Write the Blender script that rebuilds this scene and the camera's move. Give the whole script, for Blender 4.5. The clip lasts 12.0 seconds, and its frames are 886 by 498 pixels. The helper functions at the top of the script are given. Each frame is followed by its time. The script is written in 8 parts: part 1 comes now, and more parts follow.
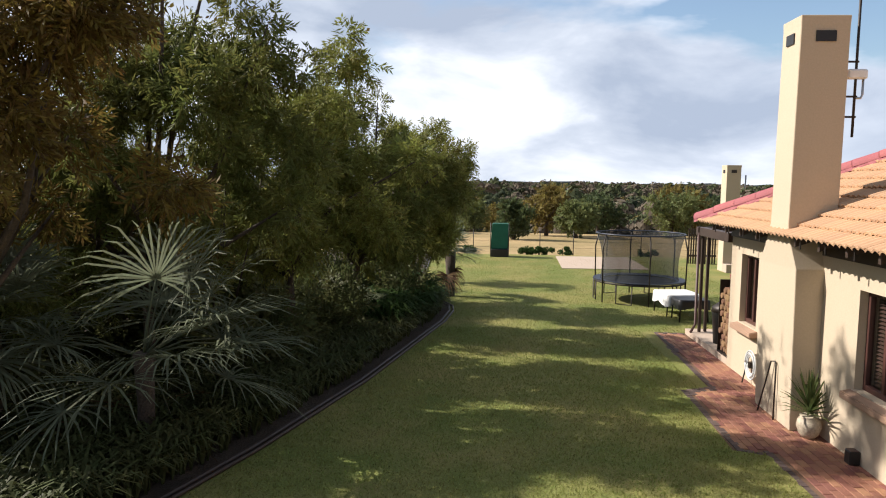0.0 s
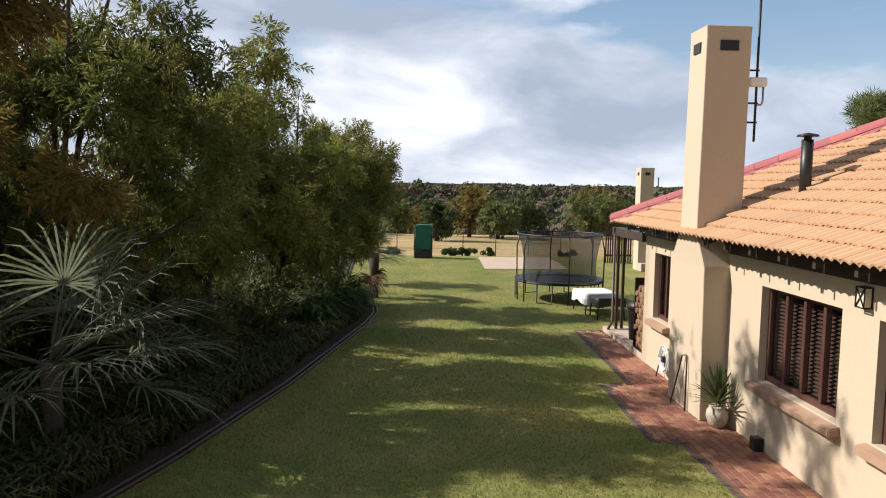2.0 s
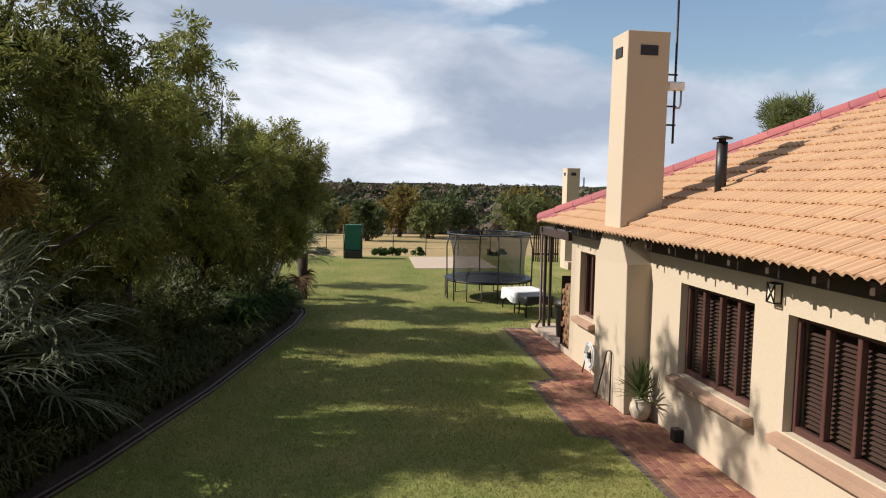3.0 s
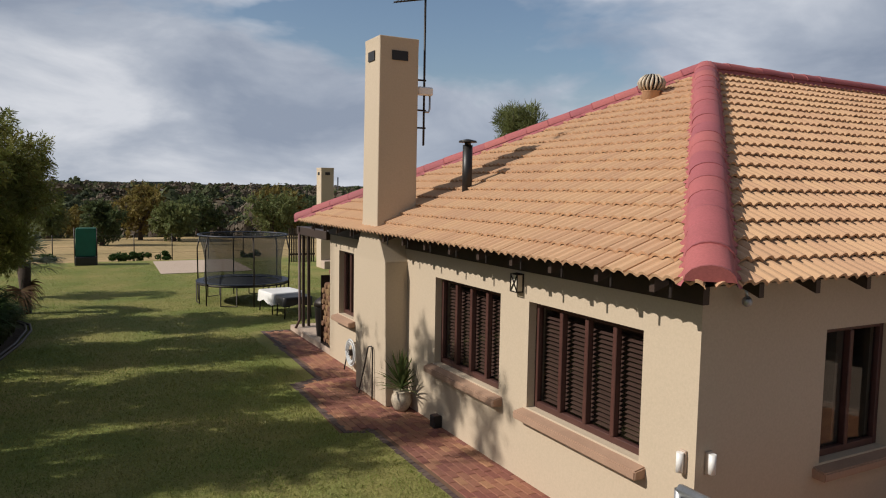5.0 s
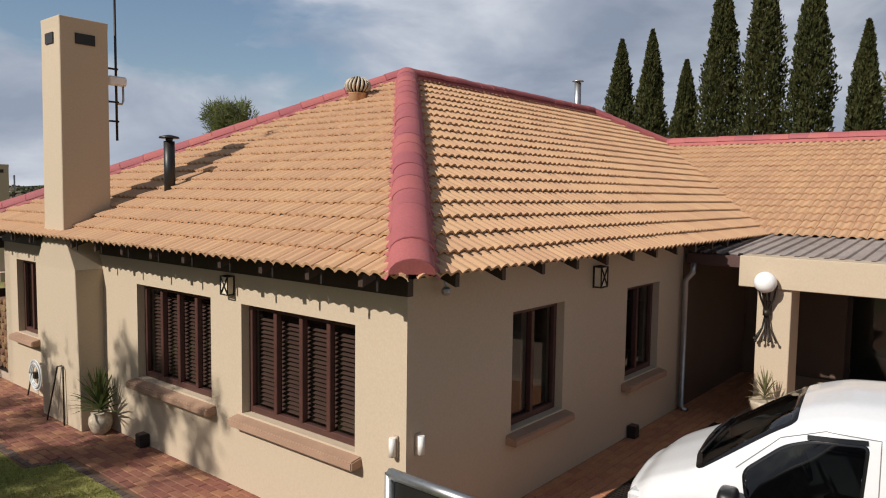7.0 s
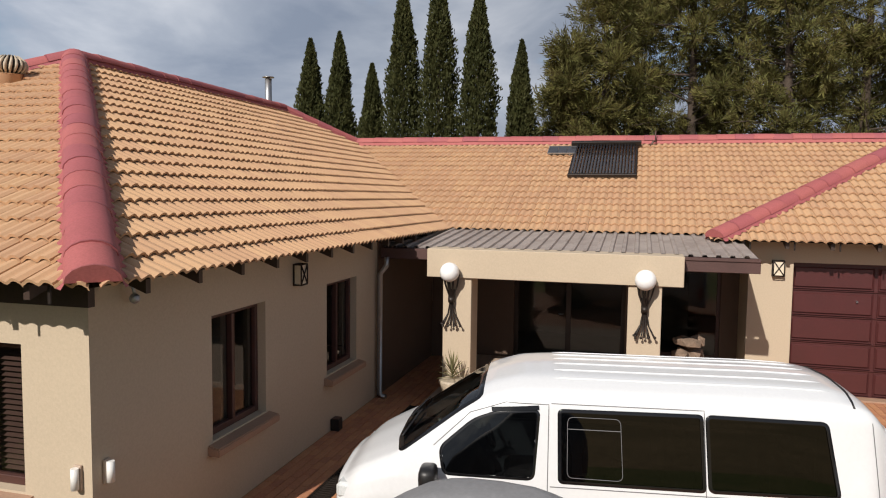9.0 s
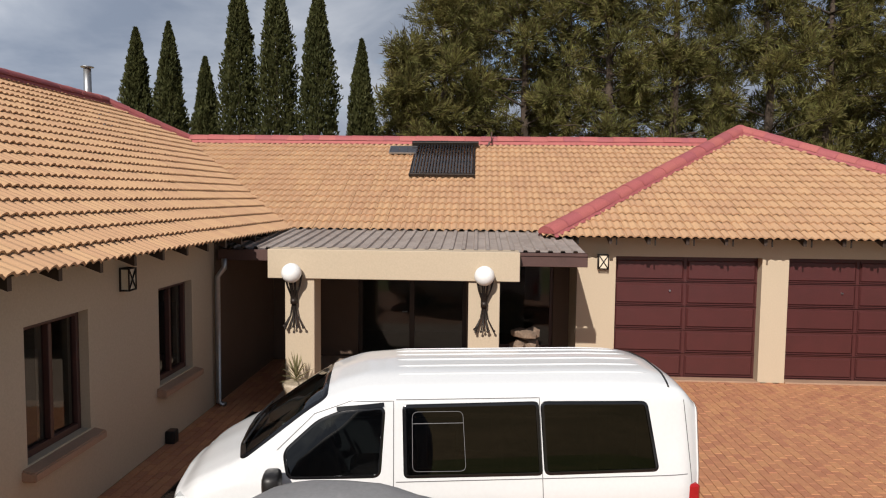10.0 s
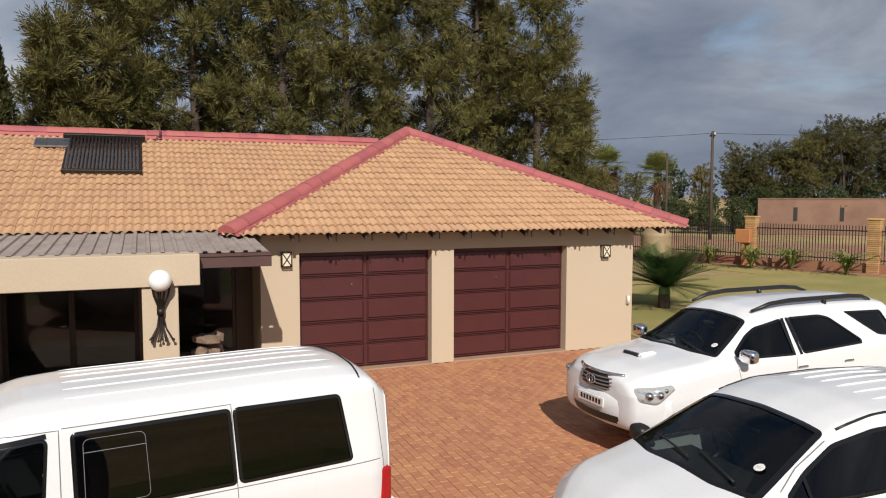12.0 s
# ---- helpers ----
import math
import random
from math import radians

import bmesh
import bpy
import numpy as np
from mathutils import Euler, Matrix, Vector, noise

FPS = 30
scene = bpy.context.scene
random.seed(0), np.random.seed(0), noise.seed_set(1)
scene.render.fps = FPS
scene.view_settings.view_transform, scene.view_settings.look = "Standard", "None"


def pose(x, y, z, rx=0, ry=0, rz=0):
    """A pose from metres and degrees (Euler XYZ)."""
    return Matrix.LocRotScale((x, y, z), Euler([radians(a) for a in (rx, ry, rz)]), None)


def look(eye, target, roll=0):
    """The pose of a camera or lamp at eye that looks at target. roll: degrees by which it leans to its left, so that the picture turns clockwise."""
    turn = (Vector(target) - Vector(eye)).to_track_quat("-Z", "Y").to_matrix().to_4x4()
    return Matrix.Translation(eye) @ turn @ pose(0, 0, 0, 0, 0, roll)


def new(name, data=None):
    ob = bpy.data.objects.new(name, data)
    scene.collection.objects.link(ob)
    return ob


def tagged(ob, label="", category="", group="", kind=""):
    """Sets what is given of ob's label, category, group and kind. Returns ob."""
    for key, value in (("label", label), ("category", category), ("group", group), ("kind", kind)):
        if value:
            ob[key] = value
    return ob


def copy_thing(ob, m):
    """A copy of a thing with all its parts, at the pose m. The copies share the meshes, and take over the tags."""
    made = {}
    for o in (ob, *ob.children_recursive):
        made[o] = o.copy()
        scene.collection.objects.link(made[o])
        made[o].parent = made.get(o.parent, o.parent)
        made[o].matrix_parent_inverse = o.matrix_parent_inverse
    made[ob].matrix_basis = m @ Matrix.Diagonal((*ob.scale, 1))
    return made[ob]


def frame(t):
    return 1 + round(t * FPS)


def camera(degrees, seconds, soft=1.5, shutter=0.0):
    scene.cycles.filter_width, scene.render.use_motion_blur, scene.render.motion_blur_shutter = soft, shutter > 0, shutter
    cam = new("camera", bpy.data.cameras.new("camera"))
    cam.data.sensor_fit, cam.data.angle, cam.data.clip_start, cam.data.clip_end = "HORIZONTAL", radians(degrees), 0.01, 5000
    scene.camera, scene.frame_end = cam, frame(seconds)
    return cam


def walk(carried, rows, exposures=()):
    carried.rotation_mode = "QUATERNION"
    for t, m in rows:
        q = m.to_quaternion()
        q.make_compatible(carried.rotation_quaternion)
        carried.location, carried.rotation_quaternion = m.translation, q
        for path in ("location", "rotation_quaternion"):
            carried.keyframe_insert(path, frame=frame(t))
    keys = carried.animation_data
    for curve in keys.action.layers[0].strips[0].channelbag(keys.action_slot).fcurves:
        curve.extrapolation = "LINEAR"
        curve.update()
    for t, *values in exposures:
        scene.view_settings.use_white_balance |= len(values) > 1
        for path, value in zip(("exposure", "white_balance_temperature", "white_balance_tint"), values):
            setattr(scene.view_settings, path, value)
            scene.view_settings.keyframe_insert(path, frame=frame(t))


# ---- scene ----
cam = camera(63.7, 12.0, soft=1.1)

PATH = [
    (0, (-0.06, 0.165, 3.292), (-0.176, 2.153, 3.107), 0.8),
    (0.5, (-0.05, 0.138, 3.289), (-0.131, 2.128, 3.106), 0.8),
    (1, (-0.049, 0.121, 3.283), (-0.087, 2.113, 3.103), 0.9),
    (1.5, (-0.055, 0.128, 3.281), (-0.039, 2.12, 3.102), 0.9),
    (2, (-0.048, 0.136, 3.285), (0.049, 2.126, 3.108), 0.9),
    (2.5, (-0.028, 0.145, 3.29), (0.16, 2.129, 3.113), 0.9),
    (3, (-0.024, 0.146, 3.291), (0.266, 2.117, 3.116), 1.0),
    (4.8, (-0.108, 0.135, 3.296), (0.764, 1.927, 3.13), 1.1),
    (5, (-0.115, 0.131, 3.296), (0.821, 1.891, 3.131), 1.0),
    (5.5, (-0.105, 0.123, 3.3), (0.997, 1.784, 3.138), 1.0),
    (6, (-0.071, 0.121, 3.296), (1.186, 1.669, 3.136), 1.0),
    (6.5, (-0.053, 0.097, 3.298), (1.351, 1.512, 3.139), 0.9),
    (7, (-0.056, 0.086, 3.289), (1.48, 1.357, 3.135), 0.8),
    (7.2, (-0.059, 0.093, 3.289), (1.527, 1.302, 3.137), 1.0),
    (8.8, (-0.053, 0.152, 3.292), (1.845, 0.762, 3.141), 0.8),
    (9, (-0.053, 0.155, 3.291), (1.871, 0.682, 3.141), 0.7),
    (9.5, (-0.049, 0.149, 3.28), (1.921, 0.462, 3.132), 0.6),
    (10, (-0.057, 0.141, 3.281), (1.935, 0.238, 3.135), 0.6),
    (10.5, (-0.069, 0.141, 3.28), (1.92, -0.013, 3.135), 0.5),
    (11, (-0.061, 0.15, 3.278), (1.895, -0.241, 3.134), 0.4),
    (11.5, (-0.029, 0.181, 3.275), (1.866, -0.443, 3.13), 0.2),
    (12, (0.022, 0.202, 3.271), (1.862, -0.567, 3.125), 0.1),
]
walk(cam, [(t, look(eye, target, roll)) for t, eye, target, roll in PATH],
     exposures=[(0, 0.68), (1.5, 0.59), (2.5, 0.48), (3.2, 0.36), (5.0, -0.14), (5.5, -0.20), (6.0, -0.22), (7.0, -0.06), (12.0, -0.06)])

# ---- light ----
SUN_TO = Vector((1.0, -0.24, -0.75)).normalized()      # the way the sunlight travels
sun = new("sun", bpy.data.lights.new("sun", "SUN"))
sun.data.energy, sun.data.angle, sun.data.color = 5.0, radians(0.6), (1.0, 0.93, 0.85)
sun.matrix_world = Matrix.Translation((-30, 10, 20)) @ SUN_TO.to_track_quat("-Z", "Y").to_matrix().to_4x4()

world = bpy.data.worlds.new("world")
scene.world = world
world.use_nodes = True
wn, wl = world.node_tree.nodes, world.node_tree.links
wn.clear()
w_out = wn.new("ShaderNodeOutputWorld")
w_bg = wn.new("ShaderNodeBackground")
w_sky = wn.new("ShaderNodeTexSky")
w_sky.sky_type, w_sky.sun_disc = "NISHITA", False
w_sky.sun_elevation, w_sky.sun_rotation = radians(36), math.atan2(-1.0, 0.24)
w_sky.dust_density, w_sky.ozone_density = 1.4, 1.6
w_co = wn.new("ShaderNodeTexCoord")
w_comb = wn.new("ShaderNodeMapping")
w_comb.inputs["Scale"].default_value = (1.0, 1.0, 2.6)
wl.new(w_co.outputs["Generated"], w_comb.inputs[0])


def sky_noise(scale, detail, rough, warp, offset):
    mp = wn.new("ShaderNodeMapping")
    mp.inputs["Location"].default_value = offset
    n = wn.new("ShaderNodeTexNoise")
    n.inputs["Scale"].default_value, n.inputs["Detail"].default_value = scale, detail
    n.inputs["Roughness"].default_value, n.inputs["Distortion"].default_value = rough, warp
    wl.new(w_comb.outputs[0], mp.inputs[0]); wl.new(mp.outputs[0], n.inputs["Vector"])
    return n.outputs["Fac"]


def sky_ramp(src, stops):
    r = wn.new("ShaderNodeValToRGB")
    e = r.color_ramp.elements
    while len(e) < len(stops):
        e.new(0.5)
    for el, (p, c) in zip(e, stops):
        el.position, el.color = p, (*c, 1)
    wl.new(src, r.inputs[0])
    return r.outputs[0]


def sky_mix(kind, fac, a, b):
    m = wn.new("ShaderNodeMix"); m.data_type, m.blend_type = "RGBA", kind
    for src, sock in ((fac, m.inputs["Factor"]), (a, m.inputs["A"]), (b, m.inputs["B"])):
        if isinstance(src, float):
            sock.default_value = src
        else:
            wl.new(src, sock)
    return m.outputs["Result"]


# clouds: bright to the north-west, where the sun stands behind them, slate grey to the south and east and overhead
w_dot = wn.new("ShaderNodeVectorMath"); w_dot.operation = "DOT_PRODUCT"
w_dot.inputs[1].default_value = Vector((-0.42, 0.90, -0.10)).normalized()
wl.new(w_co.outputs["Generated"], w_dot.inputs[0])
w_side = wn.new("ShaderNodeMath"); w_side.operation = "MULTIPLY_ADD"
w_side.inputs[1].default_value = w_side.inputs[2].default_value = 0.5
wl.new(w_dot.outputs["Value"], w_side.inputs[0])
glow = sky_ramp(w_side.outputs[0], [(0.18, (0.30, 0.318, 0.35)), (0.42, (0.44, 0.455, 0.48)), (0.66, (0.56, 0.575, 0.60)), (0.95, (0.56, 0.565, 0.575))])
cover = sky_ramp(sky_noise(2.1, 6, 0.55, 0.25, (1.3, 4.2, 0.9)), [(0.36, (0, 0, 0)), (0.46, (1, 1, 1))])
tone = sky_ramp(sky_noise(3.4, 8, 0.55, 0.35, (5.3, 2.9, 1.6)), [(0.33, (3.9, 4.5, 5.6)), (0.50, (5.9, 6.4, 7.3)), (0.66, (9.2, 9.4, 9.9))])
w_sep = wn.new("ShaderNodeSeparateXYZ")
wl.new(w_co.outputs["Generated"], w_sep.inputs[0])
low = sky_ramp(w_sep.outputs["Z"], [(0.02, (1, 1, 1)), (0.16, (0, 0, 0))])
cover = sky_mix("LIGHTEN", 1.0, cover, low)
lit = sky_mix("MULTIPLY", 1.0, tone, glow)
overhead_dim = sky_ramp(w_sep.outputs["Z"], [(0.28, (1, 1, 1)), (0.80, (0.55, 0.56, 0.58))])     # darkens the unseen sky overhead to lower the fill light
lit = sky_mix("MULTIPLY", 1.0, lit, overhead_dim)
clear = wn.new("ShaderNodeVectorMath"); clear.operation = "SCALE"; clear.inputs["Scale"].default_value = 0.75
wl.new(w_sky.outputs[0], clear.inputs[0])
w_mul = sky_mix("MIX", cover, clear.outputs[0], lit)
w_bg.inputs["Strength"].default_value = 0.14
wl.new(w_mul, w_bg.inputs["Color"]); wl.new(w_bg.outputs[0], w_out.inputs[0])

# ---- materials ----


def material(name, base, rough=0.7, metal=0.0, var=0.12, scale=3.0, fine=60.0, bump=0.2, dist=0.01, tint=None, spread=0.0, island=False, spec=0.5, coat=0.0):
    """A node material: the base colour, broken by a broad and a fine noise towards tint, with bump; spread varies it from piece to piece."""
    m = bpy.data.materials.new(name)
    m.use_nodes = True
    n, l = m.node_tree.nodes, m.node_tree.links
    b = n["Principled BSDF"]
    b.inputs["Roughness"].default_value, b.inputs["Metallic"].default_value = rough, metal
    b.inputs["Specular IOR Level"].default_value, b.inputs["Coat Weight"].default_value = spec, coat
    co = n.new("ShaderNodeNewGeometry")
    big, small = n.new("ShaderNodeTexNoise"), n.new("ShaderNodeTexNoise")
    for tex, s in ((big, scale), (small, fine)):
        tex.inputs["Scale"].default_value, tex.inputs["Detail"].default_value, tex.inputs["Roughness"].default_value = s, 5, 0.6
        l.new(co.outputs["Position"], tex.inputs["Vector"])
    tint = tint or tuple(c * 0.6 for c in base)
    ramp = n.new("ShaderNodeValToRGB")
    ramp.color_ramp.elements[0].position, ramp.color_ramp.elements[1].position = 0.38, 0.68
    ramp.color_ramp.elements[0].color, ramp.color_ramp.elements[1].color = (0, 0, 0, 1), (1, 1, 1, 1)
    l.new(big.outputs["Fac"], ramp.inputs[0])
    k = n.new("ShaderNodeMath"); k.operation = "MULTIPLY"; k.inputs[1].default_value = min(1.0, var * 4)
    l.new(ramp.outputs[0], k.inputs[0])
    mix = n.new("ShaderNodeMix"); mix.data_type = "RGBA"
    mix.inputs["A"].default_value, mix.inputs["B"].default_value = (*base, 1), (*tint, 1)
    l.new(k.outputs[0], mix.inputs["Factor"])
    hsv = n.new("ShaderNodeHueSaturation")
    l.new(mix.outputs["Result"], hsv.inputs["Color"])
    val = n.new("ShaderNodeMapRange")
    val.inputs["From Min"].default_value, val.inputs["From Max"].default_value = 0.25, 0.75
    val.inputs["To Min"].default_value, val.inputs["To Max"].default_value = 1 - var * 1.3, 1 + var * 1.3
    l.new(small.outputs["Fac"], val.inputs["Value"])
    if spread:
        if island:
            rnd = co.outputs["Random Per Island"]
        else:
            rnd = n.new("ShaderNodeObjectInfo").outputs["Random"]
        r2 = n.new("ShaderNodeMapRange")
        r2.inputs["To Min"].default_value, r2.inputs["To Max"].default_value = 1 - spread, 1 + spread
        l.new(rnd, r2.inputs["Value"])
        mm = n.new("ShaderNodeMath"); mm.operation = "MULTIPLY"
        l.new(val.outputs[0], mm.inputs[0]); l.new(r2.outputs[0], mm.inputs[1])
        l.new(mm.outputs[0], hsv.inputs["Value"])
        r3 = n.new("ShaderNodeMapRange")
        r3.inputs["To Min"].default_value, r3.inputs["To Max"].default_value = 0.5 - spread * 0.06, 0.5 + spread * 0.06
        l.new(rnd, r3.inputs["Value"]); l.new(r3.outputs[0], hsv.inputs["Hue"])
    else:
        l.new(val.outputs[0], hsv.inputs["Value"])
    l.new(hsv.outputs[0], b.inputs["Base Color"])
    if bump:
        bp = n.new("ShaderNodeBump")
        bp.inputs["Strength"].default_value, bp.inputs["Distance"].default_value = bump, dist
        l.new(small.outputs["Fac"], bp.inputs["Height"]); l.new(bp.outputs[0], b.inputs["Normal"])
    return m


def leaf_material(name, base, tint, spread=0.35, rough=0.55, through_light=0.4):
    m = material(name, base, rough, var=0.16, scale=0.9, fine=8, bump=0, tint=tint, spread=spread, island=True, spec=0.12)
    n, l = m.node_tree.nodes, m.node_tree.links
    b, out = n["Principled BSDF"], n["Material Output"]
    tr = n.new("ShaderNodeBsdfTranslucent")
    src = b.inputs["Base Color"].links[0].from_socket
    l.new(src, tr.inputs["Color"])
    mx = n.new("ShaderNodeMixShader"); mx.inputs[0].default_value = through_light
    l.new(b.outputs[0], mx.inputs[1]); l.new(tr.outputs[0], mx.inputs[2]); l.new(mx.outputs[0], out.inputs[0])
    return m


def glass_material(name, tint, gloss=0.03, clear=0.75):
    """A thin pane: clear to the given share, the rest mirror, by Fresnel."""
    m = bpy.data.materials.new(name)
    m.use_nodes = True
    n, l = m.node_tree.nodes, m.node_tree.links
    n.remove(n["Principled BSDF"])
    tr, gl, mx, lw = n.new("ShaderNodeBsdfTransparent"), n.new("ShaderNodeBsdfGlossy"), n.new("ShaderNodeMixShader"), n.new("ShaderNodeLayerWeight")
    pw, ml = n.new("ShaderNodeMath"), n.new("ShaderNodeMath")
    pw.operation, ml.operation = "POWER", "MULTIPLY_ADD"
    lw.inputs["Blend"].default_value, pw.inputs[1].default_value, ml.inputs[1].default_value, ml.inputs[2].default_value = 0.5, 4.0, 0.85, 0.05
    l.new(lw.outputs["Facing"], pw.inputs[0]); l.new(pw.outputs[0], ml.inputs[0])
    tr.inputs["Color"].default_value = (*[c * clear for c in tint], 1)
    gl.inputs["Roughness"].default_value = gloss
    l.new(ml.outputs[0], mx.inputs[0]); l.new(tr.outputs[0], mx.inputs[1]); l.new(gl.outputs[0], mx.inputs[2])
    l.new(mx.outputs[0], n["Material Output"].inputs[0])
    return m


M_PLASTER = material("beige_plaster", (0.490, 0.400, 0.292), 0.88, var=0.05, scale=0.7, fine=45, bump=0.25, dist=0.006, tint=(0.45, 0.37, 0.265))
M_SILL = material("tan_sill_paint", (0.37, 0.235, 0.158), 0.8, var=0.08, scale=2, fine=50, bump=0.2, dist=0.005, tint=(0.21, 0.118, 0.08))
M_TILE = material("ochre_roof_tile", (0.505, 0.308, 0.176), 0.85, var=0.06, scale=1.1, fine=70, bump=0.25, dist=0.004, tint=(0.43, 0.262, 0.148), spread=0.055, island=True)
M_TILE_OB = material("ochre_roof_tile_single", (0.505, 0.308, 0.176), 0.85, var=0.06, scale=1.1, fine=70, bump=0.25, dist=0.004, tint=(0.43, 0.262, 0.148), spread=0.055)
M_RIDGE = material("red_ridge_tile", (0.35, 0.095, 0.098), 0.75, var=0.12, scale=2.2, fine=50, bump=0.25, dist=0.004, tint=(0.29, 0.08, 0.078), spread=0.12)
M_DARKWOOD = material("dark_brown_timber", (0.045, 0.026, 0.018), 0.55, var=0.18, scale=4, fine=90, bump=0.2, dist=0.003)
M_FRAME = material("red_brown_window_frame", (0.082, 0.033, 0.026), 0.45, var=0.14, scale=4, fine=80, bump=0.12, dist=0.002, tint=(0.05, 0.02, 0.016))
M_BLIND = material("dark_blind_slat", (0.088, 0.046, 0.036), 0.5, var=0.12, scale=5, fine=60, bump=0.1, dist=0.002)
M_GARAGE = material("maroon_garage_door", (0.074, 0.020, 0.020), 0.38, var=0.14, scale=3, fine=70, bump=0.15, dist=0.002, tint=(0.058, 0.018, 0.017))
M_LAWN = material("lawn_grass", (0.168, 0.200, 0.052), 0.9, var=0.26, scale=0.55, fine=38, bump=0.9, dist=0.04, tint=(0.305, 0.262, 0.095), spec=0.2)
M_LAWN_DRY = material("dry_lawn_grass", (0.27, 0.25, 0.085), 0.9, var=0.24, scale=0.4, fine=24, bump=0.9, dist=0.04, tint=(0.40, 0.31, 0.13), spec=0.2)
M_CREAM = material("cream_lamp_glass", (0.74, 0.65, 0.50), 0.4, var=0.06, scale=6, fine=40, bump=0.05)
M_DRY = material("dry_veld_grass", (0.40, 0.29, 0.15), 0.95, var=0.22, scale=0.12, fine=3, bump=0.6, dist=0.1, tint=(0.20, 0.165, 0.075), spec=0.1)
M_SOIL = material("dark_bed_soil", (0.075, 0.052, 0.034), 0.95, var=0.3, scale=2, fine=30, bump=0.9, dist=0.04)
M_BRICK = material("path_brick", (0.27, 0.115, 0.070), 0.85, var=0.16, scale=1.0, fine=45, bump=0.4, dist=0.006, tint=(0.20, 0.095, 0.065), spread=0.28, island=True)
M_BRICK_OB = material("path_brick_single", (0.27, 0.115, 0.070), 0.85, var=0.16, scale=1.0, fine=45, bump=0.4, dist=0.006, tint=(0.20, 0.095, 0.065), spread=0.28)
M_EDGEBRICK = material("dark_edge_brick", (0.105, 0.070, 0.060), 0.85, var=0.16, scale=1.2, fine=45, bump=0.4, dist=0.006, spread=0.25, island=True)
M_YARD = material("yard_paver", (0.45, 0.205, 0.105), 0.85, var=0.14, scale=0.45, fine=40, bump=0.4, dist=0.006, tint=(0.40, 0.18, 0.095), spread=0.11, island=True)
M_YARD_OB = material("yard_paver_single", (0.45, 0.205, 0.105), 0.85, var=0.14, scale=0.45, fine=40, bump=0.4, dist=0.006, tint=(0.40, 0.18, 0.095), spread=0.11)
M_JOINT = material("sandy_joint", (0.17, 0.095, 0.055), 0.95, var=0.2, scale=2, fine=60, bump=0.4)
M_SLAB = material("pink_concrete_slab", (0.46, 0.36, 0.28), 0.9, var=0.1, scale=0.8, fine=30, bump=0.3, tint=(0.40, 0.30, 0.23))
M_STEEL = material("galvanised_steel", (0.42, 0.43, 0.44), 0.42, 0.9, var=0.1, scale=6, fine=60, bump=0.05)
M_BLACK = material("black_paint", (0.014, 0.013, 0.013), 0.45, var=0.15, scale=5, fine=60, bump=0.08)
M_IRON = material("wrought_iron", (0.030, 0.022, 0.018), 0.5, 0.4, var=0.2, scale=8, fine=70, bump=0.2, dist=0.003)
M_WHITE = material("white_car_paint", (0.70, 0.71, 0.72), 0.26, var=0.02, scale=2, fine=30, bump=0.0, tint=(0.66, 0.67, 0.68), coat=0.5)
M_RUBBER = material("tyre_rubber", (0.020, 0.020, 0.020), 0.85, var=0.15, scale=8, fine=60, bump=0.2)
M_CHROME = material("chrome", (0.75, 0.76, 0.78), 0.12, 1.0, var=0.03, scale=5, fine=40, bump=0.0)
M_CARDARK = material("car_interior", (0.055, 0.055, 0.055), 0.8, var=0.15, scale=4, fine=40, bump=0.1)
M_RED = material("red_lamp_plastic", (0.35, 0.012, 0.015), 0.2, var=0.08, scale=6, fine=40, bump=0)
M_REDCLOTH = material("red_cloth", (0.30, 0.02, 0.045), 0.9, var=0.2, scale=6, fine=60, bump=0.3)
M_WHITEPL = material("white_plastic", (0.78, 0.77, 0.74), 0.4, var=0.05, scale=5, fine=50, bump=0.05)
M_GLOBE = material("opal_glass_globe", (0.86, 0.86, 0.85), 0.18, var=0.03, scale=3, fine=30, bump=0)
M_TANK = material("beige_tank", (0.30, 0.225, 0.125), 0.6, var=0.12, scale=2, fine=20, bump=0.1)
M_POT = material("pale_glazed_pot", (0.52, 0.44, 0.33), 0.55, var=0.2, scale=7, fine=40, bump=0.3, dist=0.01, tint=(0.30, 0.25, 0.19))
M_HEADLAMP = material("headlamp_glass", (0.50, 0.51, 0.50), 0.10, 0.25, var=0.08, scale=8, fine=30, bump=0.0, coat=0.8)
M_TUBE = material("vacuum_tube", (0.050, 0.050, 0.056), 0.18, var=0.12, scale=6, fine=40, bump=0.0)
M_BLACKGLOSS = material("black_glazing_edge", (0.008, 0.008, 0.009), 0.12, var=0.1, scale=5, fine=40, bump=0.0)
M_SEAM = material("panel_gap", (0.16, 0.16, 0.165), 0.7, var=0.1, scale=5, fine=40, bump=0.0)
M_GLASS = glass_material("window_glass", (0.86, 0.90, 0.90))
M_CARGLASS = glass_material("tinted_car_glass", (0.022, 0.025, 0.027), 0.02)
M_WSGLASS = glass_material("windscreen_glass", (0.50, 0.56, 0.55), 0.02)
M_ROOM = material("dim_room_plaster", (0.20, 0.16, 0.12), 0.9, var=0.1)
M_NET = material("trampoline_net", (0.020, 0.025, 0.027), 0.8, var=0.1, bump=0)
n_, l_ = M_NET.node_tree.nodes, M_NET.node_tree.links
sheer, thin = n_.new("ShaderNodeBsdfTransparent"), n_.new("ShaderNodeMixShader")
thin.inputs[0].default_value = 0.55
l_.new(sheer.outputs[0], thin.inputs[1]); l_.new(n_["Principled BSDF"].outputs[0], thin.inputs[2]); l_.new(thin.outputs[0], n_["Material Output"].inputs[0])
M_TRMAT = material("trampoline_mat", (0.012, 0.012, 0.016), 0.6, var=0.1)
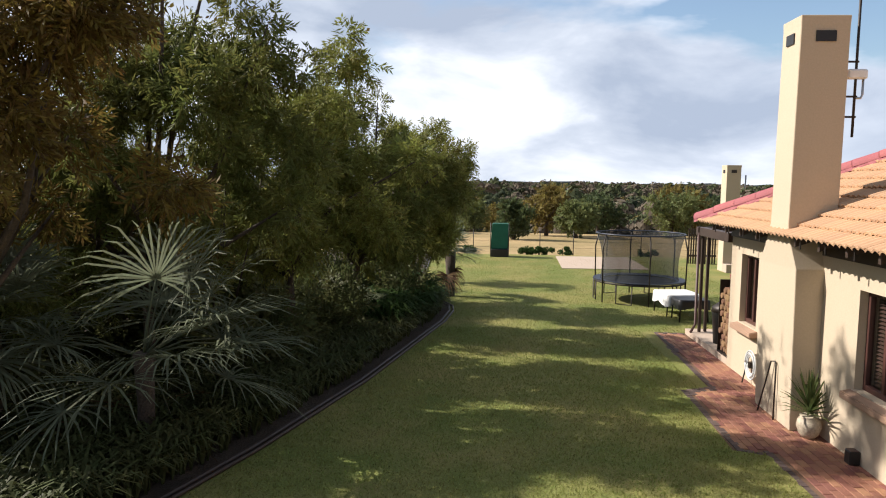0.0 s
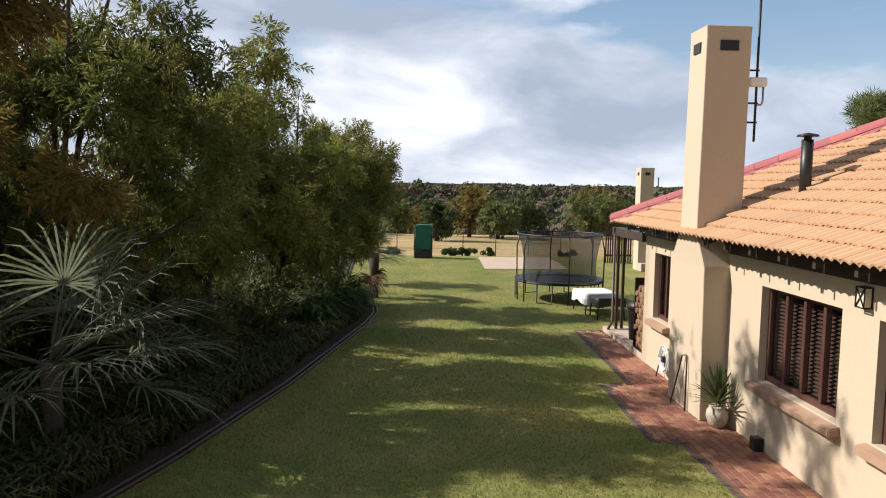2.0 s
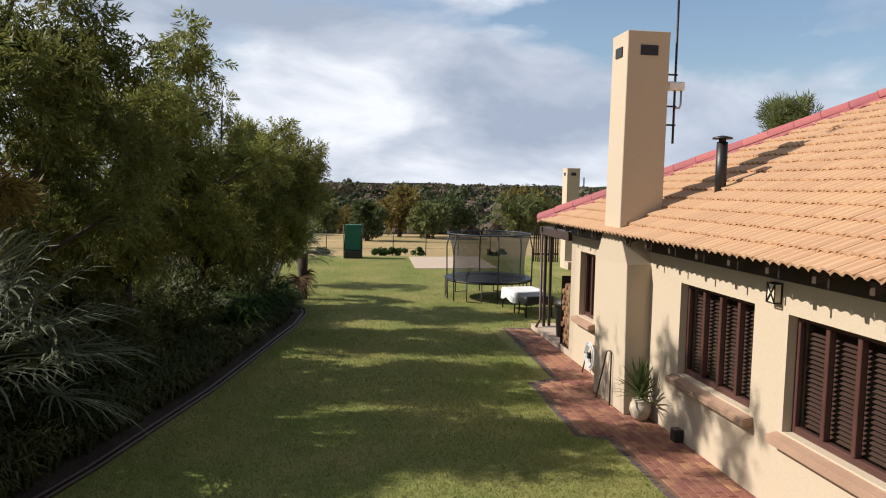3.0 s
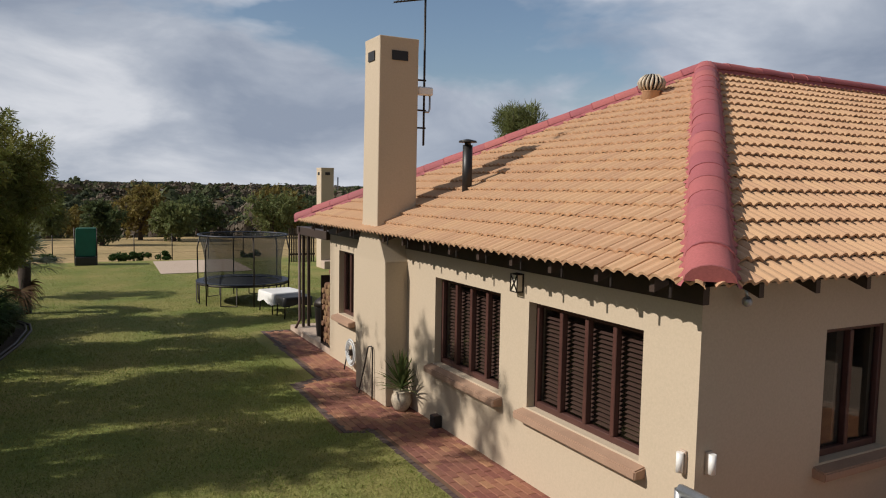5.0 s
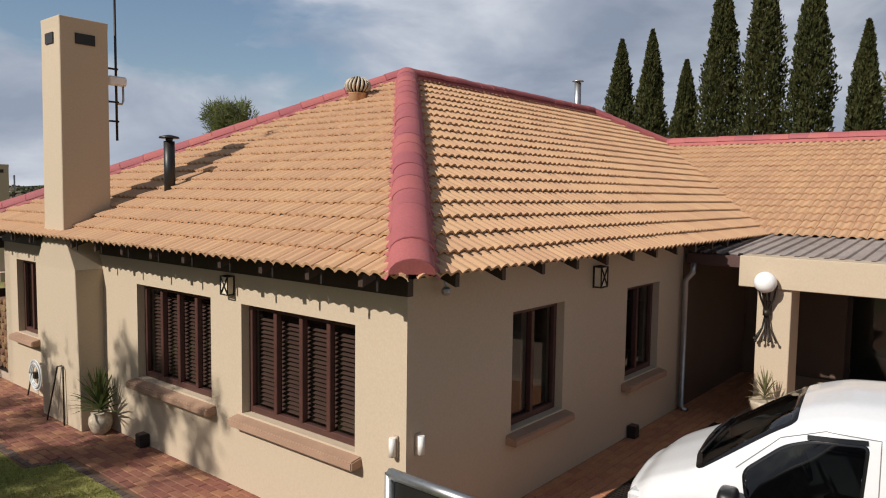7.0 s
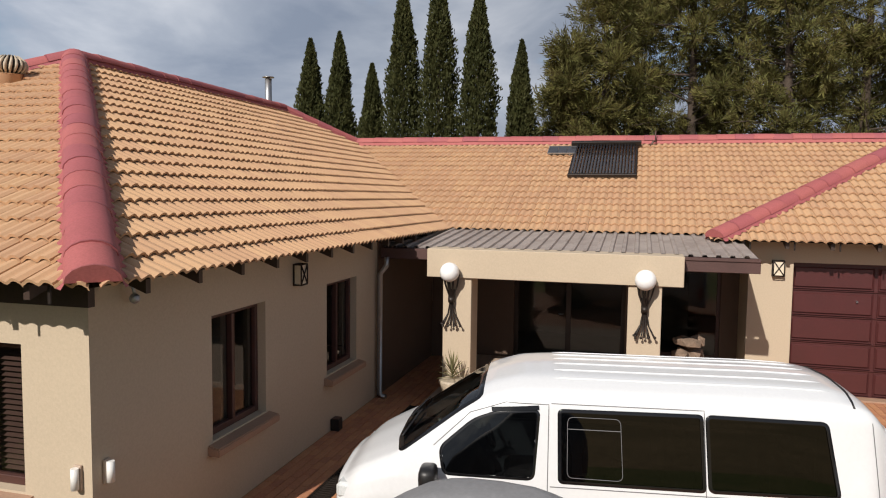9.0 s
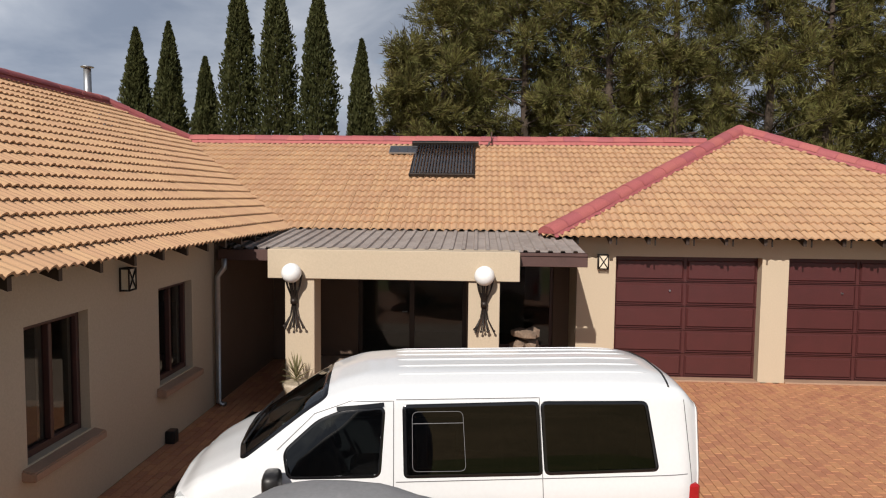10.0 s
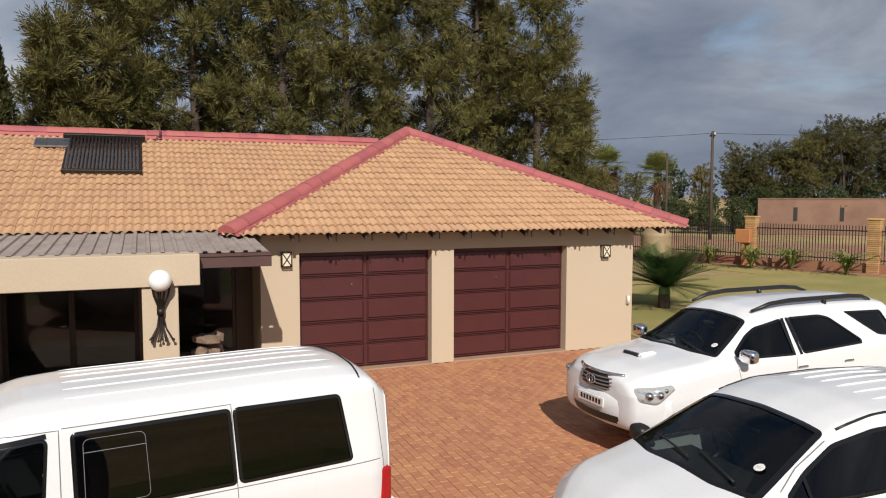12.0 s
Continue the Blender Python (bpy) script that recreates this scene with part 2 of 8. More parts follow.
M_BLUEPAD = material("blue_pad", (0.016, 0.022, 0.042), 0.5, var=0.1)
M_GREENCLOTH = material("green_shade_cloth", (0.012, 0.115, 0.075), 0.8, var=0.12, scale=3)
M_GREYTARP = material("grey_tarpaulin", (0.24, 0.24, 0.245), 0.6, var=0.08, scale=2, fine=30, bump=0.15)
M_SHEET = material("weathered_roof_sheet", (0.36, 0.31, 0.28), 0.6, 0.0, var=0.16, scale=2.5, fine=40, bump=0.1, tint=(0.20, 0.16, 0.14))
M_GUTTER = material("brown_gutter", (0.085, 0.042, 0.036), 0.5, var=0.12, scale=3, fine=50, bump=0.08)
M_LOGEND = material("split_log", (0.22, 0.12, 0.06), 0.9, var=0.25, scale=9, fine=60, bump=0.4, spread=0.3)
M_STONE = material("packed_rock", (0.25, 0.175, 0.125), 0.9, var=0.25, scale=5, fine=40, bump=0.5, dist=0.02)
M_FACEBRICK = material("face_brick", (0.48, 0.28, 0.12), 0.85, var=0.15, scale=2, fine=40, bump=0.3, spread=0.15)
M_SAND = material("red_sand", (0.29, 0.135, 0.08), 0.95, var=0.3, scale=0.25, fine=4, bump=0.4, tint=(0.30, 0.20, 0.11))
M_ORANGE = material("orange_paint", (0.46, 0.19, 0.07), 0.6, var=0.08, scale=2, fine=30, bump=0.1)
M_TERRAWALL = material("terracotta_wall", (0.215, 0.125, 0.085), 0.9, var=0.16, scale=0.5, fine=20, bump=0.2)
M_BARK = material("bark", (0.085, 0.062, 0.046), 0.95, var=0.3, scale=6, fine=40, bump=0.8, dist=0.03)
M_LEAF = leaf_material("olive_green_leaf", (0.135, 0.155, 0.044), (0.22, 0.20, 0.055))
M_LEAF_LIGHT = leaf_material("willow_green_leaf", (0.18, 0.198, 0.050), (0.27, 0.245, 0.062))
M_LEAF_OCHRE = leaf_material("ochre_leaf", (0.165, 0.108, 0.028), (0.11, 0.092, 0.030))
M_LEAF_DARK = leaf_material("dark_shrub_leaf", (0.078, 0.092, 0.036), (0.125, 0.120, 0.048))
M_CYPRESS = leaf_material("cypress_leaf", (0.066, 0.072, 0.028), (0.095, 0.096, 0.036), spread=0.2)
M_PINE = leaf_material("pine_needle", (0.115, 0.110, 0.040), (0.195, 0.160, 0.055), spread=0.45)
M_PALM = leaf_material("grey_green_palm", (0.15, 0.17, 0.11), (0.19, 0.205, 0.13), spread=0.25)
M_CYCAD = leaf_material("cycad_leaf", (0.045, 0.085, 0.025), (0.07, 0.11, 0.03), spread=0.2)
M_YUCCA = leaf_material("yucca_leaf", (0.10, 0.13, 0.045), (0.20, 0.19, 0.07), spread=0.25)
M_SUCC = leaf_material("dry_succulent_leaf", (0.30, 0.27, 0.15), (0.22, 0.22, 0.10), spread=0.25)
M_DEAD = leaf_material("dead_palm_leaf", (0.16, 0.095, 0.05), (0.11, 0.07, 0.04), spread=0.3)
M_FARFAN = leaf_material("fan_palm_leaf", (0.20, 0.23, 0.07), (0.27, 0.27, 0.09), spread=0.3)
M_OLIVE = leaf_material("olive_brown_leaf", (0.092, 0.088, 0.036), (0.13, 0.108, 0.046), spread=0.4)
M_FARLEAF = [leaf_material("far_leaf_green", (0.145, 0.17, 0.065), (0.19, 0.20, 0.08)),
             leaf_material("far_leaf_ochre", (0.20, 0.15, 0.045), (0.15, 0.13, 0.045)),
             leaf_material("far_leaf_grey", (0.145, 0.118, 0.088), (0.18, 0.14, 0.10)),
             leaf_material("far_leaf_dark", (0.075, 0.10, 0.045), (0.11, 0.13, 0.05))]
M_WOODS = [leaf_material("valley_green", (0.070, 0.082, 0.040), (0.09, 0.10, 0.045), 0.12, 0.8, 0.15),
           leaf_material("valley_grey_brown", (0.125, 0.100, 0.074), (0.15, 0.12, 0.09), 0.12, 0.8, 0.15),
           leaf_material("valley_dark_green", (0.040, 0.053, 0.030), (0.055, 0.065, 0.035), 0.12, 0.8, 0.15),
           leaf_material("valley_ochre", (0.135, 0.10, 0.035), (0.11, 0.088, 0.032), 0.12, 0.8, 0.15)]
M_BUSH = material("valley_bush", (0.060, 0.062, 0.034), 0.95, var=0.3, scale=0.05, fine=0.6, bump=0.5, dist=0.5, tint=(0.14, 0.115, 0.06))
M_LAMPGLASS = material("headlight_lens", (0.62, 0.64, 0.64), 0.12, var=0.08, scale=12, fine=60, bump=0.1)
# porch plaster with the recess's shade put into its colour
M_ENTRY = material("porch_shade_plaster", (0.13, 0.085, 0.06), 0.85, var=0.08, scale=1.0, fine=40, bump=0.2)
M_BLADE = leaf_material("grass_blade", (0.20, 0.238, 0.062), (0.345, 0.298, 0.108), spread=0.35)
# the far ridge's haze is put into this blue-grey
M_HILL = material("haze_tinted_hill", (0.13, 0.155, 0.165), 1.0, var=0.2, scale=0.02, fine=0.2, bump=0)

# ---- building helpers ----


def mesh_of(name, verts, faces, mat, smooth=False):
    me = bpy.data.meshes.new(name)
    me.from_pydata([tuple(v) for v in verts], [], faces)
    me.materials.append(mat)
    if smooth:
        me.polygons.foreach_set("use_smooth", [True] * len(me.polygons))
    me.update()
    return me


def quads_mesh(name, v, mat, smooth=False, size=4):
    """A mesh of loose faces: v is an array of (faces, corners, 3)."""
    v = np.asarray(v, dtype=np.float32)
    nf, k = v.shape[0], v.shape[1]
    me = bpy.data.meshes.new(name)
    me.vertices.add(nf * k)
    me.vertices.foreach_set("co", v.reshape(-1))
    me.loops.add(nf * k)
    me.loops.foreach_set("vertex_index", np.arange(nf * k, dtype=np.int32))
    me.polygons.add(nf)
    me.polygons.foreach_set("loop_start", np.arange(0, nf * k, k, dtype=np.int32))
    me.polygons.foreach_set("loop_total", np.full(nf, k, dtype=np.int32))
    me.update(calc_edges=True)
    me.materials.append(mat)
    return me


def thing(name, m, label, category, group="", kind=""):
    ob = new(name)
    ob.empty_display_size = 0.2
    ob.matrix_basis = m
    return tagged(ob, label, category, group, kind)


def part(name, bm, mat, parent=None, label="", smooth=False):
    """Links a bmesh (or a mesh) as one mesh object under a thing or a part."""
    if isinstance(bm, bpy.types.Mesh):
        me = bm
    else:
        me = bpy.data.meshes.new(name)
        bmesh.ops.recalc_face_normals(bm, faces=bm.faces)
        if smooth:
            for f in bm.faces:
                f.smooth = True
        bm.to_mesh(me)
        bm.free()
        me.materials.append(mat)
    ob = new(name, me)
    if parent:
        ob.parent = parent
    return tagged(ob, label) if label else ob


def box(bm, x0, x1, y0, y1, z0, z1, bevel=0.0, seg=1):
    r = bmesh.ops.create_cube(bm, size=1.0, matrix=Matrix.Translation(((x0 + x1) / 2, (y0 + y1) / 2, (z0 + z1) / 2)) @ Matrix.Diagonal((abs(x1 - x0), abs(y1 - y0), abs(z1 - z0), 1)))
    if bevel:
        es = {e for v in r["verts"] for e in v.link_edges}
        bmesh.ops.bevel(bm, geom=list(es), offset=bevel, segments=seg, affect="EDGES", clamp_overlap=True)
    return bm


def boxes(*rows, bevel=0.0):
    bm = bmesh.new()
    for r in rows:
        box(bm, *r, bevel=bevel)
    return bm


def prism(bm, poly, axis, a, b, bevel=0.0):
    """A polygon pushed from a to b along an axis; the polygon's two coordinates are the other axes in xyz order."""
    def at(p, s):
        c = list(p)
        c.insert("xyz".index(axis), s)
        return c
    lo = [bm.verts.new(at(p, a)) for p in poly]
    hi = [bm.verts.new(at(p, b)) for p in poly]
    fs = [bm.faces.new(lo), bm.faces.new(hi[::-1])]
    for i in range(len(poly)):
        j = (i + 1) % len(poly)
        fs.append(bm.faces.new((lo[i], hi[i], hi[j], lo[j])))
    if bevel:
        es = list({e for f in fs for e in f.edges})
        bmesh.ops.bevel(bm, geom=es, offset=bevel, segments=2, affect="EDGES", clamp_overlap=True)
    return bm


def tube(bm, pts, radii, seg=8, cap=True):
    pts = [Vector(p) for p in pts]
    if not isinstance(radii, (list, tuple)):
        radii = [radii] * len(pts)
    rings = []
    side = None
    for i, p in enumerate(pts):
        d = (pts[min(i + 1, len(pts) - 1)] - pts[max(i - 1, 0)]).normalized()
        if side is None:
            side = d.orthogonal().normalized()
        side = (side - d * side.dot(d)).normalized()
        up = d.cross(side)
        rings.append([bm.verts.new(p + (side * math.cos(a) + up * math.sin(a)) * radii[i]) for a in [2 * math.pi * k / seg for k in range(seg)]])
    for a, b in zip(rings, rings[1:]):
        for k in range(seg):
            f = bm.faces.new((a[k], a[(k + 1) % seg], b[(k + 1) % seg], b[k]))
            f.smooth = True
    if cap:
        bm.faces.new(rings[0][::-1]); bm.faces.new(rings[-1])
    return bm


def lathe(bm, prof, seg=20, centre=(0, 0)):
    """Turns a profile of (radius, z) round the upright axis."""
    rings = [[bm.verts.new((centre[0] + r * math.cos(2 * math.pi * k / seg), centre[1] + r * math.sin(2 * math.pi * k / seg), z)) for k in range(seg)] for r, z in prof]
    for a, b in zip(rings, rings[1:]):
        for k in range(seg):
            f = bm.faces.new((a[k], a[(k + 1) % seg], b[(k + 1) % seg], b[k]))
            f.smooth = True
    bm.faces.new(rings[0][::-1]); bm.faces.new(rings[-1])
    return bm


# ---- ground ----


def smooth_step(a, b, x):
    t = np.clip((x - a) / (b - a), 0, 1)
    return t * t * (3 - 2 * t)


def ground_z(x, y):
    """The height of the land: level round the house, a shallow valley to the north that rises again far off."""
    z = -0.5 * smooth_step(33, 52, y) - 6.0 * smooth_step(52, 115, y) + 4.6 * smooth_step(320, 1500, y) + 0 * x
    return z + 1.2 * np.sin(x * 0.011 + y * 0.004) * smooth_step(60, 300, y)


def grid_sheet(name, xs, ys, mat, label, category, dz=0.0):
    X, Y = np.meshgrid(xs, ys, indexing="ij")
    Z = ground_z(X, Y) + dz
    v = np.stack([X, Y, Z], -1).reshape(-1, 3)
    ny = len(ys)
    f = [(i * ny + j, (i + 1) * ny + j, (i + 1) * ny + j + 1, i * ny + j + 1) for i in range(len(xs) - 1) for j in range(ny - 1)]
    ob = new(name, mesh_of(name, v, f, mat, True))
    return tagged(ob, label, category, kind="structure")


far = np.array([0, 20, 40, 60, 90, 130, 180, 250, 350, 500, 700, 1000, 1500, 2200, 3500.0])
grid_sheet("ground", np.concatenate([-far[:0:-1], far]), np.concatenate([-far[:0:-1], far[:4], np.linspace(66, 400, 20), far[9:]]), M_DRY, "dry straw-coloured veld sloping away to a valley", "ground", -0.03)
grid_sheet("valley_bush", np.linspace(-900, 1500, 40), np.concatenate([np.linspace(60, 400, 22), far[9:]]), M_BUSH, "brown-green bush of the valley floor", "ground", 0.02)
# the lawn, north and west of the house, and the lawn south of the garage
def flat(name, poly, z0, z1, mat, label, category):
    bm = bmesh.new()
    prism(bm, poly, "z", z0, z1)
    ob = part(name, bm, mat)
    return tagged(ob, label, category, kind="structure")


BED_EDGE = [(-4.6, 3.2), (-3.9, 5.2), (-3.28, 7.13), (-2.84, 8.52), (-2.44, 10.1), (-2.05, 11.63), (-1.42, 14.94), (-1.06, 16.84), (-0.93, 18.2), (-0.98, 18.95), (-1.3, 19.7), (-1.9, 21.5), (-2.3, 26.0), (-2.6, 33.5)]
flat("lawn", [(-4.2, -14), (3.5, -14)] + [(3.5, 8.9), (3.1, 9.05), (3.2, 11.7), (3.66, 11.87), (3.78, 16.29), (9.0, 16.3), (14, 26), (14, 33.6)] + BED_EDGE[::-1], -0.06, 0.0, M_LAWN, "mown green lawn with yellowish patches, dappled by tree shade", "lawn")
flat("lawn_south", [(13.3, -10.4), (23, -10.4), (23, -24), (34, -22), (40, -24), (19, -31.5), (3.5, -31.5), (3.5, -11.0)], -0.06, 0.0, M_LAWN_DRY, "dry yellowish lawn beyond the garage", "lawn")
flat("planting_bed", BED_EDGE + [(-16, 33.5), (-16, 3.2)], -0.05, 0.03, M_SOIL, "dark mulched bed under the trees", "bed")
# timber edging of the bed
bm = bmesh.new()
for dx, r in ((0.0, 0.035), (0.10, 0.028)):
    tube(bm, [(x + dx, y, 0.03) for x, y in BED_EDGE], r, 6)
tagged(part("bed_edging", bm, M_DARKWOOD, smooth=True), "low dark edging between the lawn and the bed", "edging", kind="structure")
flat("yard_base", [(4.46, 4.0), (13.9, 4.0), (13.9, -1.0), (13.3, -1.0), (13.3, -10.4), (3.5, -11.0), (3.5, 4.0)], -0.06, -0.012, M_JOINT, "sandy joints of the paved yard", "paving")
flat("path_base", [(3.5, 4.0), (4.46, 4.0), (4.46, 13.4), (5.6, 13.4), (5.6, 16.29), (3.78, 16.29), (3.66, 11.87), (3.2, 11.7), (3.1, 9.05), (3.5, 8.9)], -0.06, -0.012, M_JOINT, "sandy joints of the brick path", "paving")
flat("concrete_pad", [(3.0, 28.2), (6.4, 28.3), (6.5, 33.1), (3.2, 32.9)], -0.05, 0.02, M_SLAB, "pale pink concrete pad at the end of the lawn", "paving")

# ---- house: plan ----
WX, WY = 4.457, 4.209          # garden wall, end wall
EX, EY, EZ = 3.96, 3.71, 2.63  # eave corner
APEX = (9.42, 8.81, 5.34)
RIDGE_A = (16.2, 8.81, 5.34)
NWY = 13.91
BX, BZ = 13.3, 2.65            # eave of the entrance wing
RBX, RBZ = 17.7, 4.60          # its ridge
GX = 12.866                    # garage wall
G_APEX = (17.0, -5.9, 4.84)
GEX, GEY0, GEY1, GEZ = 12.37, -1.04, -10.76, 2.61
house = thing("house", pose(0, 0, 0), "single-storey beige plastered house with ochre tiled hip roofs and red ridges", "house")


def wall_with_holes(u0, u1, z0, z1, holes, axis, a, b, mat, name="wall"):
    """An upright wall along u with rectangular holes (u0, u1, z0, z1); axis: the thin axis, from a to b."""
    us = sorted({u0, u1, *[h[0] for h in holes], *[h[1] for h in holes]})
    bm = bmesh.new()
    for p, q in zip(us, us[1:]):
        hs = sorted([h for h in holes if h[0] <= p + 1e-6 and h[1] >= q - 1e-6], key=lambda h: h[2])
        z = z0
        for h in hs + [(0, 0, z1, z1)]:
            if h[2] > z + 1e-4:
                if axis == "x":
                    box(bm, a, b, p, q, z, h[2])
                else:
                    box(bm, p, q, a, b, z, h[2])
            z = h[3]
    bmesh.ops.remove_doubles(bm, verts=bm.verts, dist=1e-4)
    dead = {}
    for f in bm.faces:
        c = f.calc_center_median()
        dead.setdefault((round(c.x, 3), round(c.y, 3), round(c.z, 3)), []).append(f)
    bmesh.ops.delete(bm, geom=[f for fs in dead.values() if len(fs) > 1 for f in fs], context="FACES")
    return part(name, bm, mat, house)


T = 0.23
W1, W2, WF = (7.24, 8.93, 0.86, 2.08), (4.86, 6.65, 0.86, 2.07), (12.12, 12.9, 0.93, 2.13)
W3, W4 = (6.09, 7.15, 0.80, 2.07), (8.80, 9.86, 0.81, 2.07)
wall_with_holes(WY, 13.42, 0, 2.75, [W1, W2, WF], "x", WX, WX + T, M_PLASTER)
wall_with_holes(WX + T, 13.9, 0, 2.75, [W3, W4, (11.3, 12.2, 0, 2.05)], "y", WY, WY + T, M_PLASTER)
G1, G2 = (-4.93, -2.35, 0, 2.25), (-8.0, -5.40, 0, 2.25)
wall_with_holes(-9.70, -1.66, 0, 2.75, [G1, G2], "x", GX, GX + T, M_PLASTER)
part("wall", boxes((WX, 9.0, 13.42 - T, 13.42, 0, 2.75)), M_PLASTER, house)
part("wall", boxes((GX + T, 21.4, -9.70, -9.70 + T, 0, 2.75)), M_PLASTER, house)
part("wall", boxes((GX + T, 14.1, -1.66 - T, -1.66, 0, 2.75)), M_PLASTER, house)
# beige walls under the porch, coloured dark for their deep shade
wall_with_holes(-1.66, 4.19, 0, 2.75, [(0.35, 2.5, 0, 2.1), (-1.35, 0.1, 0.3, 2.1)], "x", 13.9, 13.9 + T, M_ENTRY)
part("recess_wall", boxes((10.74, 13.9, WY - 0.014, WY + 0.02, 0, 2.6)), M_ENTRY, house, "panel with the porch's shade put into its colour")
# rooms behind the openings, their dimness put into the surface colour
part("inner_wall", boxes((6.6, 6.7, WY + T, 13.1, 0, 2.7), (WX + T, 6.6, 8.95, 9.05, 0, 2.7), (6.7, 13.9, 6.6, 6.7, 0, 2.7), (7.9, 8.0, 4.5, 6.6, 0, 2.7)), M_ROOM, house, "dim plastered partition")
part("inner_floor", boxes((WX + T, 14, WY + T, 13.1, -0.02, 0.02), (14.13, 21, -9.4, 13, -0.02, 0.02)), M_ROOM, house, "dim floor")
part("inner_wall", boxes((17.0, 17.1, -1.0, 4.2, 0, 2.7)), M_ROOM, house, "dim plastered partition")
part("wall", boxes((9.0, 21.4, 13.42 - T, 13.42, 0, 2.75)), M_PLASTER, house)
part("wall", boxes((21.17, 21.4, -9.47, 13.19, 0, 2.75)), M_PLASTER, house)

# ---- roofs ----
roof = part("roof", boxes((4.7, 13.7, 4.5, 13.1, 2.72, 2.76), (13.7, 21.1, -9.4, 13.1, 2.72, 2.76)), M_DARKWOOD, house, "ochre concrete roof tiles with red ridges on dark rafters")
COURSE, TW = 0.295, 0.275
tile_store = []


def roof_face(eave_a, eave_b, top_a, top_b, near=None):
    """Lays tiles on a face from the eave line to the top line. near: a test on a tile's centre for the tiles kept as single pieces."""
    a, b, ta, tb = (Vector(p) for p in (eave_a, eave_b, top_a, top_b))
    u = (b - a).normalized()
    w = (ta - a) - u * (ta - a).dot(u)
    vmax = w.length
    v = w.normalized()
    n = u.cross(v)
    if n.z < 0:
        n = -n
    ua, ub, uta, utb = 0.0, (b - a).length, (ta - a).dot(u), (tb - a).dot(u)
    lo = lambda s: ua + (uta - ua) * min(max(s / vmax, 0), 1)
    hi = lambda s: ub + (utb - ub) * min(max(s / vmax, 0), 1)
    rnd = random.Random(int(abs(a.x * 100 + a.y * 10)))
    across = [0.0, 0.010, 0.014] + [TW * k / 12 for k in range(1, 13)]
    K = len(across)
    for c in range(int(vmax / COURSE) + 1):
        v0, v1 = c * COURSE - 0.04, min((c + 1) * COURSE + 0.03, vmax)
        if v1 - v0 < 0.08:
            continue
        base = math.floor(min(lo(v0), lo(v1)) / TW)
        for i in range(base, int(max(hi(v0), hi(v1)) / TW) + 1):
            u0 = i * TW
            if u0 + TW < min(lo(v0), lo(v1)) + 0.01 or u0 > max(hi(v0), hi(v1)) - 0.01:
                continue
            lift = rnd.uniform(-0.003, 0.004)
            rows = []
            for vv, h in ((v0, 0.052 + lift), (v1, 0.006 + lift)):
                for drop in ((0.026, 0.0) if vv == v0 else (0.0,)):
                    row = []
                    for k in range(K):
                        uu = u0 + across[k]
                        wave = 0.032 * (1 - abs(math.cos(math.pi * 2 * across[k] / TW)) ** 2.6) - (0.016 if k < 2 else 0.0)
                        uc = min(max(uu, lo(vv)), hi(vv))
                        row.append(a + u * uc + v * vv + n * (h + wave - drop - 0.008 * across[k] / TW))
                    rows.append(row)
            cen = rows[1][K // 2]
            tile_store.append((rows, bool(near and near(cen))))


def hip_caps(p, q, fall=0.36, r=0.16, step=0.40):
    """Half-round ridge tiles, each lapped over the last, from p up to q."""
    p, q = Vector(p), Vector(q)
    d = (q - p).normalized()
    side = d.cross(Vector((0, 0, 1))).normalized()
    up = side.cross(d).normalized()
    bm = bmesh.new()
    seg = 8
    rings = []
    for s, rr in ((0.0, r * 1.06), (0.03, r * 1.085), (0.09, r * 1.07), (step + 0.04, r * 1.03)):
        rings.append([bm.verts.new(Vector((math.cos(a) * rr * 1.08, s, math.sin(a) * rr * 0.78 - 0.02))) for a in [math.pi * k / seg for k in range(seg + 1)]])
    for x, y in zip(rings, rings[1:]):
        for k in range(seg):
            bm.faces.new((x[k], x[k + 1], y[k + 1], y[k])).smooth = True
    bm.faces.new(rings[0])
    me = bpy.data.meshes.new("ridge_tile")
    bm.to_mesh(me); bm.free()
    me.materials.append(M_RIDGE)
    rot = Matrix((side, d, up)).transposed().to_4x4()
    count = int((q - p).length / step)
    rnd = random.Random(3)
    # painted mortar bedding, dipping into the tiles' pans on both sides
    v, f, m = [], [], int((q - p).length / 0.045)
    for sg in (-1, 1):
        o = len(v)
        for i in range(m + 1):
            c = p + d * (q - p).length * i / m
            out = 0.205 + 0.022 * math.sin(i * 1.85) + rnd.uniform(-0.01, 0.012)
            v += [c + side * sg * 0.13 + up * 0.045, c + side * sg * 0.18 + up * (0.035 - 0.18 * fall), c + side * sg * out + up * (0.0 - out * fall)]
        f += [(o + 3 * i + k, o + 3 * i + k + 1, o + 3 * i + k + 4, o + 3 * i + k + 3) for i in range(m) for k in (0, 1)]
    part("ridge_bedding", mesh_of("ridge_bedding", v, f, M_RIDGE, True), M_RIDGE, roof, "red-painted mortar under the ridge tiles")
    for i in range(count + 1):
        ob = part("ridge_tile", me, M_RIDGE, roof)
        ob.matrix_basis = Matrix.Translation(p + d * min(i * step, (q - p).length - step) + up * rnd.uniform(0.0, 0.012)) @ rot @ pose(0, 0, 0, 0, 0, rnd.uniform(-1.2, 1.2))


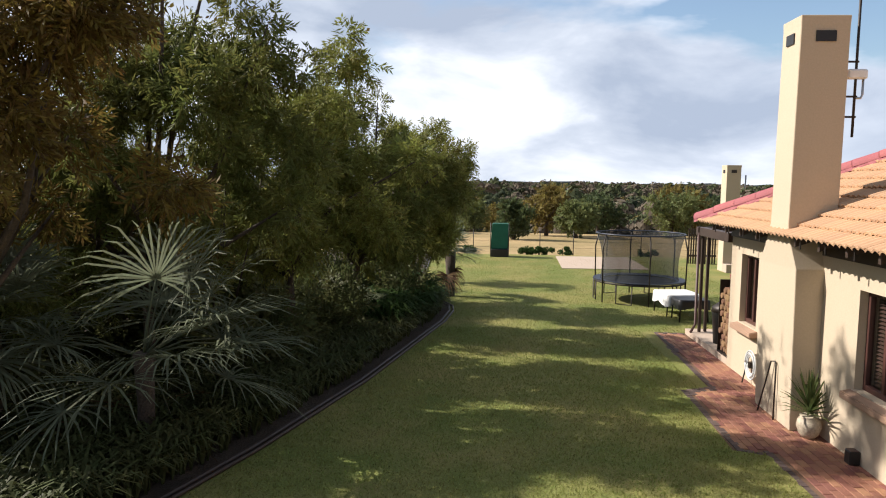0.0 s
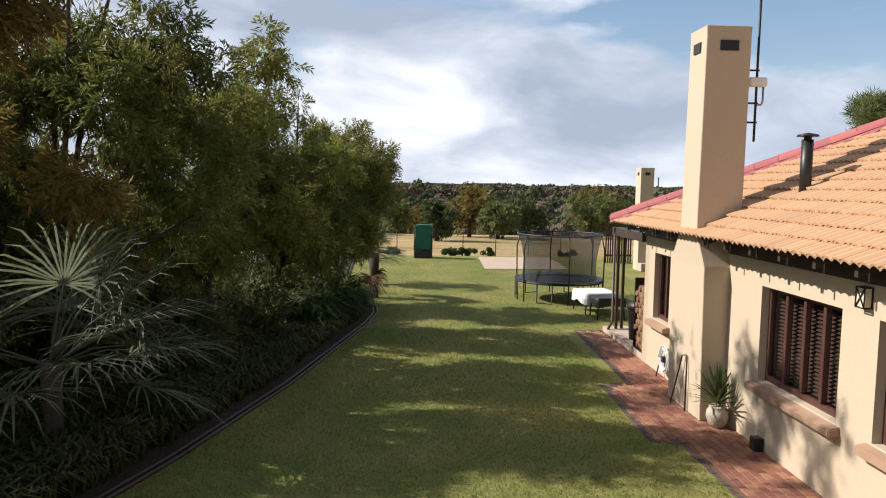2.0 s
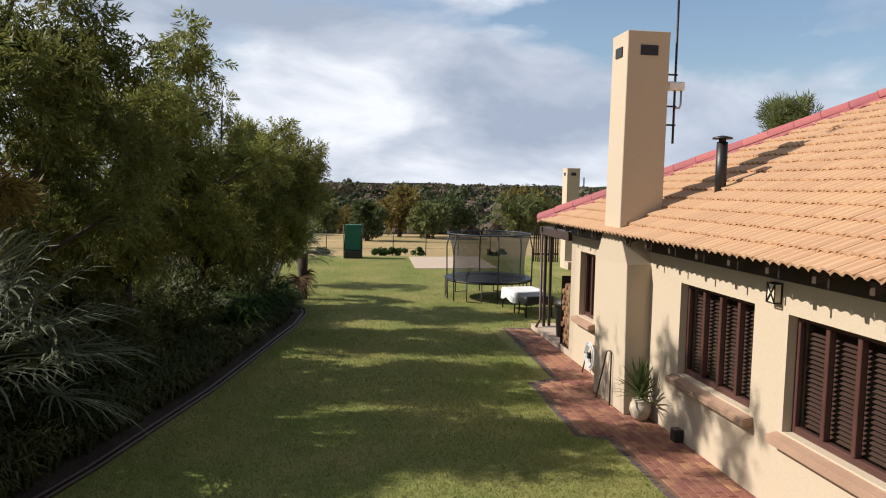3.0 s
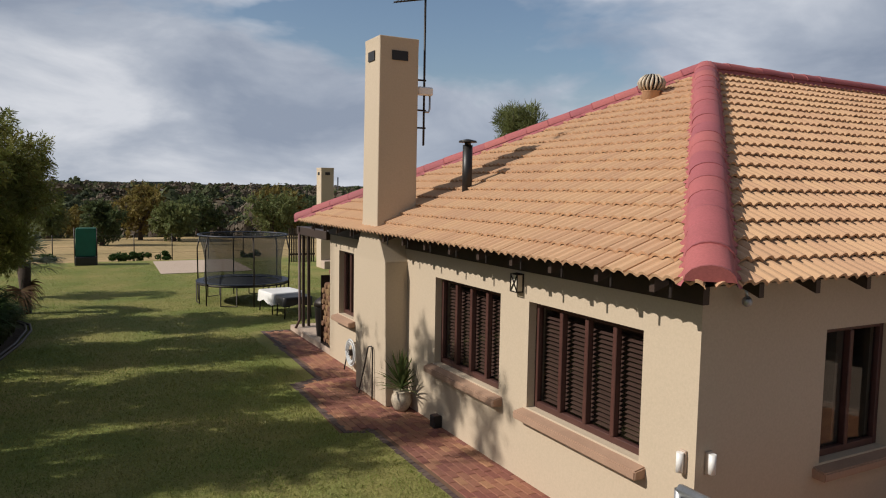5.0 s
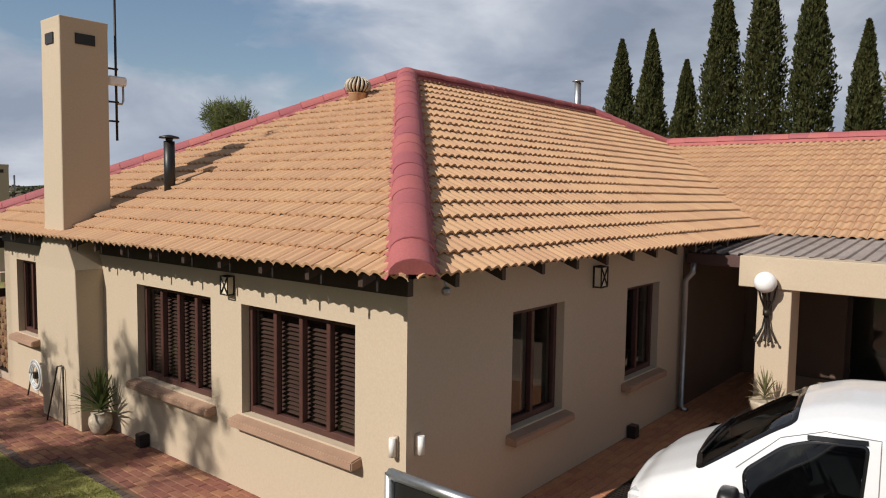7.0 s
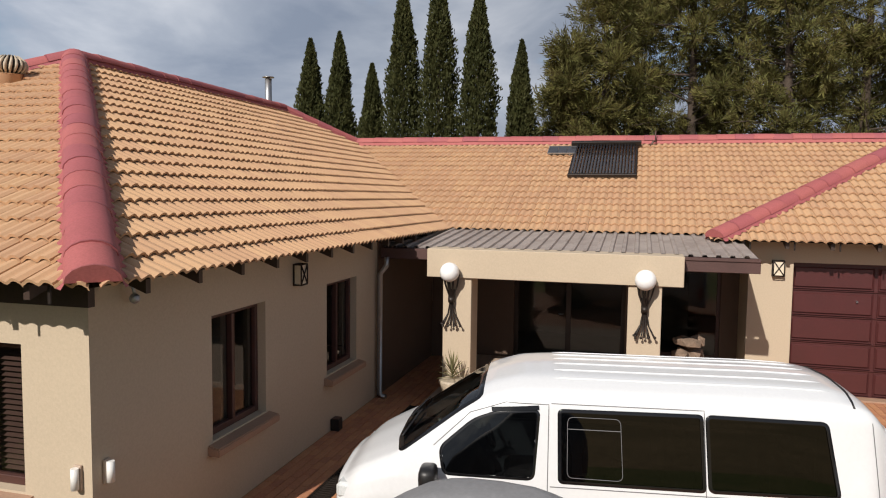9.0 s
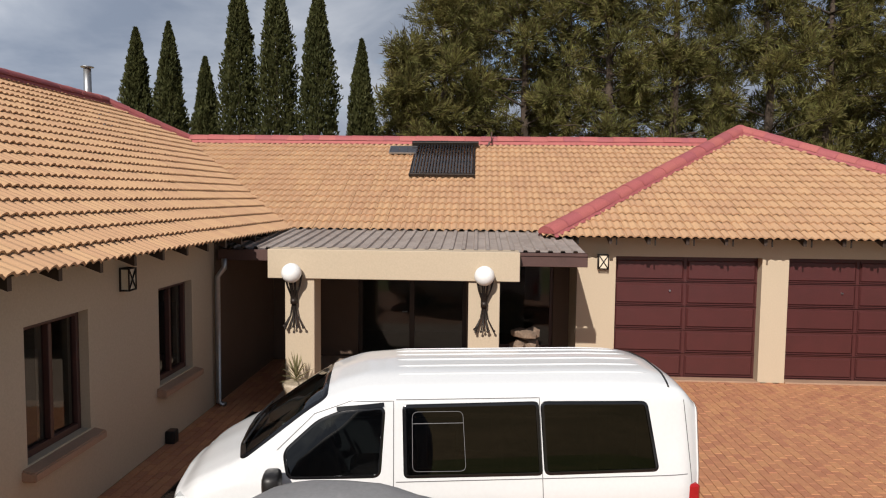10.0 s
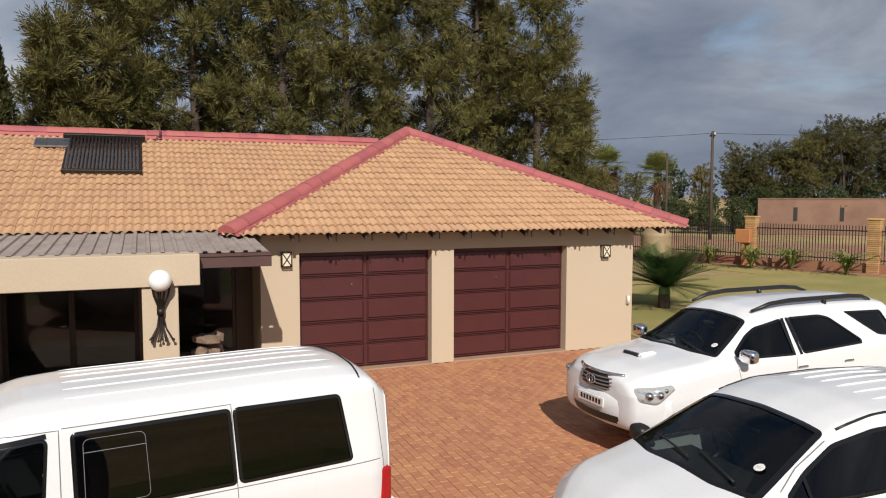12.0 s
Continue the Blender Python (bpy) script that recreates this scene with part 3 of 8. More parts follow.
SE_A = (21.66, EY, EZ)
roof_face((EX, EY, EZ), (EX, NWY, EZ), APEX, APEX, lambda c: c.y < 7.0 and c.x < 6.0)
J = (17.7, 7.45, RBZ)
VB = (BX, EY, EZ)              # foot of the valley
roof_face((EX, EY, EZ), (21.66, EY, EZ), APEX, RIDGE_A, lambda c: c.x < 9.2 and c.z < 3.7)
roof_face((EX, NWY, EZ), (21.66, NWY, EZ), APEX, RIDGE_A)
roof_face((BX, EY + 4.5, BZ), (BX, -6.3, BZ), (RBX, EY + 4.5, RBZ), (RBX, -6.3, RBZ))
roof_face((RBX + 4.0, 8, BZ), (RBX + 4.0, -6.3, BZ), (RBX, 8, RBZ), (RBX, -6.3, RBZ))
roof_face((GEX, GEY0, GEZ), (GEX, GEY1, GEZ), G_APEX, G_APEX)
roof_face((GEX, GEY1, GEZ), (21.63, GEY1, GEZ), G_APEX, G_APEX)
roof_face((GEX, GEY0, GEZ), (21.63, GEY0, GEZ), G_APEX, G_APEX)

# ---- house: windows, doors, chimneys, fittings ----


def window_unit(u0, u1, z0, z1, axis, face, panels, slats, sill_mat=M_SILL):
    """A timber window set into the wall. axis: the wall's thin axis; face: the outer face; the room lies on the positive side."""
    def bx(bm, a, b, d0, d1, c, d, bevel=0.0):
        if axis == "x":
            box(bm, face + d0, face + d1, a, b, c, d, bevel)
        else:
            box(bm, a, b, face + d0, face + d1, c, d, bevel)
    bm = bmesh.new()
    for a, b, c, d in ((u0, u0 + 0.055, z0, z1), (u1 - 0.055, u1, z0, z1), (u0 + 0.055, u1 - 0.055, z1 - 0.06, z1), (u0 + 0.055, u1 - 0.055, z0, z0 + 0.07)):
        bx(bm, a, b, 0.10, 0.17, c, d, 0.005)
    win = part("window", bm, M_FRAME, house, "dark red-brown timber window")
    w = (u1 - u0 - 0.11) / panels
    for i in range(panels):
        a = u0 + 0.055 + i * w
        if i:
            bm = bmesh.new()
            bx(bm, a - 0.028, a + 0.028, 0.085, 0.16, z0 + 0.07, z1 - 0.06, 0.006)
            part("mullion", bm, M_FRAME, win)
        bm = bmesh.new()
        cs = ((a, z0 + 0.07), (a + w, z0 + 0.07), (a + w, z1 - 0.06), (a, z1 - 0.06))
        bm.faces.new([bm.verts.new((face + 0.144, p, q) if axis == "x" else (p, face + 0.144, q)) for p, q in cs])
        pane = part("pane", bm, M_GLASS, win, "clear glass pane")
        pane.visible_shadow = False
    if slats:
        pitch = 0.047
        bm = bmesh.new()
        if axis == "x":
            prism(bm, [(face + 0.20, -0.013), (face + 0.235, 0.009), (face + 0.236, 0.013), (face + 0.20, -0.009)], "y", u0 + 0.06, u1 - 0.06)
            # the slat's section lies in x and z
        me = bpy.data.meshes.new("slat")
        bm.to_mesh(me); bm.free(); me.materials.append(M_BLIND)
        n = int((z1 - z0 - 0.13) / pitch)
        for k in range(n):
            ob = part("slat", me, M_BLIND, win)
            ob.location.z = z0 + 0.09 + k * pitch
        bm = bmesh.new()
        bx(bm, u0 + 0.02, u1 - 0.02, 0.30, 0.31, z0, z1)
        part("blind_backing", bm, M_BLIND, win, "dark drawn lining behind the blind")
    # plastered sill
    bm = bmesh.new()
    poly = [(face - 0.13, z0 - 0.13), (face + 0.10, z0 - 0.13), (face + 0.10, z0 - 0.002), (face - 0.13, z0 - 0.045)]
    if axis == "x":
        prism(bm, poly, "y", u0 - 0.09, u1 + 0.09, 0.012)
    else:
        prism(bm, poly, "x", u0 - 0.09, u1 + 0.09, 0.012)
    part("sill", bm, sill_mat, win, "sloping tan plastered sill", smooth=False)
    return win


window_unit(*W1, "x", WX, 4, True)
window_unit(*W2, "x", WX, 4, True)
window_unit(*WF, "x", WX, 2, True)
window_unit(*W3, "y", WY, 2, False)
window_unit(*W4, "y", WY, 2, False)


def garage_door(y0, y1, z1):
    d = part("garage_door", boxes((GX + 0.20, GX + 0.228, y0, y1, 0.0, z1)), M_GARAGE, house, "maroon panelled timber garage door, shut")
    rows, cols = 5, 2
    h = (z1 - 0.06) / rows
    for r in range(rows):
        for c in range(cols):
            w = (y1 - y0) / cols
            a, b, z = y0 + c * w + 0.05, y0 + (c + 1) * w - 0.05, 0.03 + r * h
            bm = bmesh.new()
            box(bm, GX + 0.172, GX + 0.204, a, b, z + 0.05, z + h - 0.05, 0.028)
            part("panel", bm, M_GARAGE, d)
            part("moulding", boxes((GX + 0.168, GX + 0.204, a - 0.02, b + 0.02, z + 0.022, z + 0.036), (GX + 0.180, GX + 0.204, a - 0.02, a - 0.008, z + 0.036, z + h - 0.03), (GX + 0.180, GX + 0.204, b + 0.008, b + 0.02, z + 0.036, z + h - 0.03), bevel=0.005), M_GARAGE, d)
        part("rail", boxes((GX + 0.175, GX + 0.202, y0, y1, 0.03 + r * h - 0.006, 0.03 + r * h + 0.006), bevel=0.003), M_GARAGE, d)
    bm = bmesh.new()
    tube(bm, [(GX + 0.14, (y0 + y1) / 2 + 0.28, 1.62), (GX + 0.20, (y0 + y1) / 2 + 0.28, 1.62)], 0.02, 8)
    part("lock", bm, M_CHROME, d, "small bright lock")
    part("threshold", boxes((GX - 0.06, GX + 0.3, y0, y1, -0.01, 0.025), bevel=0.006), M_SILL, d, "tan cement threshold")


garage_door(G1[0], G1[1], G1[3])
garage_door(G2[0], G2[1], G2[3])

def pane_sheet(x, y0, y1, z0, z1):
    bm = bmesh.new()
    bm.faces.new([bm.verts.new((x, p, q)) for p, q in ((y0, z0), (y1, z0), (y1, z1), (y0, z1))])
    return bm


# entrance: dark glazed doors under the porch, a dark side door in the end wall
door = part("entrance_door", boxes((13.98, 14.04, 0.35, 0.43, 0, 2.1), (13.98, 14.04, 2.42, 2.5, 0, 2.1), (13.98, 14.04, 0.43, 2.42, 2.02, 2.1), (13.98, 14.04, 1.38, 1.48, 0, 2.02), (13.98, 14.04, 0.43, 1.38, 0, 0.18), (13.98, 14.04, 1.48, 2.42, 0, 0.18), bevel=0.004), M_DARKWOOD, house, "dark timber double door with glass")
for a, b in ((0.43, 1.38), (1.48, 2.42)):
    part("pane", pane_sheet(14.008, a, b, 0.18, 2.02), M_GLASS, door).visible_shadow = False
bm = bmesh.new(); tube(bm, [(13.93, 1.52, 1.0), (13.93, 1.62, 1.0)], 0.014, 8); tube(bm, [(13.93, 1.53, 1.0), (13.99, 1.53, 1.0)], 0.011, 8)
part("handle", bm, M_STEEL, door, "steel lever handle")
sidew = part("window", boxes((13.98, 14.04, -1.35, -1.29, 0.3, 2.1), (13.98, 14.04, 0.04, 0.1, 0.3, 2.1), (13.98, 14.04, -1.29, 0.04, 2.04, 2.1), (13.98, 14.04, -1.29, 0.04, 0.3, 0.37)), M_FRAME, house, "dark timber window in the porch")
part("pane", pane_sheet(14.008, -1.29, 0.04, 0.37, 2.04), M_GLASS, sidew).visible_shadow = False
sd = part("side_door", boxes((11.3, 12.2, WY + 0.08, WY + 0.12, 0.0, 2.05)), M_DARKWOOD, house, "dark timber side door, shut")
for z in (0.25, 1.15):
    for a in (11.38, 11.79):
        part("panel", boxes((a, a + 0.33, WY + 0.06, WY + 0.085, z, z + 0.75), bevel=0.02), M_DARKWOOD, sd)

# porch: columns, beam, metal roof
for y0, y1 in ((2.60, 3.05), (-0.20, 0.27)):
    part("porch_column", boxes((10.55, 11.0, y0, y1, 0, 2.04), bevel=0.008), M_PLASTER, house, "square plastered column")
part("porch_beam", boxes((10.5, 11.03, -0.49, 3.30, 2.03, 2.47), bevel=0.008), M_PLASTER, house, "deep plastered porch beam")
bm = bmesh.new()
y, up = -1.50, False
pts = []
while y < 4.19:
    pts += [(y, 0.0), (y + 0.11, 0.0), (y + 0.125, 0.03), (y + 0.175, 0.03)]
    y += 0.19
for dz in (0.0, -0.012):
    v0 = [bm.verts.new((10.86, p, 2.45 + h + dz)) for p, h in pts]
    v1 = [bm.verts.new((13.88, p, 2.68 + h + dz)) for p, h in pts]
    for i in range(len(pts) - 1):
        bm.faces.new((v0[i], v1[i], v1[i + 1], v0[i + 1]))
me = bpy.data.meshes.new("porch_roof"); bm.to_mesh(me); bm.free(); me.materials.append(M_SHEET)
part("porch_roof", me, M_SHEET, house, "weathered grey-brown ribbed metal porch roof")
# never seen from above; added to cut bounce light in the porch
part("porch_ceiling", boxes((11.05, 13.88, -1.45, 4.17, 2.34, 2.37)), M_DARKWOOD, house, "unseen dark board added to hold back bounce light")
part("gutter", boxes((10.74, 10.84, -1.52, -0.50, 2.24, 2.43), (10.72, 10.855, -1.52, -0.50, 2.40, 2.445), bevel=0.006), M_GUTTER, house, "brown gutter on the porch fascia")
part("gutter", boxes((10.74, 10.84, 3.31, 4.15, 2.27, 2.44), bevel=0.006), M_GUTTER, house, "brown gutter on the porch fascia")
part("porch_step", boxes((10.4, 13.9, -1.6, 3.3, -0.02, 0.09), bevel=0.01), M_SLAB, house, "tiled porch floor")
bm = bmesh.new()
tube(bm, [(10.66, 4.02, 2.30), (10.66, 4.02, 2.16), (10.66, 4.13, 2.02), (10.66, 4.13, 0.06), (10.62, 4.02, 0.03)], 0.045, 8)
part("downpipe", bm, M_STEEL, house, "grey metal downpipe", smooth=True)

# rafters and fascia under the eaves
SLOPE_W, SLOPE_S = (APEX[2] - EZ) / (APEX[0] - EX), (APEX[2] - EZ) / (APEX[1] - EY)


def rafter(p, q, w=0.055, d=0.20):
    p, q = Vector(p), Vector(q)
    ax = (q - p).normalized()
    sd_ = ax.cross(Vector((0, 0, 1))).normalized() * w / 2
    dn = Vector((0, 0, -d))
    bm = bmesh.new()
    vs = [bm.verts.new(c) for c in (p - sd_, p + sd_, p + sd_ + dn * 0.55, p - sd_ + dn * 0.55, q - sd_, q + sd_, q + sd_ + dn, q - sd_ + dn)]
    for f in ((0, 1, 2, 3), (7, 6, 5, 4), (0, 4, 5, 1), (1, 5, 6, 2), (2, 6, 7, 3), (3, 7, 4, 0)):
        bm.faces.new([vs[i] for i in f])
    part("rafter", bm, M_DARKWOOD, roof)


y = EY + 0.62
while y < 13.6:
    if not 9.8 < y < 10.7:
        rafter((EX + 0.05, y, EZ - 0.005), (WX + 0.1, y, EZ + SLOPE_W * 0.55))
    y += 0.68
x = EX + 0.62
while x < 13.2:
    rafter((x, EY + 0.05, EZ - 0.005), (x, WY + 0.1, EZ + SLOPE_S * 0.55))
    x += 0.68
y = -1.5
while y > -10.4:
    rafter((GEX + 0.05, y, GEZ - 0.005), (GX + 0.1, y, GEZ + 0.5 * 0.55))
    y -= 0.66
y = 3.4
while y > -1.0:
    rafter((BX + 0.05, y, BZ - 0.005), (13.95, y, BZ + 0.466 * 0.6))
    y -= 0.72
# dark board standing in for the garden eave's shade; steel gutter straps along it
part("wall_plate", boxes((WX - 0.022, WX + 0.05, WY - 0.02, 9.9, 2.40, 2.76)), M_DARKWOOD, roof, "dark board standing in for the eave's shade")
part("wall_plate", boxes((WX - 0.022, WX + 0.05, 11.1, 13.44, 2.40, 2.76)), M_DARKWOOD, roof, "dark board standing in for the eave's shade")
bm = boxes((-0.006, 0.006, -0.012, 0.012, -0.13, 0.0)); strap = bpy.data.meshes.new("gutter_strap"); bm.to_mesh(strap); bm.free(); strap.materials.append(M_IRON)
y = EY + 0.40
while y < 13.6:
    if not 9.8 < y < 10.9:
        part("gutter_strap", strap, M_IRON, roof).location = (EX + 0.03, y, EZ + 0.0)
    y += 0.68
y = -1.6
while y > -10.4:
    part("gutter_strap", strap, M_IRON, roof).location = (GEX + 0.03, y, GEZ + 0.0)
    y -= 0.66
y = 3.2
while y > -0.9:
    part("gutter_strap", strap, M_IRON, roof).location = (BX + 0.03, y, BZ + 0.0)
    y -= 0.72
# boarding under the tiles
for a, b, c, d in (((EX + 0.05, EY + 0.05, EZ - 0.003), (EX + 0.05, NWY - 0.05, EZ - 0.003), (WX + 0.5, NWY - 0.55, EZ + SLOPE_W * 0.95), (WX + 0.5, EY + 1.0, EZ + SLOPE_W * 0.95)),
                   ((EX + 0.05, EY + 0.05, EZ - 0.003), (13.6, EY + 0.05, EZ - 0.003), (13.6, WY + 0.5, EZ + SLOPE_S * 0.95), (EX + 1.0, WY + 0.5, EZ + SLOPE_S * 0.95)),
                   ((GEX + 0.05, GEY0 - 0.05, GEZ - 0.003), (GEX + 0.05, GEY1 + 0.05, GEZ - 0.003), (GX + 0.5, GEY1 + 1.0, GEZ + 0.47), (GX + 0.5, GEY0 - 1.0, GEZ + 0.47)),
                   ((GEX + 0.05, GEY1 + 0.05, GEZ - 0.003), (21.5, GEY1 + 0.05, GEZ - 0.003), (21.5, GEY1 + 1.05, GEZ + 0.47), (GEX + 1, GEY1 + 1.05, GEZ + 0.47)),
                   ((BX + 0.05, 3.7, BZ - 0.003), (BX + 0.05, -1.1, BZ - 0.003), (14.3, -1.1, BZ + 0.44), (14.3, 3.7, BZ + 0.44))):
    bm = bmesh.new()
    lo_ = [bm.verts.new(p) for p in (a, b, c, d)]
    bm.faces.new(lo_)
    bmesh.ops.solidify(bm, geom=list(bm.faces), thickness=0.008)
    part("underlay", bm, M_DARKWOOD, roof, "dark boarding under the tiles")


def loft_box(bm, levels):
    """A square shaft through levels of (z, x0, x1, y0, y1)."""
    rings = [[bm.verts.new(p) for p in ((x0, y0, z), (x1, y0, z), (x1, y1, z), (x0, y1, z))] for z, x0, x1, y0, y1 in levels]
    for a, b in zip(rings, rings[1:]):
        for k in range(4):
            bm.faces.new((a[k], a[(k + 1) % 4], b[(k + 1) % 4], b[k]))
    bm.faces.new(rings[0][::-1]); bm.faces.new(rings[-1])
    bmesh.ops.recalc_face_normals(bm, faces=bm.faces)
    bmesh.ops.bevel(bm, geom=list(bm.edges), offset=0.008, segments=1, affect="EDGES")


bm = bmesh.new()
loft_box(bm, [(0, 4.12, 4.557, 9.86, 11.10), (2.20, 4.085, 4.557, 9.86, 11.10), (2.66, 4.05, 4.62, 10.08, 10.74), (2.80, 4.045, 4.69, 10.08, 10.68), (5.42, 4.055, 4.69, 10.06, 10.64), (5.56, 4.05, 4.695, 10.055, 10.645)])
chim = part("chimney", bm, M_PLASTER, house, "tall tapering beige plastered chimney")
part("vent", boxes((4.25, 4.51, 10.045, 10.09, 5.22, 5.36)), M_BLACK, chim, "dark smoke slot")
part("vent", boxes((4.037, 4.08, 10.24, 10.48, 5.22, 5.36)), M_BLACK, chim, "dark smoke slot")

# aerial mast on the chimney
mast = thing("antenna_mast", pose(4.86, 10.2, 0), "dark steel aerial mast bracketed to the chimney", "antenna")
bm = bmesh.new(); tube(bm, [(0, 0, 3.98), (0, 0, 6.35)], 0.018, 8); part("pole", bm, M_IRON, mast)
for z in (4.25, 4.52, 4.98):
    bm = bmesh.new(); tube(bm, [(-0.18, 0, z), (0.03, 0, z)], 0.014, 6); part("bracket", bm, M_IRON, mast)
bm = bmesh.new(); tube(bm, [(0, 0, 4.5), (0.08, 0, 4.5), (0.10, 0, 4.55), (0.10, 0, 4.8)], 0.016, 6); part("bracket", bm, M_STEEL, mast)
part("camera_box", boxes((-0.12, 0.14, -0.05, 0.05, 4.75, 4.88), bevel=0.02), M_WHITEPL, mast, "grey weatherproof camera box")
bm = bmesh.new(); tube(bm, [(-0.55, -0.05, 6.08), (0.05, 0, 6.22)], 0.012, 6)
for i in range(9):
    x = -0.52 + i * 0.06
    tube(bm, [(x, -0.16, 6.09 + i * 0.014), (x, 0.06, 6.09 + i * 0.014)], 0.004, 4)
part("yagi", bm, M_IRON, mast, "comb-shaped television aerial")

# flue and turbine on the garden face, a steel flue behind the ridge
flue = thing("flue_pipe", pose(5.24, 9.47, 3.27), "black metal stove flue with a flat cap", "flue")
bm = bmesh.new(); lathe(bm, [(0.075, -0.12), (0.075, 0.70)], 16); part("pipe", bm, M_BLACK, flue, smooth=False)
bm = bmesh.new(); lathe(bm, [(0.14, 0.74), (0.13, 0.765), (0.02, 0.79)], 18); lathe(bm, [(0.05, 0.69), (0.05, 0.75)], 8); part("cap", bm, M_BLACK, flue)
bm = bmesh.new(); prism(bm, [(-0.2, -0.09), (0.25, 0.14), (0.25, 0.155), (-0.2, -0.075)], "y", -0.17, 0.17); part("flashing", bm, M_BLACK, flue)
turb = thing("roof_turbine", pose(8.35, 8.94, 4.80), "ribbed metal roof ventilator, at rest, painted ochre", "vent")
bm = bmesh.new(); lathe(bm, [(0.17, -0.12), (0.15, 0.14), (0.17, 0.15)], 20); part("base", bm, M_TILE_OB, turb)
for k in range(18):
    a = 2 * math.pi * k / 18
    bm = bmesh.new()
    pts = [(math.cos(a + s * 0.25) * (0.06 + 0.15 * math.sin(math.pi * (0.15 + 0.75 * s))), math.sin(a + s * 0.25) * (0.06 + 0.15 * math.sin(math.pi * (0.15 + 0.75 * s))), 0.15 + 0.26 * s) for s in (0, 0.25, 0.5, 0.75, 1)]
    tube(bm, pts, [0.012, 0.022, 0.024, 0.02, 0.01], 5); part("vane", bm, M_POT, turb)
bm = bmesh.new(); lathe(bm, [(0.09, 0.40), (0.02, 0.43)], 14); lathe(bm, [(0.10, 0.14), (0.16, 0.2), (0.16, 0.33), (0.08, 0.39)], 12); part("core", bm, M_IRON, turb)
bm = bmesh.new(); prism(bm, [(-0.28, -0.13), (0.3, 0.17), (0.3, 0.19), (-0.28, -0.11)], "y", -0.26, 0.26); part("flashing", bm, M_RIDGE, turb, "red-painted flashing")
f2 = thing("flue_pipe", pose(16.27, 9.22, 5.15) @ Matrix.Diagonal((1, 1, 1.05, 1)), "bright steel flue with a flat cap behind the ridge", "flue")
bm = bmesh.new(); lathe(bm, [(0.085, -0.2), (0.085, 0.95)], 16); part("pipe", bm, M_STEEL, f2)
bm = bmesh.new(); lathe(bm, [(0.15, 0.98), (0.14, 1.0), (0.02, 1.02)], 18); lathe(bm, [(0.05, 0.94), (0.05, 0.99)], 8); part("cap", bm, M_STEEL, f2)

# solar water heater on the entrance wing
SB = math.atan2(RBZ - BZ, RBX - BX)
sol = thing("solar_heater", Matrix.Translation((15.56, 0.95, 3.705)) @ Matrix.Rotation(-SB, 4, "Y") @ Matrix.Diagonal((0.90, 1, 0.9, 1)), "evacuated-tube solar water collector on the roof", "solar panel")
part("frame", boxes((-0.03, 0.03, -0.72, 0.72, 0.03, 0.10), (2.02, 2.14, -0.80, 0.80, 0.05, 0.17), (0.0, 2.05, -0.72, -0.68, 0.02, 0.06), (0.0, 2.05, 0.68, 0.72, 0.02, 0.06), bevel=0.006), M_IRON, sol)
for k in range(20):
    bm = bmesh.new(); y = -0.645 + k * 0.068; tube(bm, [(0.02, y, 0.10), (2.04, y, 0.10)], 0.024, 8); part("tube", bm, M_TUBE, sol)
sp = thing("photovoltaic_unit", Matrix.Translation((16.75, 1.93, 4.24)) @ Matrix.Rotation(-SB, 4, "Y"), "small grey photovoltaic panel with a white rim", "solar panel")
part("frame", boxes((0, 0.46, -0.33, -0.312, 0.04, 0.075), (0, 0.46, 0.312, 0.33, 0.04, 0.075), (0, 0.018, -0.312, 0.312, 0.04, 0.075), (0.442, 0.46, -0.312, 0.312, 0.04, 0.075)), M_STEEL, sp)
for k in range(3):
    part("cell_sheet", boxes((0.018, 0.442, -0.308 + k * 0.207, -0.308 + k * 0.207 + 0.200, 0.04, 0.066)), M_TUBE, sp)
part("foot", boxes((0.0, 0.46, -0.2, -0.17, 0.0, 0.04), (0.0, 0.46, 0.17, 0.2, 0.0, 0.04)), M_STEEL, sp)
bm = bmesh.new(); tube(bm, [(17.35, -0.05, 4.46), (17.38, -0.12, 4.62), (17.40, -0.16, 4.60)], 0.025, 6); tube(bm, [(17.40, -0.16, 4.58), (17.40, -0.16, 4.86)], 0.014, 6)
part("valve_pipe", bm, M_GUTTER, tagged(new("relief_valve"), "small dark relief valve beside the collector", "pipe"))


# lanterns
def wall_lantern(m, warm=False):
    l_ = thing("wall_lantern", m, "square iron wall lantern with frosted glass and crossed bars", "lamp", group="wall lanterns")
    part("back_plate", boxes((-0.015, 0.0, -0.095, 0.095, -0.135, 0.135)), M_IRON, l_)
    bm = bmesh.new()
    s, d, h = 0.085, 0.11, 0.125
    for a, b in (((-d, -s, -h), (-d, s, -h)), ((-d, s, -h), (-d, s, h)), ((-d, s, h), (-d, -s, h)), ((-d, -s, h), (-d, -s, -h)), ((-d, -s, -h), (-d, s, h)), ((-d, s, -h), (-d, -s, h)),
                 ((-d, -s, -h), (0, -s, -h)), ((-d, s, -h), (0, s, -h)), ((-d, -s, h), (0, -s, h)), ((-d, s, h), (0, s, h))):
        tube(bm, [a, b], 0.009, 5)
    part("cage", bm, M_IRON, l_)
    part("glass", boxes((-0.10, -0.016, -0.076, 0.076, -0.115, 0.115)), M_CREAM, l_, "frosted cream glass")
    return l_


lan = wall_lantern(pose(GX, -2.11, 2.15))
copy_thing(lan, pose(GX, -8.94, 2.11))
copy_thing(lan, pose(WX, 6.84, 2.26) @ Matrix.Diagonal((0.8, 0.8, 0.8, 1)))
copy_thing(lan, pose(7.91, WY, 2.30, 0, 0, 90))


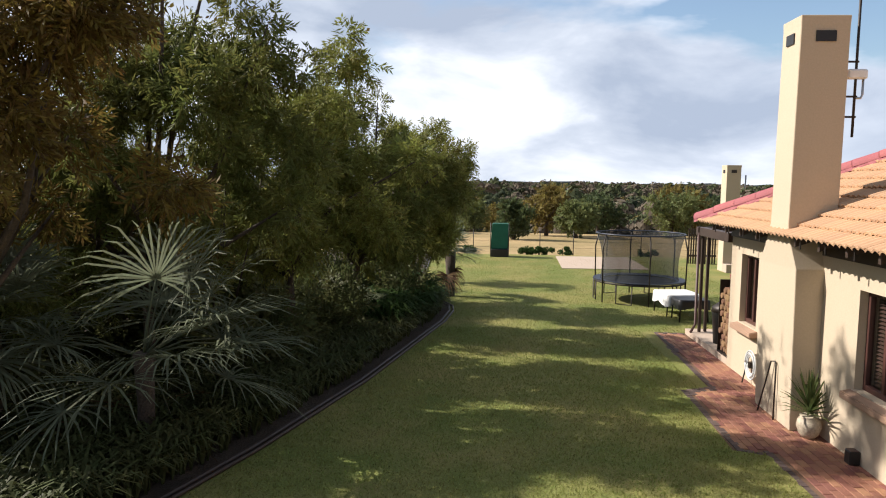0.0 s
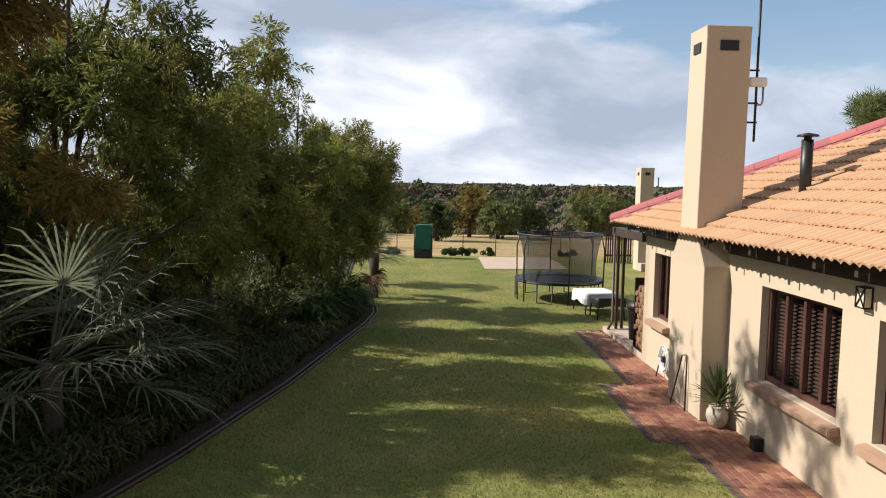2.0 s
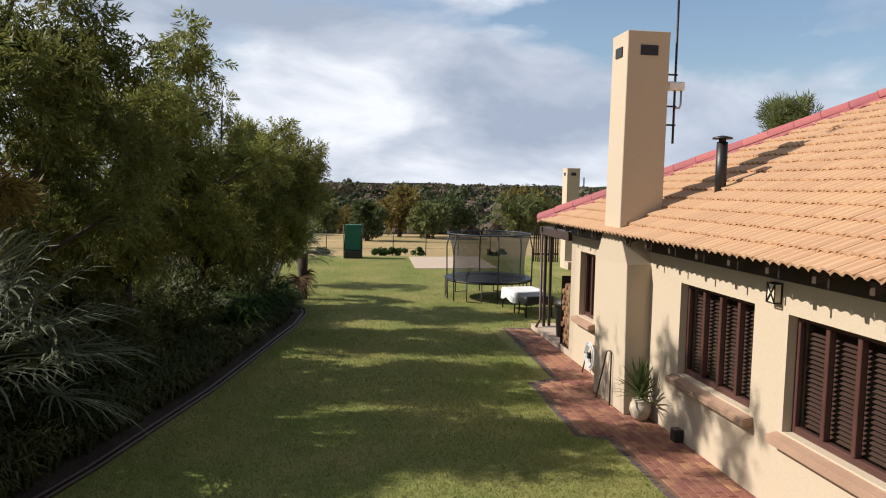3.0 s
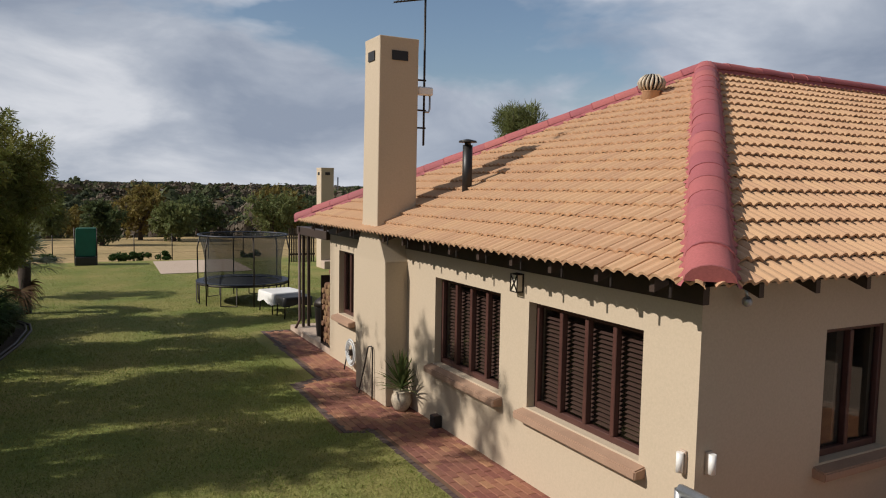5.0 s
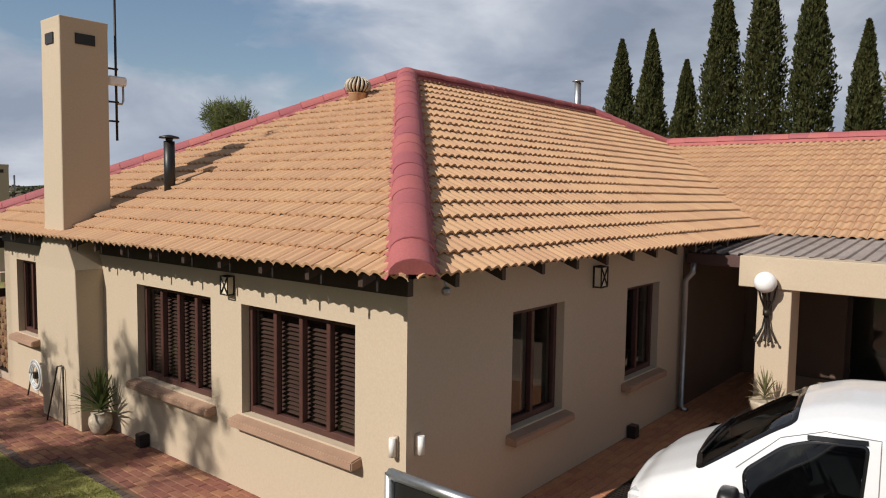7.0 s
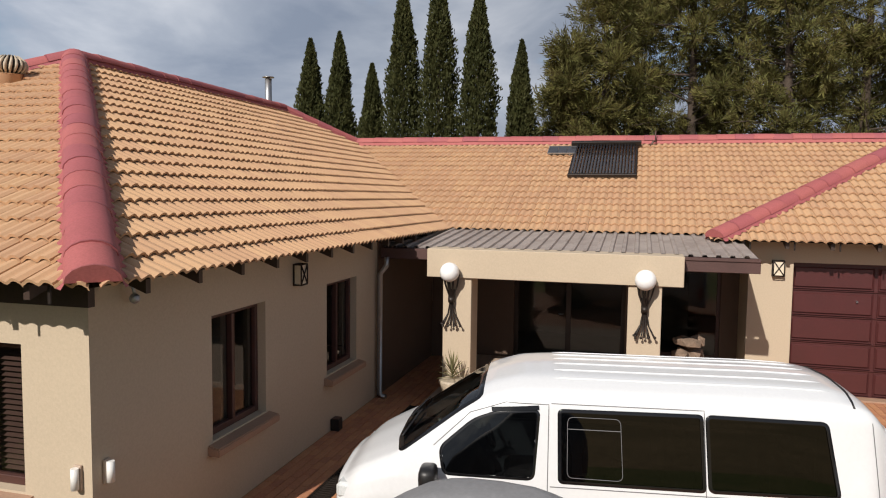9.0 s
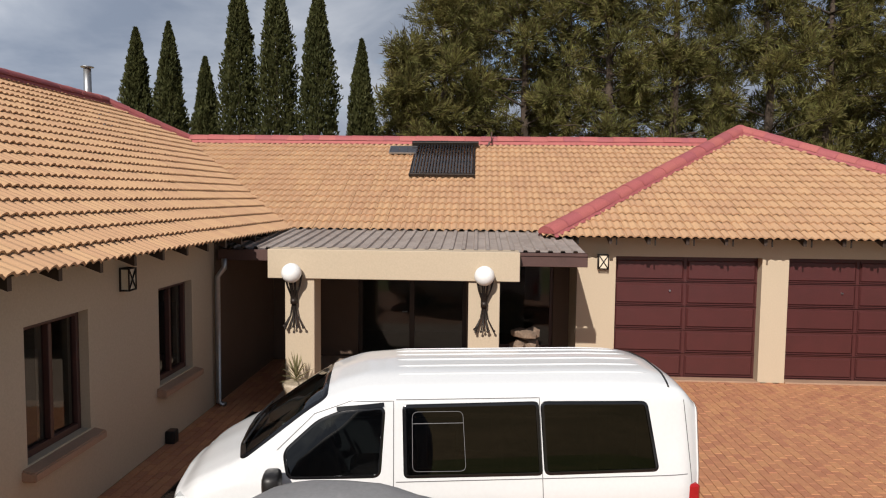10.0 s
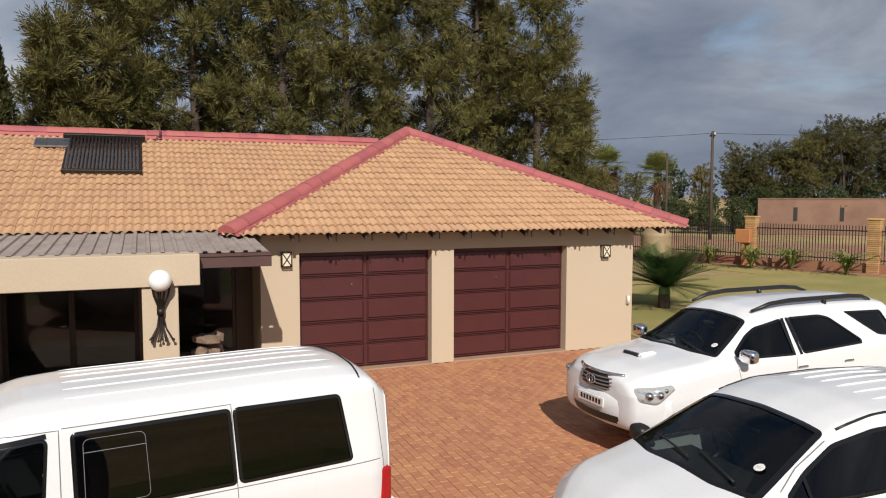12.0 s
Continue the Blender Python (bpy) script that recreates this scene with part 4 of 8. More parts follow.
def globe_lamp(m):
    g = thing("globe_lamp", m, "white globe lamp on a bundle of bent iron rods", "lamp", group="porch globe lamps")
    bm = bmesh.new(); bmesh.ops.create_icosphere(bm, subdivisions=3, radius=0.15, matrix=Matrix.Translation((-0.19, 0, 0)))
    part("globe", bm, M_GLOBE, g, "opal white globe", smooth=True)
    rnd = random.Random(5)
    for k in range(9):
        a = -1.25 + 2.5 * k / 8
        o = 0.135 * math.sin(a) * (1 + 0.25 * math.sin(k * 2.3))
        dx = -0.05 - 0.14 * math.cos(a)
        bm = bmesh.new()
        pts = [(dx, o, -0.02 - 0.10 * math.cos(a)), (dx * 0.8, o * 0.75, -0.22), (-0.075, o * 0.28, -0.38), (-0.06, o * 0.22, -0.50), (-0.06, o * 0.45, -0.66), (-0.09, o * 0.95, -0.78 - 0.05 * math.sin(k * 3.1)), (-0.11, o * 1.2, -0.83 - 0.06 * math.sin(k * 3.1))]
        tube(bm, pts, [0.011, 0.011, 0.010, 0.010, 0.010, 0.011, 0.009], 6)
        bmesh.ops.create_icosphere(bm, subdivisions=1, radius=0.022, matrix=Matrix.Translation(pts[-1]))
        bmesh.ops.create_icosphere(bm, subdivisions=1, radius=0.018, matrix=Matrix.Translation(pts[0]))
        part("rod", bm, M_IRON, g)
    bm = bmesh.new(); tube(bm, [(-0.065, 0, -0.40), (-0.065, 0, -0.48)], 0.05, 10); part("collar", bm, M_IRON, g)
    part("mount", boxes((-0.06, 0.0, -0.05, 0.05, -0.48, -0.28)), M_IRON, g)
    return g


gl = globe_lamp(pose(10.55, 2.90, 2.13))
copy_thing(gl, pose(10.55, 0.035, 2.13))


def sensor(m):
    s_ = thing("alarm_sensor", m, "white outdoor alarm sensor on the wall", "sensor", group="corner sensors")
    part("bracket", boxes((-0.025, 0.0, -0.035, 0.035, -0.10, 0.10), bevel=0.005), M_SLAB, s_)
    bm = bmesh.new(); tube(bm, [(-0.05, 0, -0.085), (-0.05, 0, 0.085)], [0.032, 0.032], 10); part("cover", bm, M_WHITEPL, s_)


sensor(pose(WX, 4.33, 1.05)); sensor(pose(4.60, WY, 1.06, 0, 0, 90)); sensor(pose(GX, -9.57, 1.02))


def up_light(m):
    u = thing("ground_light", m, "small black box light at the wall's foot", "lamp", group="wall-foot lights")
    part("body", boxes((-0.13, 0.0, -0.07, 0.07, 0.0, 0.17), bevel=0.012), M_BLACK, u)
    part("lens", boxes((-0.12, -0.02, -0.06, 0.06, 0.165, 0.175)), M_BLIND, u)


up_light(pose(WX, 8.73, 0.0)); up_light(pose(8.98, WY, 0.0, 0, 0, 90))
# small security camera under the corner
sc = thing("security_camera", pose(4.86, WY - 0.02, 2.42), "small white dome camera under the eave", "camera")
bm = bmesh.new(); tube(bm, [(0, 0.02, 0.12), (0, -0.06, 0.10), (0, -0.08, 0.04)], 0.014, 6); part("arm", bm, M_STEEL, sc)
bm = bmesh.new(); bmesh.ops.create_icosphere(bm, subdivisions=2, radius=0.045, matrix=Matrix.Translation((0, -0.08, 0.0))); part("dome", bm, M_STEEL, sc)
# drain channel along the end wall
dr = thing("drain_grate", pose(0, 0, 0), "dark slotted drain grate in the paving", "drain")
part("channel", boxes((4.9, 10.4, 3.30, 3.50, -0.05, -0.006)), M_BLACK, dr)
me = bpy.data.meshes.new("bar"); bm = boxes((0, 0.022, 3.30, 3.50, -0.004, 0.010)); bm.to_mesh(me); bm.free(); me.materials.append(M_IRON)
for k in range(100):
    part("bar", me, M_IRON, dr).location.x = 4.9 + k * 0.055
part("rim", boxes((4.9, 10.4, 3.28, 3.30, -0.01, 0.011), (4.9, 10.4, 3.50, 3.52, -0.01, 0.011)), M_IRON, dr)

# ---- vehicles ----


def rounded(poly, r, seg=6):
    """A polygon in the plane with its corners rounded."""
    pts = [Vector(p) for p in poly]
    out = []
    for i, p in enumerate(pts):
        a, b = pts[i - 1] - p, pts[(i + 1) % len(pts)] - p
        d = min(r, a.length * 0.45, b.length * 0.45)
        p0, p1 = p + a.normalized() * d, p + b.normalized() * d
        for k in range(seg + 1):
            s = k / seg
            out.append(p0 * (1 - s) ** 2 + p * 2 * s * (1 - s) + p1 * s * s)
    return out


def dense(poly, step=0.03):
    out = []
    for a, b in zip(poly, poly[1:] + poly[:1]):
        n = max(1, int((b - a).length / step))
        out += [a + (b - a) * k / n for k in range(n)]
    return out


def inset(poly, d):
    """Each point of a dense outline moved inwards by d."""
    area = sum(a.x * b.y - b.x * a.y for a, b in zip(poly, poly[1:] + poly[:1]))
    sg = 1 if area > 0 else -1
    n = len(poly)
    out = []
    for i, p in enumerate(poly):
        t = poly[(i + 2) % n] - poly[i - 2]
        out.append(p + Vector((-t.y, t.x)).normalized() * d * sg)
    return out


def in_poly(poly, px_, py_):
    """Tests arrays of points against an outline."""
    c = np.zeros(px_.shape, bool)
    for a, b in zip(poly, poly[1:] + poly[:1]):
        if a.y != b.y:
            c ^= ((a.y > py_) != (b.y > py_)) & (px_ < (b.x - a.x) * (py_ - a.y) / (b.y - a.y) + a.x)
    return c


class CarBody:
    """A car's shell, lofted smoothly through cross-sections (y, zb, w, zm, wb, zt, wr, ze, zr) from tail to nose: the sill's height, the side's half-width and its
    height, the waist's half-width and height, the roof edge's half-width and height, and the crown's height. Panes are set into openings cut through it."""

    def __init__(self, st, soft=2.0):
        st = np.array(st)
        self.y = np.linspace(st[0, 0], st[-1, 0], int((st[-1, 0] - st[0, 0]) / 0.026))
        rows = np.stack([np.interp(self.y, st[:, 0], st[:, k]) for k in range(1, 9)], 1)
        g = np.exp(-0.5 * (np.arange(-8, 9) / soft) ** 2); g /= g.sum()
        pad = np.pad(rows, ((8, 8), (0, 0)), mode="edge")
        rows = np.stack([np.convolve(pad[:, k], g, "valid") for k in range(8)], 1)
        cnt = (5, 4, 8, 9, 26, 7, 8, 10)
        prof = []
        for zb, w, zm, wb, zt, wr, ze, zr in rows:
            h = [(0, zb), (w * 0.86, zb), (w * 0.975, zb + 0.12), (w, zm), (wb, zt), (wr, ze), (wr - 0.06, ze + (zr - ze) * 0.55), (wr * 0.62, zr), (0, zr + 0.025)]
            p = np.concatenate([np.linspace(a, b, n, endpoint=False) for a, b, n in zip(np.array(h), np.array(h)[1:], cnt)] + [np.array([h[-1]])])
            full = np.concatenate([p[3:0:-1] * [-1, 1], p, p[-2:-5:-1] * [-1, 1]])
            for _ in range(4):
                full[1:-1] = (full[:-2] + 2 * full[1:-1] + full[2:]) / 4
            prof.append(full[3:-3])
        self.half = np.array(prof)
        self.top0 = sum(cnt[:5]) - 3
        n = self.half.shape[1]
        ring = np.concatenate([self.half, self.half[:, -2:0:-1] * [-1, 1]], 1)
        self.V = np.concatenate([ring[:, :, :1], np.repeat(self.y[:, None, None], ring.shape[1], 1), ring[:, :, 1:]], 2)
        self.n = n
        self.keep = np.ones((len(self.y) - 1, ring.shape[1]), bool)
        q = (self.V[:-1] + self.V[1:]) / 2
        self.C = (q + np.roll(q, -1, 1)) / 2
        k = np.arange(ring.shape[1])
        self.is_top = (k >= self.top0) & (k < 2 * (n - 1) - self.top0)
        self.panes = []

    def side_x(self, y, z):
        i = min(max(np.searchsorted(self.y, y) - 1, 0), len(self.y) - 2)
        f = (y - self.y[i]) / (self.y[i + 1] - self.y[i])
        lo, hi = 9, self.top0 + 6
        return sum(w * np.interp(z, self.half[j, lo:hi, 1], self.half[j, lo:hi, 0]) for j, w in ((i, 1 - f), (i + 1, f)))

    def top_z(self, x, y):
        i = min(max(np.searchsorted(self.y, y) - 1, 0), len(self.y) - 2)
        f = (y - self.y[i]) / (self.y[i + 1] - self.y[i])
        return sum(w * np.interp(abs(x), self.half[j, self.top0 - 8:, 0][::-1], self.half[j, self.top0 - 8:, 1][::-1]) for j, w in ((i, 1 - f), (i + 1, f)))

    def on_side(self, sx, p, out=0.0):
        return Vector((sx * (self.side_x(p.x, p.y) + out), p.x, p.y))

    def on_top(self, p, out=0.0):
        z = self.top_z(p.x, p.y)
        s = (self.top_z(p.x, p.y + 0.02) - self.top_z(p.x, p.y - 0.02)) / 0.04
        n = Vector((0, -s, 1)).normalized()
        return Vector((p.x, p.y, z)) + n * out

    def grid_part(self, mask, push, mat, name, car, label=""):
        """A mesh from the grid's faces under the mask, moved towards the car's middle by push."""
        idx = np.argwhere(mask)
        m = self.V.shape[1]
        mid = np.array([0, 0, 1.0])
        V = self.V.copy()
        d = V - (V * [0, 1, 0] + mid * [0, 0, 1])
        V -= d / (np.linalg.norm(d, axis=2, keepdims=True) + 1e-6) * push
        used, faces = {}, []
        flat_ = V.reshape(-1, 3)
        for i, k in idx:
            f = []
            for a, b in ((i, k), (i, (k + 1) % m), (i + 1, (k + 1) % m), (i + 1, k)):
                f.append(used.setdefault(a * m + b, len(used)))
            faces.append(f)
        return part(name, mesh_of(name, flat_[list(used)], faces, mat, True), mat, car, label)

    def pane(self, kind, poly, r, where, sx=0, band=0.035):
        """Cuts an opening for a pane whose outline is poly: in y and z on a side, in x and y on top."""
        out = dense(rounded(poly, r))
        if where == "side":
            a, b, region = self.C[:, :, 1], self.C[:, :, 2], (self.C[:, :, 0] * sx > 0.3)
        else:
            a, b, region = self.C[:, :, 0], self.C[:, :, 1], self.is_top[None, :] & (self.C[:, :, 2] > 0.6)
        mask = in_poly(inset(out, 0.014), a, b) & region
        self.keep &= ~mask
        self.panes.append((kind, out, where, sx, in_poly(out, a, b) & region, band))

    def arch(self, y, z, r):
        for sx in (-1, 1):
            self.keep &= ~((np.hypot(self.C[:, :, 1] - y, self.C[:, :, 2] - z) < r) & (self.C[:, :, 0] * sx > 0.45) & (self.C[:, :, 2] < z + r))

    def ribbon(self, sx, pts, width, mat, name, car, out=0.002, label="", top=False):
        """A thin strip laid on the shell along a line."""
        P = [Vector(p) for p in pts]
        line = []
        for a, b in zip(P, P[1:]):
            n = max(1, int((b - a).length / 0.05))
            line += [a + (b - a) * k / n for k in range(n)]
        line.append(P[-1])
        v = []
        for i, p in enumerate(line):
            t = line[min(i + 1, len(line) - 1)] - line[max(i - 1, 0)]
            w = Vector((-t.y, t.x)).normalized() * width / 2
            v += [self.on_top(p + w, out), self.on_top(p - w, out)] if top else [self.on_side(sx, p + w, out), self.on_side(sx, p - w, out)]
        return part(name, mesh_of(name, v, [(2 * i, 2 * i + 1, 2 * i + 3, 2 * i + 2) for i in range(len(line) - 1)], mat, True), mat, car, label)

    def finish(self, car, paint, side_glass, belt):
        m = self.V.shape[1]
        flat_ = [tuple(p) for p in self.V.reshape(-1, 3)]
        faces = [(i * m + k, i * m + (k + 1) % m, (i + 1) * m + (k + 1) % m, (i + 1) * m + k) for i, k in np.argwhere(self.keep)]
        for i, sg in ((0, -1), (len(self.y) - 1, 1)):
            ring = self.V[i]
            cen = ring.mean(0)
            last = [i * m + k for k in range(m)]
            for f, dy in ((0.96, 0.022), (0.86, 0.045), (0.6, 0.06)):
                o = len(flat_)
                flat_ += [tuple(cen + (p - cen) * f + np.array([0, sg * dy, 0])) for p in ring]
                now = [o + k for k in range(m)]
                faces += [(last[k], last[(k + 1) % m], now[(k + 1) % m], now[k]) for k in range(m)]
                last = now
            faces.append(tuple(last))
        me = mesh_of("body", flat_, faces, paint, True)
        part("body", me, paint, car, "glossy white bodywork")
        front = max(o.y for k, out, w, s_, m_, b in self.panes if k == "windscreen" for o in out)
        self.grid_part(self.keep & (self.C[:, :, 2] > belt) & (self.C[:, :, 1] < front - 0.06), 0.03, M_CARDARK, "lining", car, "dark cabin lining")
        for kind, out, where, sx, mask, band in self.panes:
            ws = kind == "windscreen"
            g = self.grid_part(mask, 0.004, M_WSGLASS if ws else side_glass, kind, car, "clear windscreen" if ws else "dark tinted glass")
            put = (lambda p, o: self.on_side(sx, p, o)) if where == "side" else (lambda p, o: self.on_top(p, o))
            inn = inset(out, band)
            n = len(out)
            v = [put(p, 0.0005) for p in out] + [put(p, 0.005) for p in inset(out, 0.004)] + [put(p, 0.004) for p in inn]
            f = [(r * n + i, r * n + (i + 1) % n, (r + 1) * n + (i + 1) % n, (r + 1) * n + i) for r in (0, 1) for i in range(n)]
            part("seal", mesh_of("seal", v, f, M_BLACKGLOSS, True), M_BLACKGLOSS, g, "black glazing edge")


def seats(car, ys, zc, half):
    for y in ys:
        for x in (-half, half):
            bm = bmesh.new()
            box(bm, x - 0.24, x + 0.24, y - 0.05, y + 0.45, 0.45, zc - 0.30, 0.05)
            box(bm, x - 0.24, x + 0.24, y - 0.16, y + 0.02, zc - 0.32, zc + 0.16, 0.05)
            box(bm, x - 0.12, x + 0.12, y - 0.14, y - 0.02, zc + 0.18, zc + 0.34, 0.04)
            part("seat", bm, M_CARDARK, car, "dark cloth seat")


def dash(car, yd, zc, half, wheel_x):
    part("cabin_floor", boxes((-half, half, 0.25, yd - 0.1, 0.40, 0.45)), M_CARDARK, car)
    part("dashboard", boxes((-half, half, yd - 0.60, yd - 0.06, zc - 0.30, zc - 0.04), bevel=0.05), M_CARDARK, car, "dark dashboard")
    bm = bmesh.new()
    c = Vector((wheel_x, yd - 0.70, zc + 0.02))
    tube(bm, [c + Vector((0.185 * math.cos(a), 0.075 * math.sin(a), 0.165 * math.sin(a))) for a in [2 * math.pi * k / 20 for k in range(21)]], 0.015, 6)
    for a in (0.2, math.pi - 0.2, -math.pi / 2):
        tube(bm, [c, c + Vector((0.18 * math.cos(a), 0.07 * math.sin(a), 0.16 * math.sin(a)))], 0.016, 5)
    tube(bm, [c + Vector((0, 0.25, -0.12)), c], 0.035, 8)
    part("steering_wheel", bm, M_BLACK, car, "black steering wheel")
    bm = bmesh.new(); box(bm, -0.10, 0.10, yd - 0.62, yd - 0.60, zc + 0.27, zc + 0.33, 0.015, 2)
    part("rear_mirror", bm, M_BLACK, car, smooth=True)


def wheels(car, ys, r, half):
    for y in ys:
        for sx in (-1, 1):
            turn = Matrix.Translation((sx * (half - 0.22), y, r)) @ Matrix.Rotation(radians(90 * sx), 4, "Y")
            bm = bmesh.new()
            lathe(bm, [(r * 0.62, 0.0), (r * 0.95, 0.0), (r, 0.04), (r, 0.17), (r * 0.95, 0.21), (r * 0.62, 0.21)], 28)
            bmesh.ops.transform(bm, matrix=turn, verts=bm.verts)
            w_ = part("wheel", bm, M_RUBBER, car, "black tyre on a silver rim")
            bm = bmesh.new(); lathe(bm, [(r * 0.62, 0.15), (r * 0.55, 0.19), (0.06, 0.20)], 20)
            bmesh.ops.transform(bm, matrix=turn, verts=bm.verts)
            part("rim", bm, M_STEEL, w_)
            bm = bmesh.new(); lathe(bm, [(r + 0.09, -0.25), (r + 0.09, 0.12), (r + 0.085, 0.12), (r + 0.085, -0.24)], 28)
            bmesh.ops.transform(bm, matrix=Matrix.Translation((0, 0, 0.03)) @ turn, verts=bm.verts)
            part("wheel_housing", bm, M_BLACK, car)


def mirrors(car, y, z, x, mat, s=1.0):
    for sx in (-1, 1):
        bm = bmesh.new()
        bmesh.ops.create_uvsphere(bm, u_segments=16, v_segments=10, radius=1.0)
        for v in bm.verts:
            c = v.co
            e = [math.copysign(abs(k) ** 0.6, k) for k in c]
            v.co = Vector((sx * (x + 0.11 * s) + 0.115 * s * e[0], y + 0.065 * e[1] + (0.02 if e[1] > 0 else 0), z + 0.085 * s * e[2]))
        tube(bm, [(sx * (x - 0.08), y, z - 0.06), (sx * (x + 0.05), y, z - 0.05)], 0.028, 6)
        part("wing_mirror", bm, mat, car, smooth=True)


def licence_disc(car, body, x, y):
    p = body.on_top(Vector((x, y)), 0.012)
    s = (body.top_z(x, y + 0.05) - body.top_z(x, y - 0.05)) / 0.1
    bm = bmesh.new(); lathe(bm, [(0.042, 0), (0.042, 0.004)], 18)
    bmesh.ops.transform(bm, matrix=Matrix.Translation(p) @ Matrix.Rotation(math.atan(s), 4, "X"), verts=bm.verts)
    d = part("licence_disc", bm, M_WHITEPL, car, "round pale licence disc")
    bm = bmesh.new(); box(bm, -0.026, 0.026, -0.010, 0.010, 0.004, 0.006)
    bmesh.ops.transform(bm, matrix=Matrix.Translation(p) @ Matrix.Rotation(math.atan(s), 4, "X"), verts=bm.verts)
    part("printed_bar", bm, M_LAMPGLASS, d)


def wipers(car, body, y, xs, reach):
    for x0 in xs:
        bm = bmesh.new()
        tube(bm, [body.on_top(Vector((x0 + reach * s, y - 0.10 * s)), 0.022) for s in (0, 0.25, 0.5, 0.75, 1)], 0.010, 5)
        part("wiper", bm, M_BLACK, car)


def roof_rib(car, body, x, y0, y1, r=0.011):
    bm = bmesh.new()
    n = int((y1 - y0) / 0.1)
    tube(bm, [body.on_top(Vector((x, y0 + (y1 - y0) * k / n)), 0.001) for k in range(n + 1)], [0.002] + [r] * (n - 1) + [0.002], 6)
    part("roof_rib", bm, M_WHITE, car, smooth=True)


# the minibus
VAN = [(-0.10, 0.40, 0.70, 0.80, 0.70, 0.95, 0.62, 1.42, 1.48), (-0.05, 0.34, 0.79, 0.80, 0.775, 0.95, 0.69, 1.52, 1.59), (0.05, 0.30, 0.83, 0.80, 0.81, 0.95, 0.725, 1.585, 1.695),
       (0.25, 0.30, 0.84, 0.80, 0.825, 0.95, 0.735, 1.605, 1.755), (0.7, 0.30, 0.84, 0.80, 0.825, 0.95, 0.74, 1.61, 1.770), (2.5, 0.30, 0.84, 0.80, 0.825, 0.95, 0.74, 1.61, 1.770),
       (2.8, 0.30, 0.84, 0.80, 0.825, 0.95, 0.73, 1.60, 1.750), (3.05, 0.30, 0.84, 0.80, 0.825, 0.95, 0.70, 1.54, 1.675), (3.28, 0.30, 0.84, 0.80, 0.82, 0.95, 0.70, 1.43, 1.55),
       (3.84, 0.30, 0.83, 0.78, 0.81, 0.93, 0.765, 1.06, 1.13), (3.98, 0.30, 0.82, 0.76, 0.80, 0.89, 0.75, 1.00, 1.07), (4.22, 0.32, 0.78, 0.68, 0.75, 0.79, 0.69, 0.88, 0.95), (4.34, 0.36, 0.66, 0.60, 0.63, 0.68, 0.57, 0.75, 0.80)]
van = thing("minibus", pose(6.80, -1.605, 0, 0, 0, 8), "white minibus with dark side windows, parked in the yard", "car")
vb = CarBody(VAN)
for sx in (-1, 1):
    vb.pane("side_window", [(2.48, 1.562), (1.330, 1.572), (1.297, 0.958), (2.467, 0.962)], 0.05, "side", sx, 0.03)
    vb.pane("side_window", [(1.318, 1.572), (0.385, 1.560), (0.287, 0.967), (1.286, 0.958)], 0.06, "side", sx, 0.03)
    vb.pane("side_window", [(2.615, 1.553), (2.655, 0.972), (3.42, 0.972), (3.46, 1.19), (3.18, 1.435), (2.98, 1.515)], 0.07, "side", sx, 0.025)
vb.pane("windscreen", [(-0.62, 3.10), (0.62, 3.10), (0.74, 3.80), (0.40, 3.86), (-0.40, 3.86), (-0.74, 3.80)], 0.07, "top", band=0.05)
vb.finish(van, M_WHITE, M_CARGLASS, 0.95)
for sx in (-1, 1):
    rim_ = [(2.397, 1.50), (1.975, 1.50), (1.950, 1.012), (2.393, 1.016)]
    out_ = dense(rounded(rim_, 0.05))
    bm = bmesh.new(); tube(bm, [vb.on_side(sx, p, 0.003) for p in out_ + out_[:1]], 0.0028, 5); part("sliding_pane_rim", bm, M_SEAM, van, "thin grey rim of the sliding pane")
    vb.ribbon(sx, [(2.40, 1.405), (1.97, 1.405)], 0.006, M_SEAM, "pane_rail", van, 0.004)
    vb.ribbon(sx, [(2.55, 0.45), (2.55, 1.59), (2.9, 1.588), (3.2, 1.48), (3.5, 1.2)], 0.007, M_SEAM, "door_seam", van)
    vb.ribbon(sx, [(2.53, 1.60), (1.325, 1.60), (1.285, 0.45)], 0.007, M_SEAM, "door_seam", van)
    vb.ribbon(sx, [(2.53, 0.935), (0.03, 0.932)], 0.008, M_SEAM, "waist_seam", van)
    vb.ribbon(sx, [(0.055, 1.56), (0.02, 1.2), (-0.02, 0.80)], 0.008, M_SEAM, "tailgate_seam", van)
    part("tail_light", boxes((sx * 0.70, sx * 0.815, -0.085, 0.02, 0.52, 0.84), bevel=0.02), M_RED, van, "red tail light")
    part("headlight", boxes((sx * 0.42, sx * 0.70, 4.22, 4.36, 0.66, 0.80), bevel=0.03), M_LAMPGLASS, van, "clear headlight")
    vb.ribbon(sx, [(3.02, 1.525), (2.63, 1.565)], 0.035, M_BLACKGLOSS, "wind_deflector", van, 0.012, "dark smoked wind deflector")
part("bumper", boxes((-0.78, 0.78, -0.17, 0.02, 0.30, 0.52), bevel=0.04), M_WHITE, van)
for k in range(6):
    roof_rib(van, vb, -0.50 + k * 0.20, 0.30, 2.50, 0.008)
bm = bmesh.new(); tube(bm, [vb.on_top(Vector((x, 0.13 + 0.05 * (x / 0.7) ** 2)), 0.001) for x in [-0.68 + 0.068 * k for k in range(21)]], 0.011, 5); part("tailgate_seal", bm, M_BLACK, van)
mirrors(van, 3.50, 1.02, 0.86, M_BLACK, 1.1)
wheels(van, (0.72, 3.45), 0.32, 0.84)
seats(van, (0.6, 1.5, 2.5), 0.98, 0.36)
dash(van, 3.82, 0.98, 0.68, 0.34)
